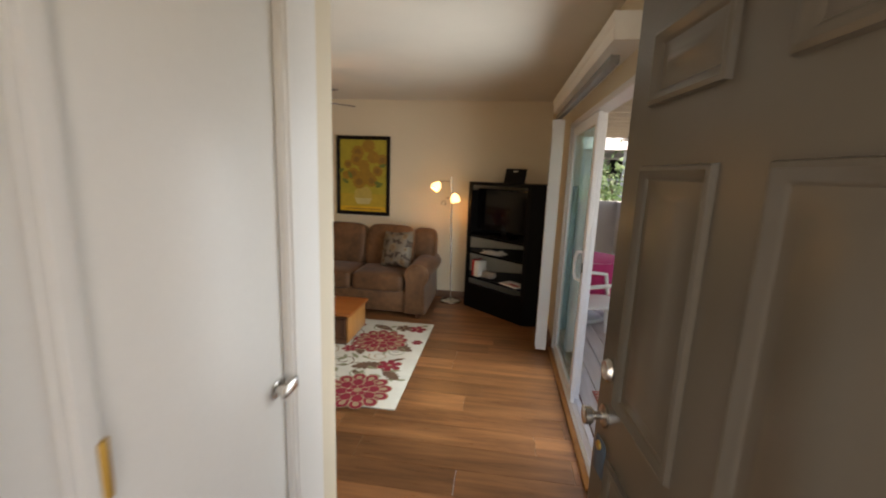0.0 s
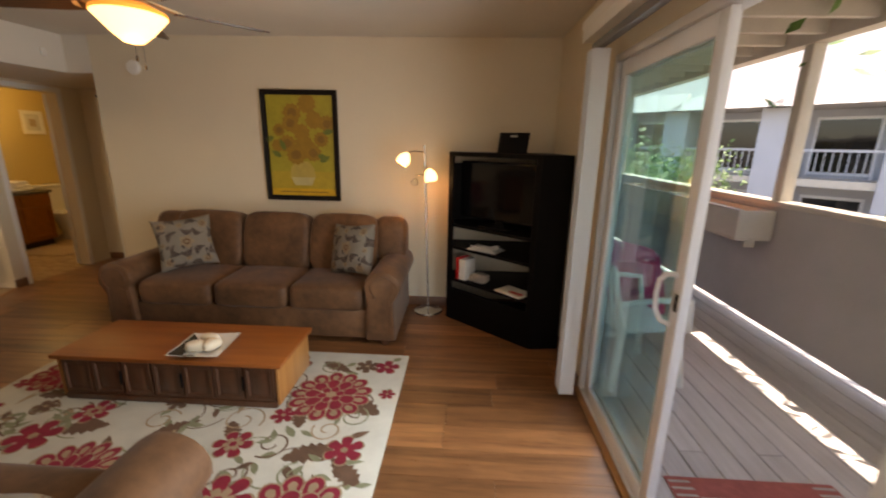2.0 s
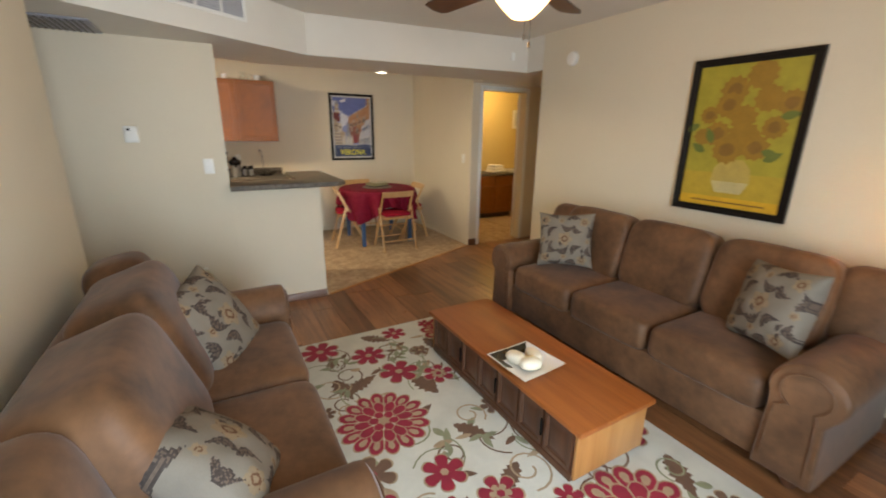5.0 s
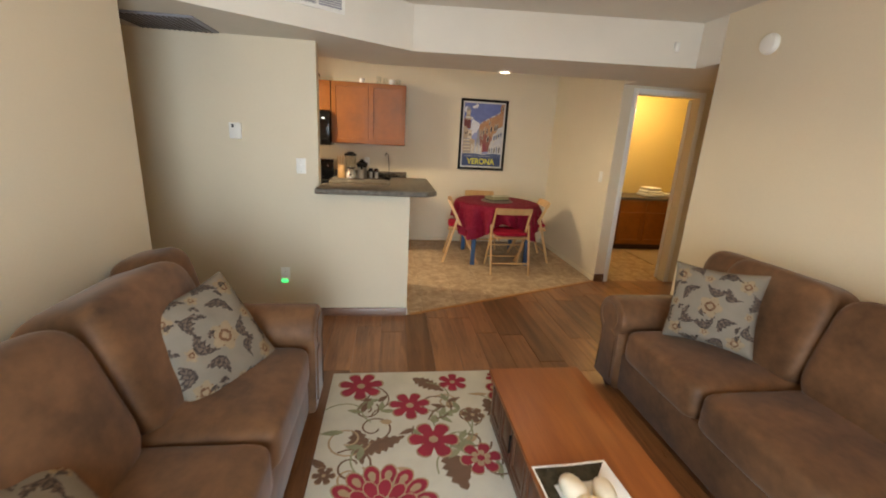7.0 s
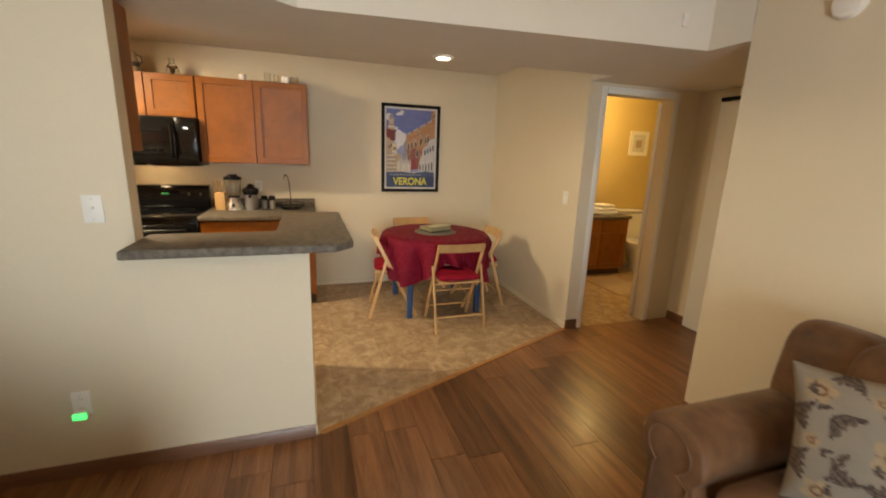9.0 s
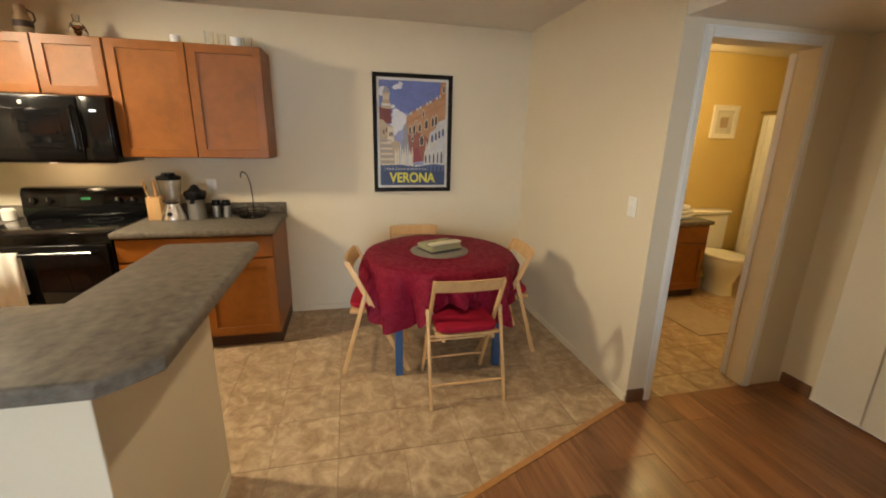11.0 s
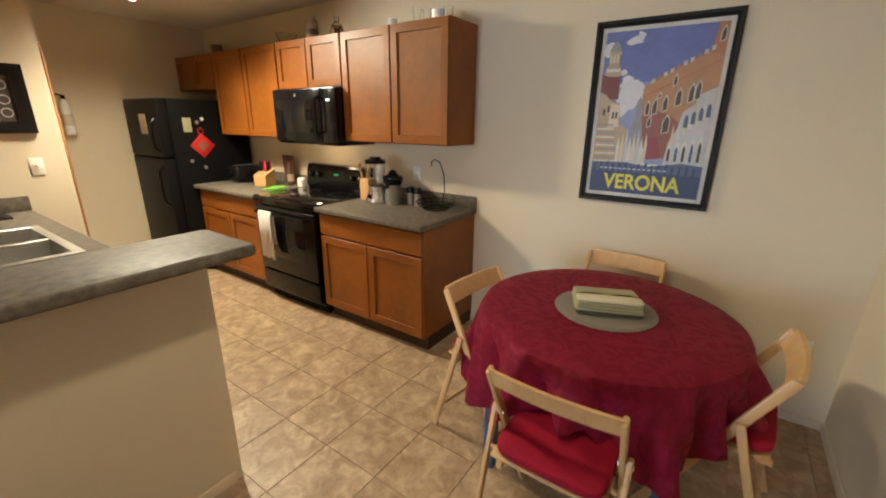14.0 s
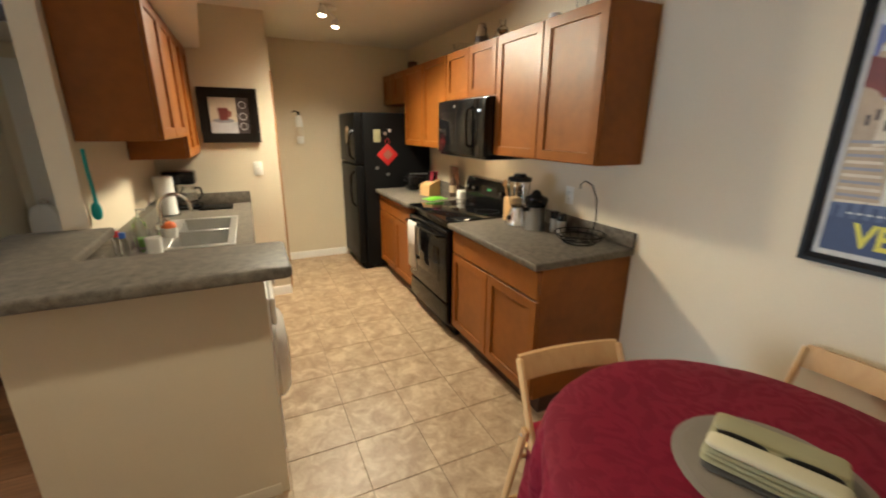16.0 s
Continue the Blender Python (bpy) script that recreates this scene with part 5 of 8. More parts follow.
for u, v, w, h in ((0.44, 0.50, 0.03, 0.07), (0.50, 0.505, 0.035, 0.08), (0.585, 0.525, 0.034, 0.075), (0.685, 0.555, 0.040, 0.085), (0.785, 0.575, 0.035, 0.09), (0.835, 0.59, 0.035, 0.09), (0.61, 0.395, 0.05, 0.09), (0.645, 0.67, 0.025, 0.05), (0.475, 0.43, 0.024, 0.05), (0.535, 0.60, 0.02, 0.02), (0.95, 0.90, 0.03, 0.06)):
    paint("painted_window_rim", arch(u - 0.007, v - 0.006, w + 0.014, h + 0.018, 0.01), "p_cream")
    paint("painted_window", arch(u, v, w, h, 0.01), "p_dark")
# pale carved front to the right
paint("painted_lace", [(0.66, 0.20), (0.68, 0.34), (0.74, 0.43), (0.76, 0.52), (0.84, 0.56), (0.88, 0.62), (1, 0.66), (1, 0.16)], "p_grey2", "pale carved stone front")
for k in range(7):
    u, v = 0.69 + 0.044 * k, 0.36 + 0.03 * k
    paint("painted_pinnacle", [(u, v - 0.03), (u + 0.030, v - 0.03), (u + 0.022, v + 0.05), (u + 0.015, v + 0.09), (u + 0.008, v + 0.05)], "p_white" if k % 2 else "p_cream")
for k in range(5):
    paint("painted_arch", arch(0.675 + 0.062 * k, 0.225, 0.045, 0.11 + 0.01 * k), "p_white")
    paint("painted_arch_shade", arch(0.685 + 0.062 * k, 0.225, 0.026, 0.08 + 0.01 * k), "p_blue" if k % 2 else "p_dark")
for k in range(4):
    paint("painted_arch", arch(0.78 + 0.055 * k, 0.43 + 0.02 * k, 0.035, 0.075), "p_blue")
# tower and houses to the left
paint("painted_tower", [(0.02, 0.70), (0.03, 0.79), (0.05, 0.80), (0.05, 0.88), (0.075, 0.925), (0.10, 0.935), (0.135, 0.92), (0.15, 0.88), (0.15, 0.80), (0.17, 0.79), (0.17, 0.70)], "p_tan", "bell tower")
paint("painted_tower_roof", [(0.045, 0.885), (0.075, 0.93), (0.10, 0.945), (0.14, 0.925), (0.158, 0.885)], "p_grey")
for k in range(3):
    paint("painted_window", arch(0.06 + 0.03 * k, 0.82, 0.016, 0.05), "p_cream")
paint("painted_tower_band", quad(0.035, 0.765, 0.165, 0.785, 0.0), "p_white")
paint("painted_tower_base", [(0, 0.60), (0, 0.755), (0.06, 0.74), (0.17, 0.735), (0.18, 0.60)], "p_brick", "dark red tower base")
paint("painted_terrace", [(0, 0.18), (0, 0.645), (0.06, 0.63), (0.12, 0.585), (0.20, 0.575), (0.22, 0.44), (0.30, 0.42), (0.30, 0.18)], "p_tan", "pale town houses")
paint("painted_house_side", [(0.11, 0.42), (0.12, 0.575), (0.20, 0.565), (0.21, 0.43)], "p_cream")
for u, v in ((0.05, 0.50), (0.14, 0.48), (0.17, 0.48), (0.09, 0.52)):
    paint("painted_window", quad(u, v, u + 0.02, v + 0.04), "p_dark")
for k in range(10):
    paint("painted_stair", quad(0.01, 0.20 + 0.026 * k, 0.22 - 0.006 * k, 0.212 + 0.026 * k), "p_grey" if k % 2 else "p_cream")
paint("painted_monument_base", quad(0.30, 0.20, 0.50, 0.30), "p_grey2")
paint("painted_monument", [(0.33, 0.30), (0.33, 0.42), (0.36, 0.47), (0.36, 0.55), (0.385, 0.62), (0.41, 0.55), (0.42, 0.47), (0.44, 0.40), (0.44, 0.30)], "p_grey", "grey stone monument")
for k in range(8):
    u = 0.22 + 0.036 * k
    paint("painted_gable", [(u, 0.20), (u + 0.028, 0.20), (u + 0.030, 0.30 + 0.02 * (k % 3)), (u + 0.014, 0.37 + 0.025 * (k % 3)), (u, 0.30)], ("p_white", "p_cream", "p_grey2")[k % 3])
for k in range(4):
    paint("painted_block", blob(0.06 + 0.29 * k, 0.15 + 0.02 * (k % 2), 0.045, 0.05, 14, 0.6, k + 9), "p_grey2")
# water and lettering band
paint("poster_base", quad(0, 0, 1, 0.155), "p_navy", "navy lettering band")
paint("poster_water", [(0, 0.14), (1, 0.14), (1, 0.20), (0.82, 0.215), (0.55, 0.185), (0.30, 0.205), (0, 0.20)], "p_blue")
for k in range(16):
    u = 0.02 + 0.06 * k
    paint("painted_post", [(u, 0.13), (u + 0.024, 0.13), (u + 0.028, 0.185 + 0.014 * (k % 3)), (u + 0.006, 0.195)], "p_navy")
for k in range(14):
    u = 0.09 + 0.045 * k
    paint("painted_flag", quad(u, 0.158, u + 0.028, 0.166), "p_grey2")
lettering("poster_letters", "VERONA", 0.116, (PW / 2 - 0.005, -0.0145, 0.082), (90, 0, 0), vp, "p_yellow", "yellow lettering VERONA", 0.003)

# coffee picture on the pantry wall (faces +y)
cp = thing("coffee_picture", (-4.50, 0.551, 1.42), "dark framed picture of a coffee cup", "picture", 180)
picture_frame(cp, 0.44, 0.43, 0.075, 0.03, "frame_black")
part("print", B((0.05, -0.008, 0.05), (0.39, 0, 0.38)), "p_cream", cp)
flat(cp, "painted_table", [(0.075, 0.075), (0.365, 0.075), (0.365, 0.165), (0.075, 0.165)], 0.0090, "p_grey2")
flat(cp, "painted_strip", [(0.275, 0.075), (0.365, 0.075), (0.365, 0.355), (0.275, 0.355)], 0.0093, "p_dark", "dark painted strip with rings")
for k, z in enumerate((0.13, 0.21, 0.30)):
    ring_ = bmesh.new()
    for q in range(20):
        a0, a1 = 6.2832 * q / 20, 6.2832 * (q + 1) / 20
        ring_.faces.new([ring_.verts.new((0.32 + r0 * math.cos(a), -0.0096, z + r0 * math.sin(a))) for r0, a in ((0.030, a0), (0.030, a1), (0.024, a1), (0.024, a0))])
    part("painted_ring", ring_, "p_grey2", cp)
flat(cp, "painted_saucer", blob(0.175, 0.175, 0.085, 0.018), 0.0095, "p_grey")
flat(cp, "painted_cup", [(0.145, 0.178), (0.205, 0.178), (0.215, 0.275), (0.135, 0.275)], 0.0099, "p_brick")
flat(cp, "painted_cup_handle", [(0.212, 0.255), (0.238, 0.250), (0.234, 0.205), (0.208, 0.200)], 0.0097, "p_red")

# small framed print in the bathroom (faces +x)
bp = thing("bath_picture", (-6.899, 7.32, 1.60), "white framed small square print", "picture", 90)
picture_frame(bp, 0.32, 0.34, 0.05, 0.02, "white")
part("mat", B((0.04, -0.006, 0.04), (0.28, 0, 0.30)), "p_white", bp)
flat(bp, "image", [(0.11, 0.11), (0.21, 0.11), (0.21, 0.22), (0.11, 0.22)], 0.0075, "p_tan")


# ---- kitchen ----
def shaker(parent, name, x, y0, y1, z0, z1, rail=0.055):
    """A shaker front in the plane x, standing out along +x."""
    t = 0.020
    bm = ringed(bmesh.new(), y0, z0, y1, z1, ((0, 0.0), (0, t - 0.002), (0.002, t), (rail - 0.001, t), (rail, t - 0.001), (rail + 0.001, t * 0.42), (rail + 0.004, t * 0.40)), lambda u, v, h: (x + h, u, v))
    return part(name, bm, "cab", parent)


def upper_cabinet(at, turn, w, depth, z0, z1, doors, label):
    c = thing("wall_cabinet", at, label, "cabinet", turn, "stained maple wall cabinets")
    part("body", B((0.001, 0.001, z0), (depth - 0.021, w - 0.001, z1), 0.002, 1), "cab", c)
    for i in range(doors):
        shaker(c, "door", depth - 0.02, w * i / doors + 0.005, w * (i + 1) / doors - 0.005, z0 + 0.006, z1 - 0.004)
    return c


def base_cabinet(at, turn, w, doors, label, depth=0.645, top=0.869):
    c = thing("base_cabinet", at, label, "cabinet", turn, "stained maple base cabinets")
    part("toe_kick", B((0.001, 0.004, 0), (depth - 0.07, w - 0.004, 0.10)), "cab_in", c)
    part("body", B((0.001, 0.001, 0.10), (depth - 0.021, w - 0.001, top), 0.002, 1), "cab", c)
    bm = B((depth - 0.02, 0.006, 0.702), (depth, w - 0.006, 0.855), 0.003, 1)
    part("drawer_front", bm, "cab", c)
    for i in range(doors):
        shaker(c, "door", depth - 0.02, w * i / doors + 0.006, w * (i + 1) / doors - 0.006, 0.120, 0.688)
    return c


upper_cabinet((WEST, 2.0, 0), 0, 0.955, 0.335, 1.37, 2.13, 2, "stained maple two-door wall cabinet")
upper_cabinet((WEST, 1.22, 0), 0, 0.775, 0.335, 1.765, 2.13, 2, "short stained maple cabinet above the microwave")
upper_cabinet((WEST, 0.70, 0), 0, 0.515, 0.335, 1.37, 2.13, 1, "stained maple single-door wall cabinet")
upper_cabinet((WEST, 0.20, 0), 0, 0.495, 0.335, 1.37, 2.13, 1, "stained maple single-door wall cabinet")
upper_cabinet((WEST, -0.54, 0), 0, 0.735, 0.335, 1.80, 2.13, 2, "short stained maple cabinet above the fridge")
base_cabinet((WEST, 2.0, 0), 0, 0.98, 2, "stained maple base cabinet with drawer")
base_cabinet((WEST, 0.20, 0), 0, 1.0, 2, "stained maple base cabinet beside the fridge")


def worktop(name, y0, y1, label):
    c = thing(name, (WEST, y0, 0.87), label, "countertop")
    part("slab", B((0.001, 0, 0), (0.685, y1 - y0, 0.04), 0.012, 3), "counter", c)
    part("backsplash", B((0.001, 0.003, 0.0402), (0.02, y1 - y0 - 0.003, 0.13), 0.006, 2), "counter", c)
    return c


worktop("countertop", 1.995, 3.0, "grey laminate countertop with backsplash")
worktop("countertop", 0.18, 1.205, "grey laminate countertop beside the fridge")

rg = thing("range", (WEST + 0.035, 1.212, 0), "black electric range with glass cooktop", "range")
W_ = 0.775
part("body", B((0, 0, 0.08), (0.60, W_, 0.895), 0.004), "black", rg)
part("plinth", B((0.02, 0.01, 0), (0.56, W_ - 0.01, 0.08)), "black_mat", rg)
part("cooktop", B((0.0, -0.003, 0.895), (0.645, W_ + 0.003, 0.918), 0.006), "black_glass", rg, "glossy black glass cooktop")
part("drawer", B((0.60, 0.01, 0.10), (0.64, W_ - 0.01, 0.27), 0.010, 3), "black", rg)
od = part("oven_door", B((0.60, 0.01, 0.285), (0.645, W_ - 0.01, 0.84), 0.010, 3), "black", rg)
part("oven_window", B((0.645, 0.14, 0.42), (0.648, W_ - 0.14, 0.68), 0.002), "black_glass", od)
bm = tube(bmesh.new(), [(0.645, 0.07, 0.79), (0.69, 0.075, 0.795), (0.695, W_ / 2, 0.797), (0.69, W_ - 0.075, 0.795), (0.645, W_ - 0.07, 0.79)], 0.013)
part("oven_handle", bm, "black", od)
bm = bmesh.new()
prism(bm, [(0.0, 0.918), (0.075, 0.918), (0.09, 0.95), (0.075, 1.10), (0.055, 1.135), (0.0, 1.14)], 0.0, W_, Matrix(((1, 0, 0, 0), (0, 0, 1, 0), (0, 1, 0, 0), (0, 0, 0, 1))))
bg = part("backguard", bm, "black", rg)
part("control_panel", box(bmesh.new(), (0.0, 0.27, 0.0), (0.003, 0.52, 0.085), 0.001, 1, pose(0.083, 0, 1.005, 0, -6, 0)), "black_glass", bg)
part("clock", box(bmesh.new(), (0.003, 0.37, 0.045), (0.0045, 0.43, 0.062), 0, 1, pose(0.083, 0, 1.005, 0, -6, 0)), "display", bg, "lit green clock digits")
for y in (0.07, 0.17, 0.61, 0.71):
    k = part("control_knob", lathe(bmesh.new(), [(0, 0), (0.027, 0), (0.024, 0.022), (0, 0.024)], (0.083, y, 1.045), 18, pose(0, 0, 0, 0, 84, 0)), "black", bg)
    part("pointer", B((0.106, y - 0.003, 1.045), (0.1085, y + 0.003, 1.068)), "steel", k)
for y, x, r in ((0.2, 0.2, 0.075), (0.2, 0.47, 0.10), (0.57, 0.2, 0.10), (0.57, 0.47, 0.075)):
    bm = lathe(bmesh.new(), [(r, 0.9183), (r - 0.004, 0.9186), (r - 0.008, 0.9183)], (x, y, 0), 32)
    part("burner_ring", bm, "black_tex", rg)
tw = thing("hand_towel", (WEST + 0.715, 1.36, 0.42), "white towel hung over the oven handle", "towel")
bm = bmesh.new()
cols = []
for i in range(13):
    y = i / 12 * 0.17
    w = 0.006 * math.sin(i * 1.3)
    cols.append([bm.verts.new((0.032 + w, y, 0.0 + 0.006 * math.sin(i))), bm.verts.new((0.034 + w, y, 0.37)), bm.verts.new((0.02, y, 0.397)), bm.verts.new((0.004, y, 0.37)), bm.verts.new((-0.004 + w, y, 0.12))])
for a, b in zip(cols, cols[1:]):
    for k in range(4):
        bm.faces.new([a[k], b[k], b[k + 1], a[k + 1]])
t_ = part("cloth", bm, "towel", tw)
t_.modifiers.new("thickness", "SOLIDIFY").thickness = 0.006

mw = thing("microwave", (WEST + 0.002, 1.222, 1.335), "black over-the-range microwave oven", "microwave")
part("body", B((0, 0, 0), (0.38, 0.772, 0.427), 0.004), "black", mw)
dr = part("door", B((0.38, 0.004, 0.02), (0.405, 0.60, 0.42), 0.006), "black", mw)
part("window", B((0.405, 0.06, 0.09), (0.408, 0.50, 0.34), 0.002), "black_glass", dr)
part("handle", tube(bmesh.new(), [(0.405, 0.575, 0.08), (0.44, 0.578, 0.10), (0.448, 0.58, 0.22), (0.44, 0.578, 0.34), (0.405, 0.575, 0.36)], 0.011), "black", dr)
kp = part("keypad", B((0.38, 0.605, 0.02), (0.404, 0.768, 0.42), 0.006), "black", mw)
part("clock", B((0.404, 0.668, 0.328), (0.4055, 0.708, 0.342)), "clock_digits", kp, "lit clock digits")
part("badge", lathe(bmesh.new(), [(0, 0), (0.012, 0), (0, 0.002)], (0.405, 0.30, 0.375), 12, pose(0, 0, 0, 0, 90, 0)), "steel", dr)
part("vent", B((0.02, 0.05, -0.008), (0.36, 0.72, 0.001)), "steel", mw)

fr = thing("refrigerator", (WEST + 0.03, -0.545, 0), "black top-freezer refrigerator with magnets", "refrigerator")
part("body", B((0, 0.005, 0.02), (0.76, 0.715, 1.70), 0.01), "black_tex", fr)
for nm, z0, z1 in (("fridge_door", 0.08, 1.16), ("freezer_door", 1.175, 1.70)):
    d_ = part(nm, B((0.765, 0.0, z0), (0.855, 0.72, z1), 0.018, 3), "black_tex", fr)
    hz = (0.72, 1.10) if nm == "fridge_door" else (1.22, 1.52)
    bm = tube(bmesh.new(), [(0.855, 0.655, hz[0]), (0.895, 0.66, hz[0] + 0.04), (0.905, 0.66, (hz[0] + hz[1]) / 2), (0.895, 0.66, hz[1] - 0.04), (0.855, 0.655, hz[1])], 0.013)
    part("handle", bm, "black", d_)
part("grille", B((0.70, 0.01, 0.0), (0.80, 0.71, 0.07), 0.004), "black_mat", fr)
FX, FY = WEST + 0.03, -0.545
bm = B((0, 0, 0), (0.075, 0.004, 0.13), 0.001)
single("fridge_note", bm, "olive", "yellow note held on the fridge side", "note", at=(FX + 0.575, FY + 0.7155, 1.40))
bm = B((-0.002, 0, 0), (0.002, 0.14, 0.18), 0.001)
single("fridge_list", bm, "p_tan", "pale list stuck on the freezer door", "note", at=(FX + 0.858, FY + 0.33, 1.38))
hold = thing("pot_holder", (FX + 0.50, FY + 0.722, 1.27), "red quilted pot holder hanging on the fridge side", "pot holder")
m45 = pose(0, 0, 0, 0, 45, 0)
part("pad", box(bmesh.new(), (-0.085, -0.006, -0.085), (0.085, 0.006, 0.085), 0.006, 2, m45), "red", hold)
part("loop", tube(bmesh.new(), [(-0.02, 0, 0.11), (-0.025, 0, 0.15), (0, 0, 0.17), (0.025, 0, 0.15), (0.02, 0, 0.11)], 0.004), "red", hold)
part("print", box(bmesh.new(), (-0.04, 0.006, -0.04), (0.04, 0.0075, 0.04), 0, 1, m45), "p_red", hold)
for x, z, k in ((0.47, 1.52, "paper"), (0.52, 1.49, "steel"), (0.62, 1.13, "steel"), (0.50, 1.06, "steel")):
    single("magnet", lathe(bmesh.new(), [(0, 0), (0.018, 0), (0.016, 0.006), (0, 0.008)], n=14, m=pose(0, 0, 0, -90, 0, 0)), k, "small round magnet on the fridge side", "magnet", group="fridge magnets", at=(FX + x, FY + 0.7155, z))

# sink side: counter along the divider, cabinets above, bar on the half wall
base_cabinet((-4.14, 1.30, 0), 180, 0.74, 2, "stained maple sink base cabinet", 0.60, 0.72)
base_cabinet((-4.14, 2.18, 0), 180, 0.87, 2, "stained maple sink base cabinet", 0.60, 0.72)
dw = thing("washing_machine", (-4.14, 2.797, 0), "white front-loading washing machine under the counter, door closed", "washing machine", 180)
part("body", B((0.02, 0.003, 0.10), (0.690, 0.607, 0.866), 0.012, 3), "porcelain", dw)
part("toe_kick", B((0.02, 0.010, 0), (0.64, 0.60, 0.10)), "black_mat", dw)
part("control_panel", B((0.690, 0.010, 0.735), (0.712, 0.600, 0.862), 0.010, 3), "porcelain", dw)
ring_m = pose(0.690, 0.305, 0.46, 0, 90, 0)
wd_ = part("door", lathe(bmesh.new(), [(0.150, 0.0), (0.225, 0.0), (0.228, 0.014), (0.205, 0.045), (0.175, 0.058), (0.155, 0.050), (0.150, 0.0)], (0, 0, 0), 36, ring_m), "porcelain", dw, "white domed door ring")
part("door_glass", lathe(bmesh.new(), [(0.156, 0.046), (0.120, 0.062), (0.06, 0.070), (0.0, 0.072)], (0, 0, 0), 32, ring_m), "black_glass", wd_, "dark round door glass")
part("dial", lathe(bmesh.new(), [(0, 0), (0.026, 0), (0.022, 0.018), (0, 0.02)], (0, 0, 0), 18, pose(0.712, 0.42, 0.80, 0, 90, 0)), "steel", dw)
bm = bmesh.new()
S0, S1, S2, S3 = -4.67, -4.31, 1.20, 1.98
for a, b in (((-4.80, 0.553), (-4.14, S2)), ((-4.80, S3), (-4.14, 2.797)), ((-4.80, S2), (S0, S3)), ((S1, S2), (-4.14, S3))):
    box(bm, (a[0], a[1], 0.87), (b[0], b[1], 0.91), 0.004, 1)
box(bm, (-4.80, 0.552, 0.91), (-4.14, 0.572, 1.01), 0.005)
box(bm, (-4.20, 0.572, 0.91), (-4.138, 2.797, 1.01), 0.005)
single("sink_countertop", bm, "counter", "grey laminate countertop round the sink", "countertop")
sk = thing("kitchen_sink", (-4.49, 1.59, 0.91), "stainless steel double-bowl sink", "sink")
bm = bmesh.new()
for a, b in (((-0.21, -0.42), (0.22, -0.375)), ((-0.21, 0.375), (0.22, 0.42)), ((-0.21, -0.375), (-0.165, 0.375)), ((0.12, -0.375), (0.22, 0.375)), ((-0.165, -0.02), (0.12, 0.02))):
    box(bm, (a[0], a[1], -0.002), (b[0], b[1], 0.006), 0.003, 1)
part("rim", bm, "steel", sk)
for y0, y1 in ((-0.375, -0.02), (0.02, 0.375)):
    bm = bmesh.new()
    top = [bm.verts.new(p) for p in ((-0.165, y0, 0.0), (0.12, y0, 0.0), (0.12, y1, 0.0), (-0.165, y1, 0.0))]
    bot = [bm.verts.new(p) for p in ((-0.145, y0 + 0.02, -0.17), (0.10, y0 + 0.02, -0.17), (0.10, y1 - 0.02, -0.17), (-0.145, y1 - 0.02, -0.17))]
    for i in range(4):
        bm.faces.new([top[i], top[(i + 1) % 4], bot[(i + 1) % 4], bot[i]])
    bm.faces.new(bot)
    bl = part("bowl", bm, "steel", sk)
    part("drain", lathe(bmesh.new(), [(0, 0.001), (0.04, 0.001), (0.035, 0.004), (0, 0.002)], (-0.02, (y0 + y1) / 2, -0.169), 18), "chrome", bl)
fc = thing("faucet", (-4.30, 1.62, 0.916), "chrome gooseneck kitchen faucet", "faucet")
part("base_plate", B((-0.03, -0.11, 0), (0.03, 0.11, 0.012), 0.006), "chrome", fc)
part("spout", tube(bmesh.new(), [(0, 0, 0.01), (0, 0, 0.14)] + [(-0.08 + 0.08 * math.cos(a * math.pi / 10), 0, 0.16 + 0.08 * math.sin(a * math.pi / 10)) for a in range(0, 10)] + [(-0.165, 0, 0.13)], 0.011, 10), "chrome", fc)
for y in (-0.09, 0.09):
    part("tap", lathe(bmesh.new(), [(0, 0.012), (0.02, 0.012), (0.016, 0.04), (0.026, 0.055), (0.02, 0.075), (0, 0.078)], (0, y, 0), 16), "chrome", fc)

upper_cabinet((-4.137, 2.16, 0), 180, 0.86, 0.335, 1.48, 2.125, 2, "stained maple two-door cabinet over the sink counter")
upper_cabinet((-4.137, 1.295, 0), 180, 0.735, 0.335, 1.34, 2.125, 2, "deep stained maple cabinet over the coffee maker")

bar = [(-3.86, 2.215), (-3.86, 3.05), (-3.945, 3.135), (-4.885, 3.135), (-4.905, 3.128), (-4.912, 3.11), (-4.912, 2.79), (-4.895, 2.77), (-4.25, 2.77), (-4.225, 2.74), (-4.22, 2.215)]
bm = bmesh.new()
bm.faces.new([bm.verts.new((x, y, 1.06)) for x, y in bar])
r = bmesh.ops.extrude_face_region(bm, geom=bm.faces[:])
bmesh.ops.translate(bm, vec=(0, 0, 0.042), verts=[v for v in r["geom"] if isinstance(v, bmesh.types.BMVert)])
bmesh.ops.recalc_face_normals(bm, faces=bm.faces)
bmesh.ops.bevel(bm, geom=[e for e in bm.edges if abs(e.verts[0].co.z - e.verts[1].co.z) < 1e-4], offset=0.011, segments=3, affect="EDGES", profile=0.5)
single("bar_top", bm, "counter", "grey laminate bar top on the half wall", "bar top")


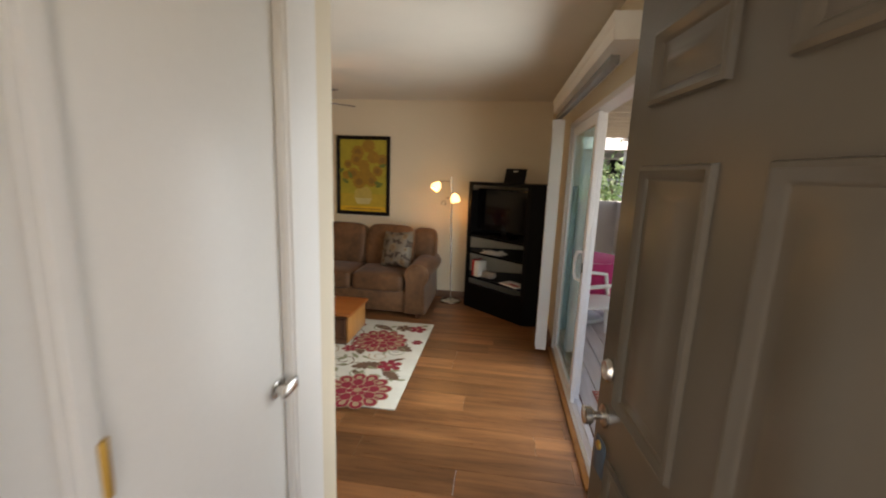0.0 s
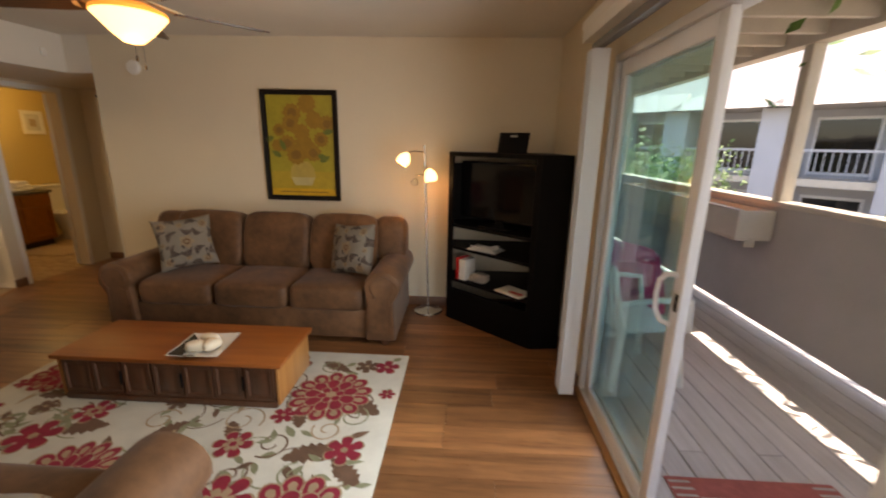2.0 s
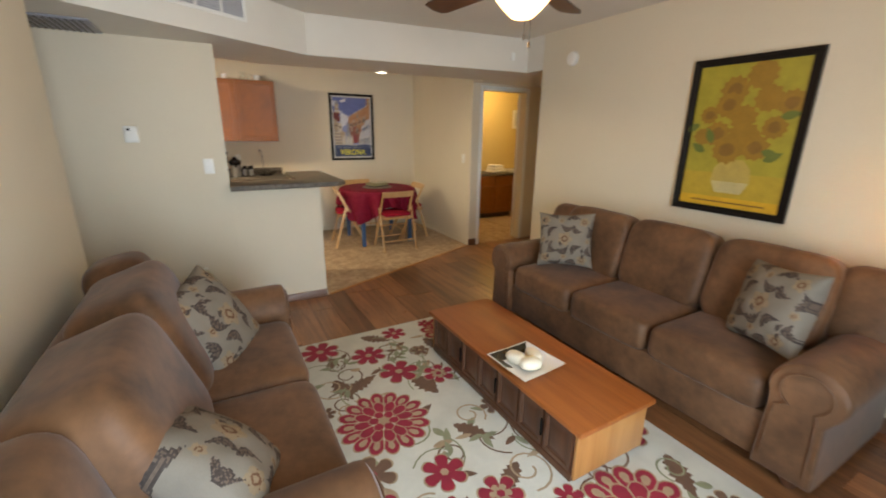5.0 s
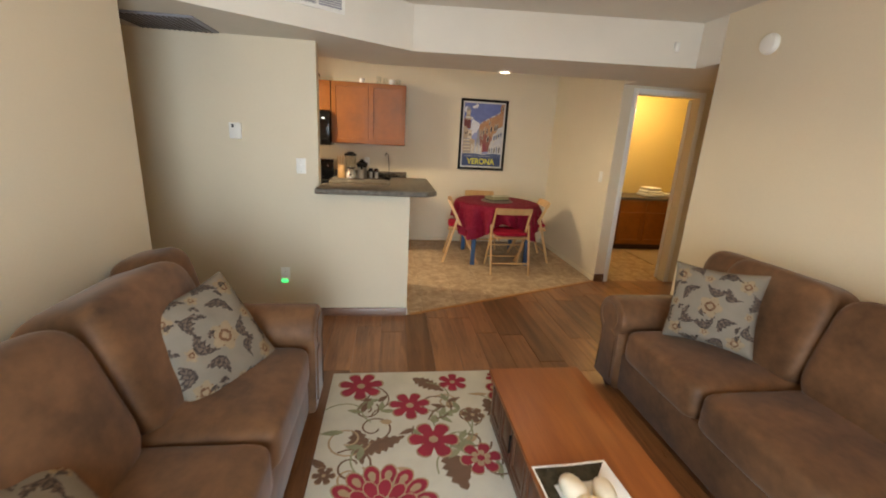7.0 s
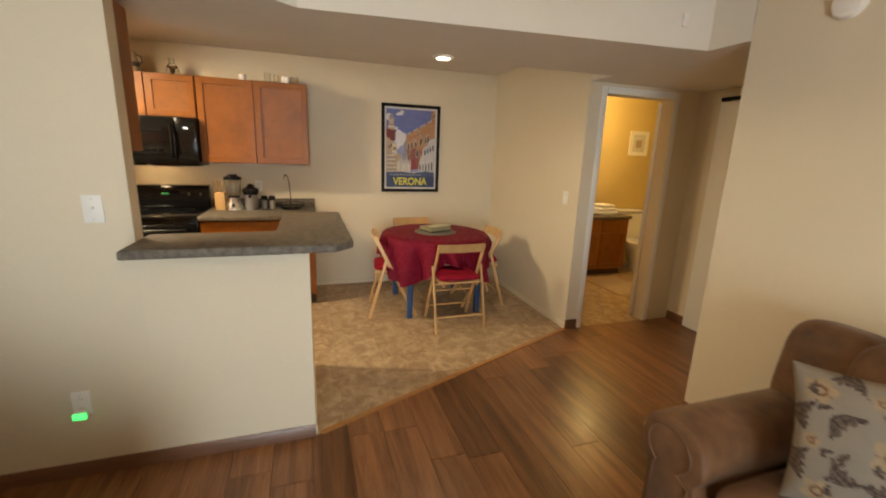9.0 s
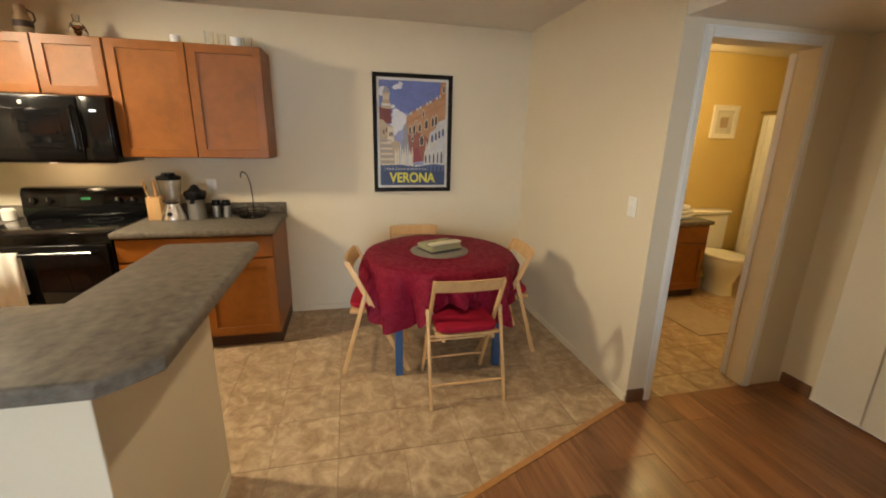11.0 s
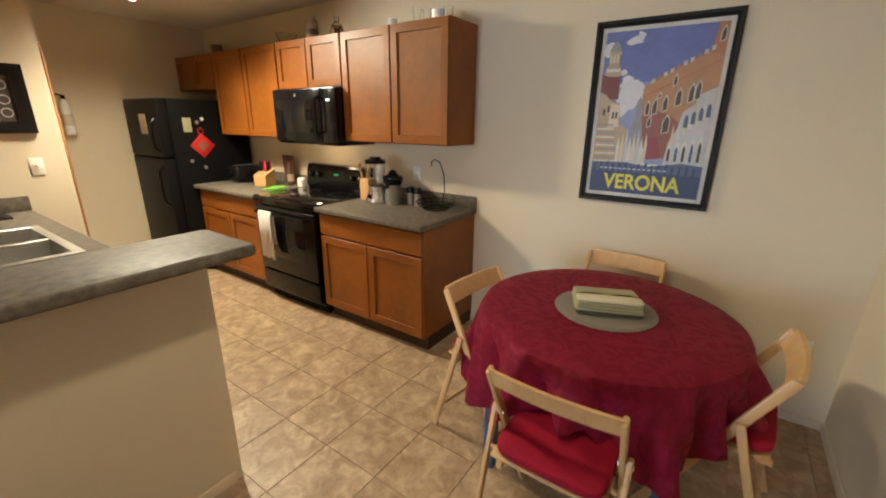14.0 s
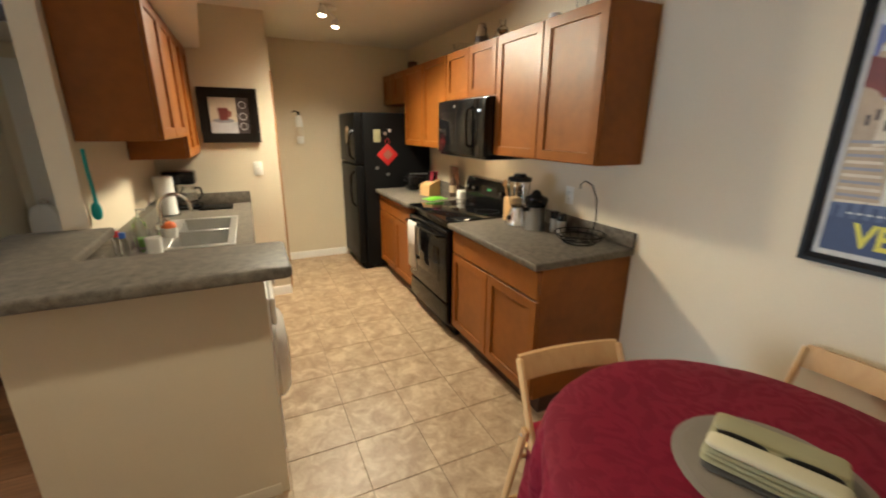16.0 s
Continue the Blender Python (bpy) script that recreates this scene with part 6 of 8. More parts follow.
# ---- dining corner ----
TX, TY, TZ, TR = -5.87, 4.14, 0.75, 0.53
dt = thing("dining_table", (TX, TY, 0), "round dining table with blue painted legs", "table")
part("tabletop", lathe(bmesh.new(), [(0, TZ - 0.03), (TR - 0.02, TZ - 0.03), (TR - 0.01, TZ - 0.015), (TR - 0.02, TZ - 0.002), (0, TZ - 0.002)], n=48), "blue_leg", dt)
for sx in (-1, 1):
    for sy in (-1, 1):
        part("leg", B((sx * 0.35 - 0.025, sy * 0.34 - 0.025, 0), (sx * 0.35 + 0.025, sy * 0.34 + 0.025, TZ - 0.03), 0.006), "blue_leg", dt)
tc = bmesh.new()
N = 144
rings = [[tc.verts.new((0, 0, TZ + 0.003))]]
for r0, z0, fold in ((0.2, 0.003, 0), (0.42, 0.003, 0), (TR - 0.02, 0.003, 0), (TR, -0.006, 0.002), (TR + 0.010, -0.03, 0.008), (TR + 0.012, -0.08, 0.028), (TR + 0.014, -0.15, 0.050), (TR + 0.014, -0.23, 0.070), (TR + 0.010, -0.31, 0.085)):
    ring = []
    for i in range(N):
        a = 2 * math.pi * i / N
        f = math.sin(a * 11 + 1.3 * math.sin(a * 3)) * 0.65 + math.sin(a * 17 + 2) * 0.35
        sq = max(0.0, -z0 - 0.02) * 0.42 * math.cos(4 * a + math.pi)
        rr_ = r0 + fold * f + 0.35 * fold * math.sin(a * 29 + z0 * 20)
        ring.append(tc.verts.new((rr_ * math.cos(a), rr_ * math.sin(a), TZ + z0 - sq * 0.9)))
    rings.append(ring)
for i in range(N):
    tc.faces.new([rings[0][0], rings[1][i], rings[1][(i + 1) % N]])
for p, q in zip(rings[1:], rings[2:]):
    for i in range(N):
        tc.faces.new([p[i], p[(i + 1) % N], q[(i + 1) % N], q[i]])
cl = single("tablecloth", tc, "cloth", "crimson round tablecloth with soft folds", "tablecloth", at=(TX, TY, 0))
pm = thing("placemat", (TX, TY, TZ + 0.004), "round grey woven placemat pair", "placemat")
part("weave", lathe(bmesh.new(), [(0, 0), (0.205, 0), (0.21, 0.004), (0.2, 0.007), (0, 0.006)], n=48), "slate", pm)
part("upper_mat", lathe(bmesh.new(), [(0, 0.0072), (0.185, 0.0072), (0.187, 0.011), (0, 0.011)], (0.01, 0.005, 0), n=48), "slate", pm)
nh = thing("napkin_stack", (TX, TY, TZ + 0.0155), "stack of folded olive napkins on the placemat", "napkins", 22)
nh.scale = (1.12, 1.10, 1.10)
for i, (w, dd, z, tw_, mat) in enumerate(((0.122, 0.092, 0.0, 2, "napkin_dark"), (0.124, 0.088, 0.012, 0, "olive"), (0.122, 0.086, 0.024, -2, "olive"), (0.120, 0.084, 0.036, 1, "olive"))):
    part("napkin", puff(bmesh.new(), (-dd, -w, z), (dd, w, z + 0.013), 0.12, 0.5, 40, 8, pose(0, 0, 0, 0, 0, tw_)), mat, nh)
part("napkin_fold", puff(bmesh.new(), (0.030, -0.120, 0.047), (0.084, 0.120, 0.068), 0.25, 0.7, 36, 10), "cream_cloth", nh, "cream rolled fold")
part("napkin_fold", puff(bmesh.new(), (-0.086, -0.120, 0.030), (0.006, 0.120, 0.052), 0.2, 0.6, 36, 10, pose(0, 0, 0.008, 0, -10, 0)), "olive", nh)
# black strips paint in the shade of the slit between the folds
for y0, y1 in ((-0.108, -0.012), (0.012, 0.108)):
    part("napkin_gap", puff(bmesh.new(), (0.004, y0, 0.050), (0.034, y1, 0.062), 0.9, 0.9, 24, 8), "black_mat", nh, "black strip standing in for the shade between folds")


def folding_chair(at, turn, label):
    c = thing("folding_chair", at, label, "chair", turn, "folding chairs round the table")

    def bar_(p, q, w, t):
        p, q = Vector(p), Vector(q)
        return box(bmesh.new(), (-w / 2, -t / 2, -(q - p).length / 2), (w / 2, t / 2, (q - p).length / 2), 0.006, 2, Matrix.Translation((p + q) / 2) @ (q - p).to_track_quat("Z", "Y").to_matrix().to_4x4())

    for s in (-1, 1):
        part("back_leg", bar_((0.20, s * 0.205, 0.0), (-0.185, s * 0.205, 0.775), 0.018, 0.034), "beech", c)
        part("front_leg", bar_((-0.235, s * 0.226, 0.0), (-0.075, s * 0.226, 0.57), 0.018, 0.030), "beech", c)
        part("pivot", rod(bmesh.new(), (-0.082, s * 0.190, 0.545), (-0.082, s * 0.238, 0.545), 0.006, n=8), "steel", c)
        part("seat_rail", B((-0.19, s * 0.15 - 0.01, 0.405), (0.20, s * 0.15 + 0.01, 0.43), 0.004), "beech", c)
    bm = bmesh.new()
    n = 14
    rows = []
    for i in range(n + 1):
        y = -0.205 + 0.41 * i / n
        bow = -0.018 * (1 - (y / 0.205) ** 2)
        rows.append([bm.verts.new((-0.150 + bow + dx, y, z)) for dx, z in ((0, 0.705), (-0.014, 0.705), (-0.050, 0.782), (-0.036, 0.782))])
    for a, b in zip(rows, rows[1:]):
        for k in range(4):
            bm.faces.new([a[k], a[(k + 1) % 4], b[(k + 1) % 4], b[k]])
    bm.faces.new(rows[0]), bm.faces.new(rows[-1])
    part("backrest", bm, "beech", c)
    for k in range(5):
        x = -0.18 + k * 0.078
        part("seat_slat", B((x, -0.19, 0.431), (x + 0.062, 0.19, 0.446), 0.004), "beech", c)
    part("rung", rod(bmesh.new(), (0.135, -0.2, 0.13), (0.135, 0.2, 0.13), 0.009, n=10), "beech", c)
    part("rung", rod(bmesh.new(), (-0.197, -0.22, 0.135), (-0.197, 0.22, 0.135), 0.009, n=10), "beech", c)
    part("rung", rod(bmesh.new(), (-0.118, -0.22, 0.415), (-0.118, 0.22, 0.415), 0.009, n=10), "beech", c)
    part("rung", rod(bmesh.new(), (0.05, -0.2, 0.30), (0.05, 0.2, 0.30), 0.009, n=10), "beech", c)
    return c


def seat_pad(at, turn):
    return single("seat_pad", puff(bmesh.new(), (-0.19, -0.185, 0.0), (0.20, 0.185, 0.055), 0.3, 0.5, 36, 14), "red_pad", "square red cushion tied on a folding chair", "cushion", group="red seat cushions", at=at, turn=turn)


chair = folding_chair((-5.34, 4.165, 0), 180, "light beech folding chair pulled up to the table")
for x, y, a in ((-5.78, 3.70, 82), (-5.87, 4.60, -94), (-6.45, 4.07, 0)):
    copy_thing(chair, pose(x, y, 0, 0, 0, a))
pad = seat_pad((-5.34, 4.165, 0.446), 180)
for x, y, a in ((-5.78, 3.70, 82), (-5.87, 4.60, -94), (-6.45, 4.07, 0)):
    copy_thing(pad, pose(x, y, 0.446, 0, 0, a))

# ---- wall plates, vents and ceiling lights ----
def wall_plate(name, at, turn, label, toggles=1, outlet=False):
    """A plate that faces local -y."""
    w = 0.072 if toggles == 1 else 0.115
    p = thing(name, at, label, "outlet" if outlet else "light switch", turn)
    part("plate", B((-w / 2, -0.006, -0.058), (w / 2, 0, 0.058), 0.003), "plate", p)
    for i in range(toggles):
        x = (i - (toggles - 1) / 2) * 0.046
        if outlet:
            for z in (-0.022, 0.022):
                s = part("socket", B((x - 0.016, -0.0085, z - 0.014), (x + 0.016, -0.005, z + 0.014), 0.004), "plate", p)
                for dx in (-0.006, 0.006):
                    part("slot", B((x + dx - 0.001, -0.0092, z - 0.004), (x + dx + 0.001, -0.0084, z + 0.005)), "black_mat", s)
        else:
            part("toggle", box(bmesh.new(), (-0.005, -0.016, -0.004), (0.005, 0, 0.010), 0.002, 1, pose(x, -0.004, 0, -20, 0, 0)), "plate", p)
    for z in (-0.042, 0.042):
        part("screw", lathe(bmesh.new(), [(0, 0.001), (0.003, 0.001), (0, 0.002)], (0, -0.006, z), 8, pose(0, 0, 0, 90, 0, 0)), "steel", p)
    return p


wall_plate("light_switch", (-5.13, 5.119, 1.18), 0, "white light switch on the dining wall")
wall_plate("light_switch", (-4.039, 2.09, 1.245), 90, "white light switch beside the bar")
wall_plate("light_switch", (0.549, 1.79, 1.128), -90, "white double light switch by the entrance", 2)
wall_plate("light_switch", (-4.89, 0.551, 1.20), 180, "white light switch on the pantry wall")
wall_plate("wall_outlet", (WEST + 0.001, 4.95, 0.42), 90, "white wall outlet low in the dining corner", 1, True)
wall_plate("wall_outlet", (WEST + 0.001, 2.44, 1.13), 90, "white wall outlet above the countertop", 1, True)
wall_plate("wall_outlet", (-4.039, 1.935, 0.37), 90, "white wall outlet under the switch", 1, True)
nl = thing("night_light", (-4.031, 1.935, 0.335), "plug-in night light glowing green", "night light", 90)
part("body", B((-0.022, -0.03, -0.03), (0.022, 0.0, 0.012), 0.006), "plate", nl)
part("lens", B((-0.027, -0.036, -0.028), (0.027, -0.022, 0.004), 0.005), "nightlight", nl, "glowing green lens")
th = thing("thermostat", (-4.039, 1.635, 1.48), "small white thermostat on the divider wall", "thermostat", 90)
part("body", B((-0.042, -0.025, -0.055), (0.042, 0, 0.06), 0.006), "plate", th)
part("dial", B((-0.02, -0.028, 0.025), (-0.005, -0.024, 0.045)), "black_mat", th)
sm = thing("smoke_detector", (-3.26, NORTH, 2.18), "white round smoke detector on the wall", "smoke detector")
part("body", lathe(bmesh.new(), [(0, 0.038), (0.035, 0.038), (0.055, 0.030), (0.062, 0.012), (0.062, 0), (0, 0)], n=28, m=pose(0, 0, 0, 90, 0, 0)), "plate", sm)
sn = single("door_sensor", B((-0.02, -0.018, -0.035), (0.02, 0.0, 0.035), 0.006), "plate", "small white sensor on the soffit face", "sensor", at=(-3.922, 4.92, 2.27), turn=84)
ps = thing("purple_notice", (0.5485, 1.78, 1.643), "purple paper notice stuck on the entrance wall", "notice", -90)
part("card", B((-0.075, -0.002, -0.028), (0.075, 0, 0.028)), "purple", ps)
for k in range(3):
    part("print_line", B((-0.055, -0.0026, 0.012 - 0.013 * k), (0.045 - 0.02 * (k % 2), -0.0021, 0.015 - 0.013 * k)), "p_dark", ps)
single("wall_hook", lathe(bmesh.new(), [(0, 0), (0.012, 0), (0.008, 0.01), (0, 0.012)], n=12, m=pose(0, 0, 0, 0, -90, 0)), "plate", "small white wall hook near the sliding door", "hook", at=(0.549, 1.90, 1.86))
dd_ = (Vector((-3.16, 1.43)) - Vector((-4.12, 2.92))).normalized()
vc = Vector((-4.12, 2.92)) + dd_ * 0.84
av = thing("air_vent", (vc.x, vc.y, 2.342), "white supply air vent in the soffit face", "vent", math.degrees(math.atan2(dd_.y, dd_.x)) + 180)
bm = bmesh.new()
for p, q in (((-0.28, -0.085), (0.28, -0.065)), ((-0.28, 0.065), (0.28, 0.085)), ((-0.28, -0.065), (-0.26, 0.065)), ((0.26, -0.065), (0.28, 0.065)), ((-0.095, -0.065), (-0.08, 0.065)), ((0.085, -0.065), (0.10, 0.065))):
    box(bm, (p[0], -0.012, p[1]), (q[0], -0.001, q[1]), 0.002, 1)
part("frame", bm, "plate", av)
part("backing", B((-0.26, -0.003, -0.065), (0.26, -0.001, 0.065)), "p_grey", av)
for k in range(9):
    part("slat", box(bmesh.new(), (-0.26, -0.006, -0.005), (0.26, 0.003, -0.003), 0, 1, pose(0, -0.005, -0.056 + 0.014 * k, 35, 0, 0)), "plate", av)
rg_ = thing("return_grille", (-3.80, 1.34, DROP), "grey return air grille in the soffit underside", "vent")
part("frame", B((-0.2, -0.25, -0.012), (0.2, 0.25, -0.001), 0.003), "p_grey", rg_)
for k in range(14):
    part("slat", B((-0.18, -0.225 + 0.033 * k, -0.018), (0.18, -0.215 + 0.033 * k, -0.0115)), "p_dark", rg_)
tl = thing("track_light", (-5.52, 0.885, CEIL), "ceiling light with two lit swivel spot heads", "spot light")
part("canopy", lathe(bmesh.new(), [(0, 0), (0.06, 0), (0.06, -0.015), (0.02, -0.025), (0, -0.025)], n=24), "plate", tl)
part("bar", rod(bmesh.new(), (0.09, 0.19, -0.035), (-0.09, -0.19, -0.035), 0.010, n=10), "plate", tl)
for x, y in ((0.08, 0.165), (-0.08, -0.165)):
    h = part("spot_head", lathe(bmesh.new(), [(0, 0.045), (0.02, 0.045), (0.030, 0.0), (0.034, -0.025), (0.029, -0.023), (0.017, 0.0), (0, 0.005)], (x, y, -0.085), 18, pose(0, 0, 0, 14, -10, 0)), "plate", tl)
    part("bulb", lathe(bmesh.new(), [(0, 0.005), (0.015, 0.0), (0.024, -0.018), (0.0, -0.022)], (x, y, -0.085), 14, pose(0, 0, 0, 14, -10, 0)), "bulb", h, "lit spot bulb")
dl = thing("recessed_downlight", (-4.71, 3.80, DROP), "small round lit downlight recessed in the soffit", "ceiling light")
part("trim_ring", lathe(bmesh.new(), [(0.046, -0.001), (0.068, -0.001), (0.066, -0.008), (0.053, -0.0135), (0.047, -0.0125), (0.046, -0.001)], n=28), "plate", dl)
part("lens", lathe(bmesh.new(), [(0.0455, -0.0015), (0.030, -0.0020), (0, -0.0022)], n=24), "bulb", dl, "lit glass lens")

# ---- things on the kitchen counters ----
CT = 0.911
bl = thing("blender", (-6.46, 2.235, CT), "chrome blender with glass jar and black lid", "blender")
part("base", lathe(bmesh.new(), [(0, 0), (0.085, 0), (0.085, 0.02), (0.07, 0.06), (0.05, 0.11), (0.05, 0.125), (0, 0.125)], n=24), "chrome", bl)
part("jar", lathe(bmesh.new(), [(0.045, 0.127), (0.06, 0.14), (0.075, 0.30), (0.072, 0.30), (0.057, 0.145), (0.0, 0.135)], n=24), "clear", bl, "clear glass jar")
part("lid", lathe(bmesh.new(), [(0, 0.30), (0.080, 0.30), (0.080, 0.325), (0.045, 0.335), (0.04, 0.35), (0, 0.35)], n=24), "black", bl, "black plastic lid")
part("dial", lathe(bmesh.new(), [(0, 0), (0.018, 0), (0.015, 0.012), (0, 0.013)], (0.072, 0, 0.055), 14, pose(0, 0, 0, 0, 80, 0)), "black", bl)
jc = thing("citrus_juicer", (-6.49, 2.385, CT), "brushed steel citrus juicer with black top", "juicer")
part("body", lathe(bmesh.new(), [(0, 0), (0.062, 0), (0.064, 0.01), (0.058, 0.14), (0.062, 0.15), (0, 0.15)], n=24), "steel", jc)
part("bowl", lathe(bmesh.new(), [(0, 0.15), (0.064, 0.15), (0.078, 0.19), (0.074, 0.21), (0.04, 0.225), (0.02, 0.255), (0, 0.262)], n=24), "black", jc)
part("spout", B((0.055, -0.014, 0.125), (0.10, 0.014, 0.15), 0.006), "black", jc)
for x, y in ((-6.56, 2.50), (-6.55, 2.575)):
    g = thing("spice_grinder", (x, y, CT), "steel and black spice grinder", "grinder", 0, "spice grinders")
    part("jar", lathe(bmesh.new(), [(0, 0), (0.028, 0), (0.028, 0.09), (0, 0.09)], n=18), "steel", g)
    part("cap", lathe(bmesh.new(), [(0, 0.09), (0.031, 0.09), (0.031, 0.125), (0.024, 0.135), (0, 0.135)], n=18), "black", g)
uh = thing("utensil_holder", (-6.50, 2.11, CT), "wooden utensil holder with wooden spoons", "utensil holder")
part("block", B((-0.05, -0.045, 0), (0.05, 0.045, 0.17), 0.006), "beech", uh)
for k, (x, y) in enumerate(((-0.02, -0.01), (0.015, 0.012), (0.02, -0.02))):
    bm = rod(bmesh.new(), (x, y, 0.1), (x * 2.2, y * 2, 0.25), 0.006, n=8)
    puff(bm, (x * 2.3 - 0.016, y * 2 - 0.008, 0.235), (x * 2.3 + 0.016, y * 2 + 0.008, 0.295), 0.9, 0.9, 12, 8)
    part("spoon", bm, "beech", uh)
hr = thing("banana_hanger", (-6.53, 2.76, CT), "black wire fruit bowl with hanging hook", "fruit stand")
bowl_ = part("wire_rim", tube(bmesh.new(), [(0.145 * math.cos(k * math.pi / 14), 0.145 * math.sin(k * math.pi / 14), 0.055) for k in range(29)], 0.003, 6), "black_mat", hr)
for r_, z in ((0.09, 0.004), (0.125, 0.03)):
    part("wire_ring", tube(bmesh.new(), [(r_ * math.cos(k * math.pi / 14), r_ * math.sin(k * math.pi / 14), z) for k in range(29)], 0.003, 6), "black_mat", bowl_)
for k in range(14):
    a = 2 * math.pi * k / 14
    part("wire", tube(bmesh.new(), [(r_ * math.cos(a), r_ * math.sin(a), z) for r_, z in ((0.02, 0.003), (0.09, 0.006), (0.125, 0.032), (0.145, 0.057))], 0.0025, 5), "black_mat", bowl_)
part("hook", tube(bmesh.new(), [(-0.10, -0.01, 0.02), (-0.125, -0.01, 0.12), (-0.12, -0.015, 0.24), (-0.09, -0.03, 0.325), (-0.05, -0.05, 0.35), (-0.025, -0.06, 0.33), (-0.03, -0.06, 0.305)], 0.004, 8), "black_mat", hr)
ts = thing("toaster", (-6.45, 0.42, CT), "glossy black two-slice toaster", "toaster")
part("body", B((-0.14, -0.10, 0.01), (0.14, 0.10, 0.17), 0.035, 4), "black", ts)
part("slot", B((-0.10, -0.03, 0.1695), (0.10, -0.01, 0.1715)), "steel", ts)
part("slot", B((-0.10, 0.015, 0.1695), (0.10, 0.035, 0.1715)), "steel", ts)
part("lever", B((0.139, -0.015, 0.10), (0.165, 0.015, 0.115), 0.004), "black_mat", ts)
kb = thing("knife_block", (-6.42, 0.80, CT), "light wood knife block with red-handled knives", "knife block", 20)
bm = bmesh.new()
prism(bm, [(-0.075, 0), (0.075, 0), (0.075, 0.105), (-0.075, 0.155)], -0.065, 0.065, pose(0, 0, 0, 90, 0, 0))
part("block", bm, "beech", kb)
for k in range(6):
    x, y = -0.055 + 0.03 * (k % 3), -0.03 + 0.055 * (k // 3)
    part("knife_handle", box(bmesh.new(), (-0.008, -0.012, 0), (0.008, 0.012, 0.095), 0.004, 2, pose(x, y, 0.135, 8, -18, 0)), "rug_red" if k % 2 else "black_mat", kb)
bt = thing("bottle", (-6.58, 0.98, CT), "dark glass bottle of oil", "bottle")
part("glass", lathe(bmesh.new(), [(0, 0), (0.03, 0), (0.032, 0.01), (0.032, 0.14), (0.012, 0.18), (0.011, 0.22), (0, 0.22)], n=18), "fan_blade", bt)
part("label", lathe(bmesh.new(), [(0.0325, 0.04), (0.033, 0.04), (0.033, 0.11), (0.0325, 0.11)], n=18), "p_tan", bt)
bt2 = thing("tall_board", (-6.66, 0.88, CT), "wooden board leaning on the backsplash", "cutting board")
part("board", box(bmesh.new(), (-0.006, -0.09, 0), (0.006, 0.09, 0.28), 0.006, 2, pose(0, 0, 0, 0, 4, 0)), "table_front", bt2)
cu_ = thing("canister", (-6.60, 1.12, CT), "small white ceramic canister", "canister")
part("body", lathe(bmesh.new(), [(0, 0), (0.04, 0), (0.042, 0.07), (0.03, 0.085), (0, 0.085)], n=20), "porcelain", cu_)
gs = thing("green_trivet", (-6.36, 1.05, CT), "lime green silicone cutting mats", "cutting mat", 15)
part("mat", B((-0.10, -0.07, 0), (0.10, 0.07, 0.008), 0.004), "green", gs)
part("upper_mat", box(bmesh.new(), (-0.08, -0.05, 0.0082), (0.10, 0.05, 0.016), 0.004, 2, pose(0, 0, 0, 0, 0, 20)), "green", gs)

# on top of the wall cabinets
TOPZ = 2.131


def ornament(name, at, profile, material, label, category):
    return single(name, lathe(bmesh.new(), profile, n=22), material, label, category, at=(*at, TOPZ))


ow = thing("owl_jug", (-6.55, 1.50, TOPZ), "brown and cream patterned ceramic jug", "jug")
part("body", lathe(bmesh.new(), [(0, 0), (0.035, 0), (0.05, 0.04), (0.048, 0.10), (0.032, 0.13), (0.036, 0.17), (0.025, 0.185), (0, 0.185)], n=22), "p_tan", ow)
part("band", lathe(bmesh.new(), [(0.0515, 0.05), (0.0525, 0.06), (0.0520, 0.085), (0.0505, 0.09)], n=22), "p_dark", ow)
part("handle", tube(bmesh.new(), [(0, 0.033, 0.155), (0, 0.065, 0.14), (0, 0.07, 0.10), (0, 0.048, 0.075)], 0.006), "p_dark", ow)
ornament("glass_vase", (-6.55, 1.80), [(0, 0), (0.035, 0), (0.055, 0.04), (0.04, 0.09), (0.018, 0.11), (0.022, 0.15), (0.018, 0.15), (0.014, 0.11), (0.03, 0.08), (0, 0.01)], "clear", "clear glass vase on the wall cabinets", "vase")
ornament("clay_pot", (-6.55, 0.02), [(0, 0), (0.04, 0), (0.055, 0.06), (0.05, 0.10), (0.045, 0.10), (0, 0.02)], "table_front", "small dark clay pot on the wall cabinets", "pot")
ornament("glass_plate", (-6.60, 1.10), [(0, 0), (0.05, 0), (0.09, 0.10), (0.085, 0.10), (0.045, 0.008), (0, 0.006)], "clear", "clear glass bowl on the wall cabinets", "bowl")
for k, (y, r_, h) in enumerate(((2.38, 0.035, 0.06), (2.60, 0.03, 0.10), (2.68, 0.028, 0.09), (2.77, 0.045, 0.07), (2.85, 0.03, 0.08))):
    single("glass_cup", lathe(bmesh.new(), [(0, 0), (r_ * 0.8, 0), (r_, h), (r_ * 0.92, h), (r_ * 0.7, 0.008), (0, 0.008)], n=18), "porcelain" if k in (0, 3) else "clear", "white cup on the wall cabinets" if k in (0, 3) else "clear glass on the wall cabinets", "cup", group="cups on the cabinets", at=(-6.53, y, TOPZ))

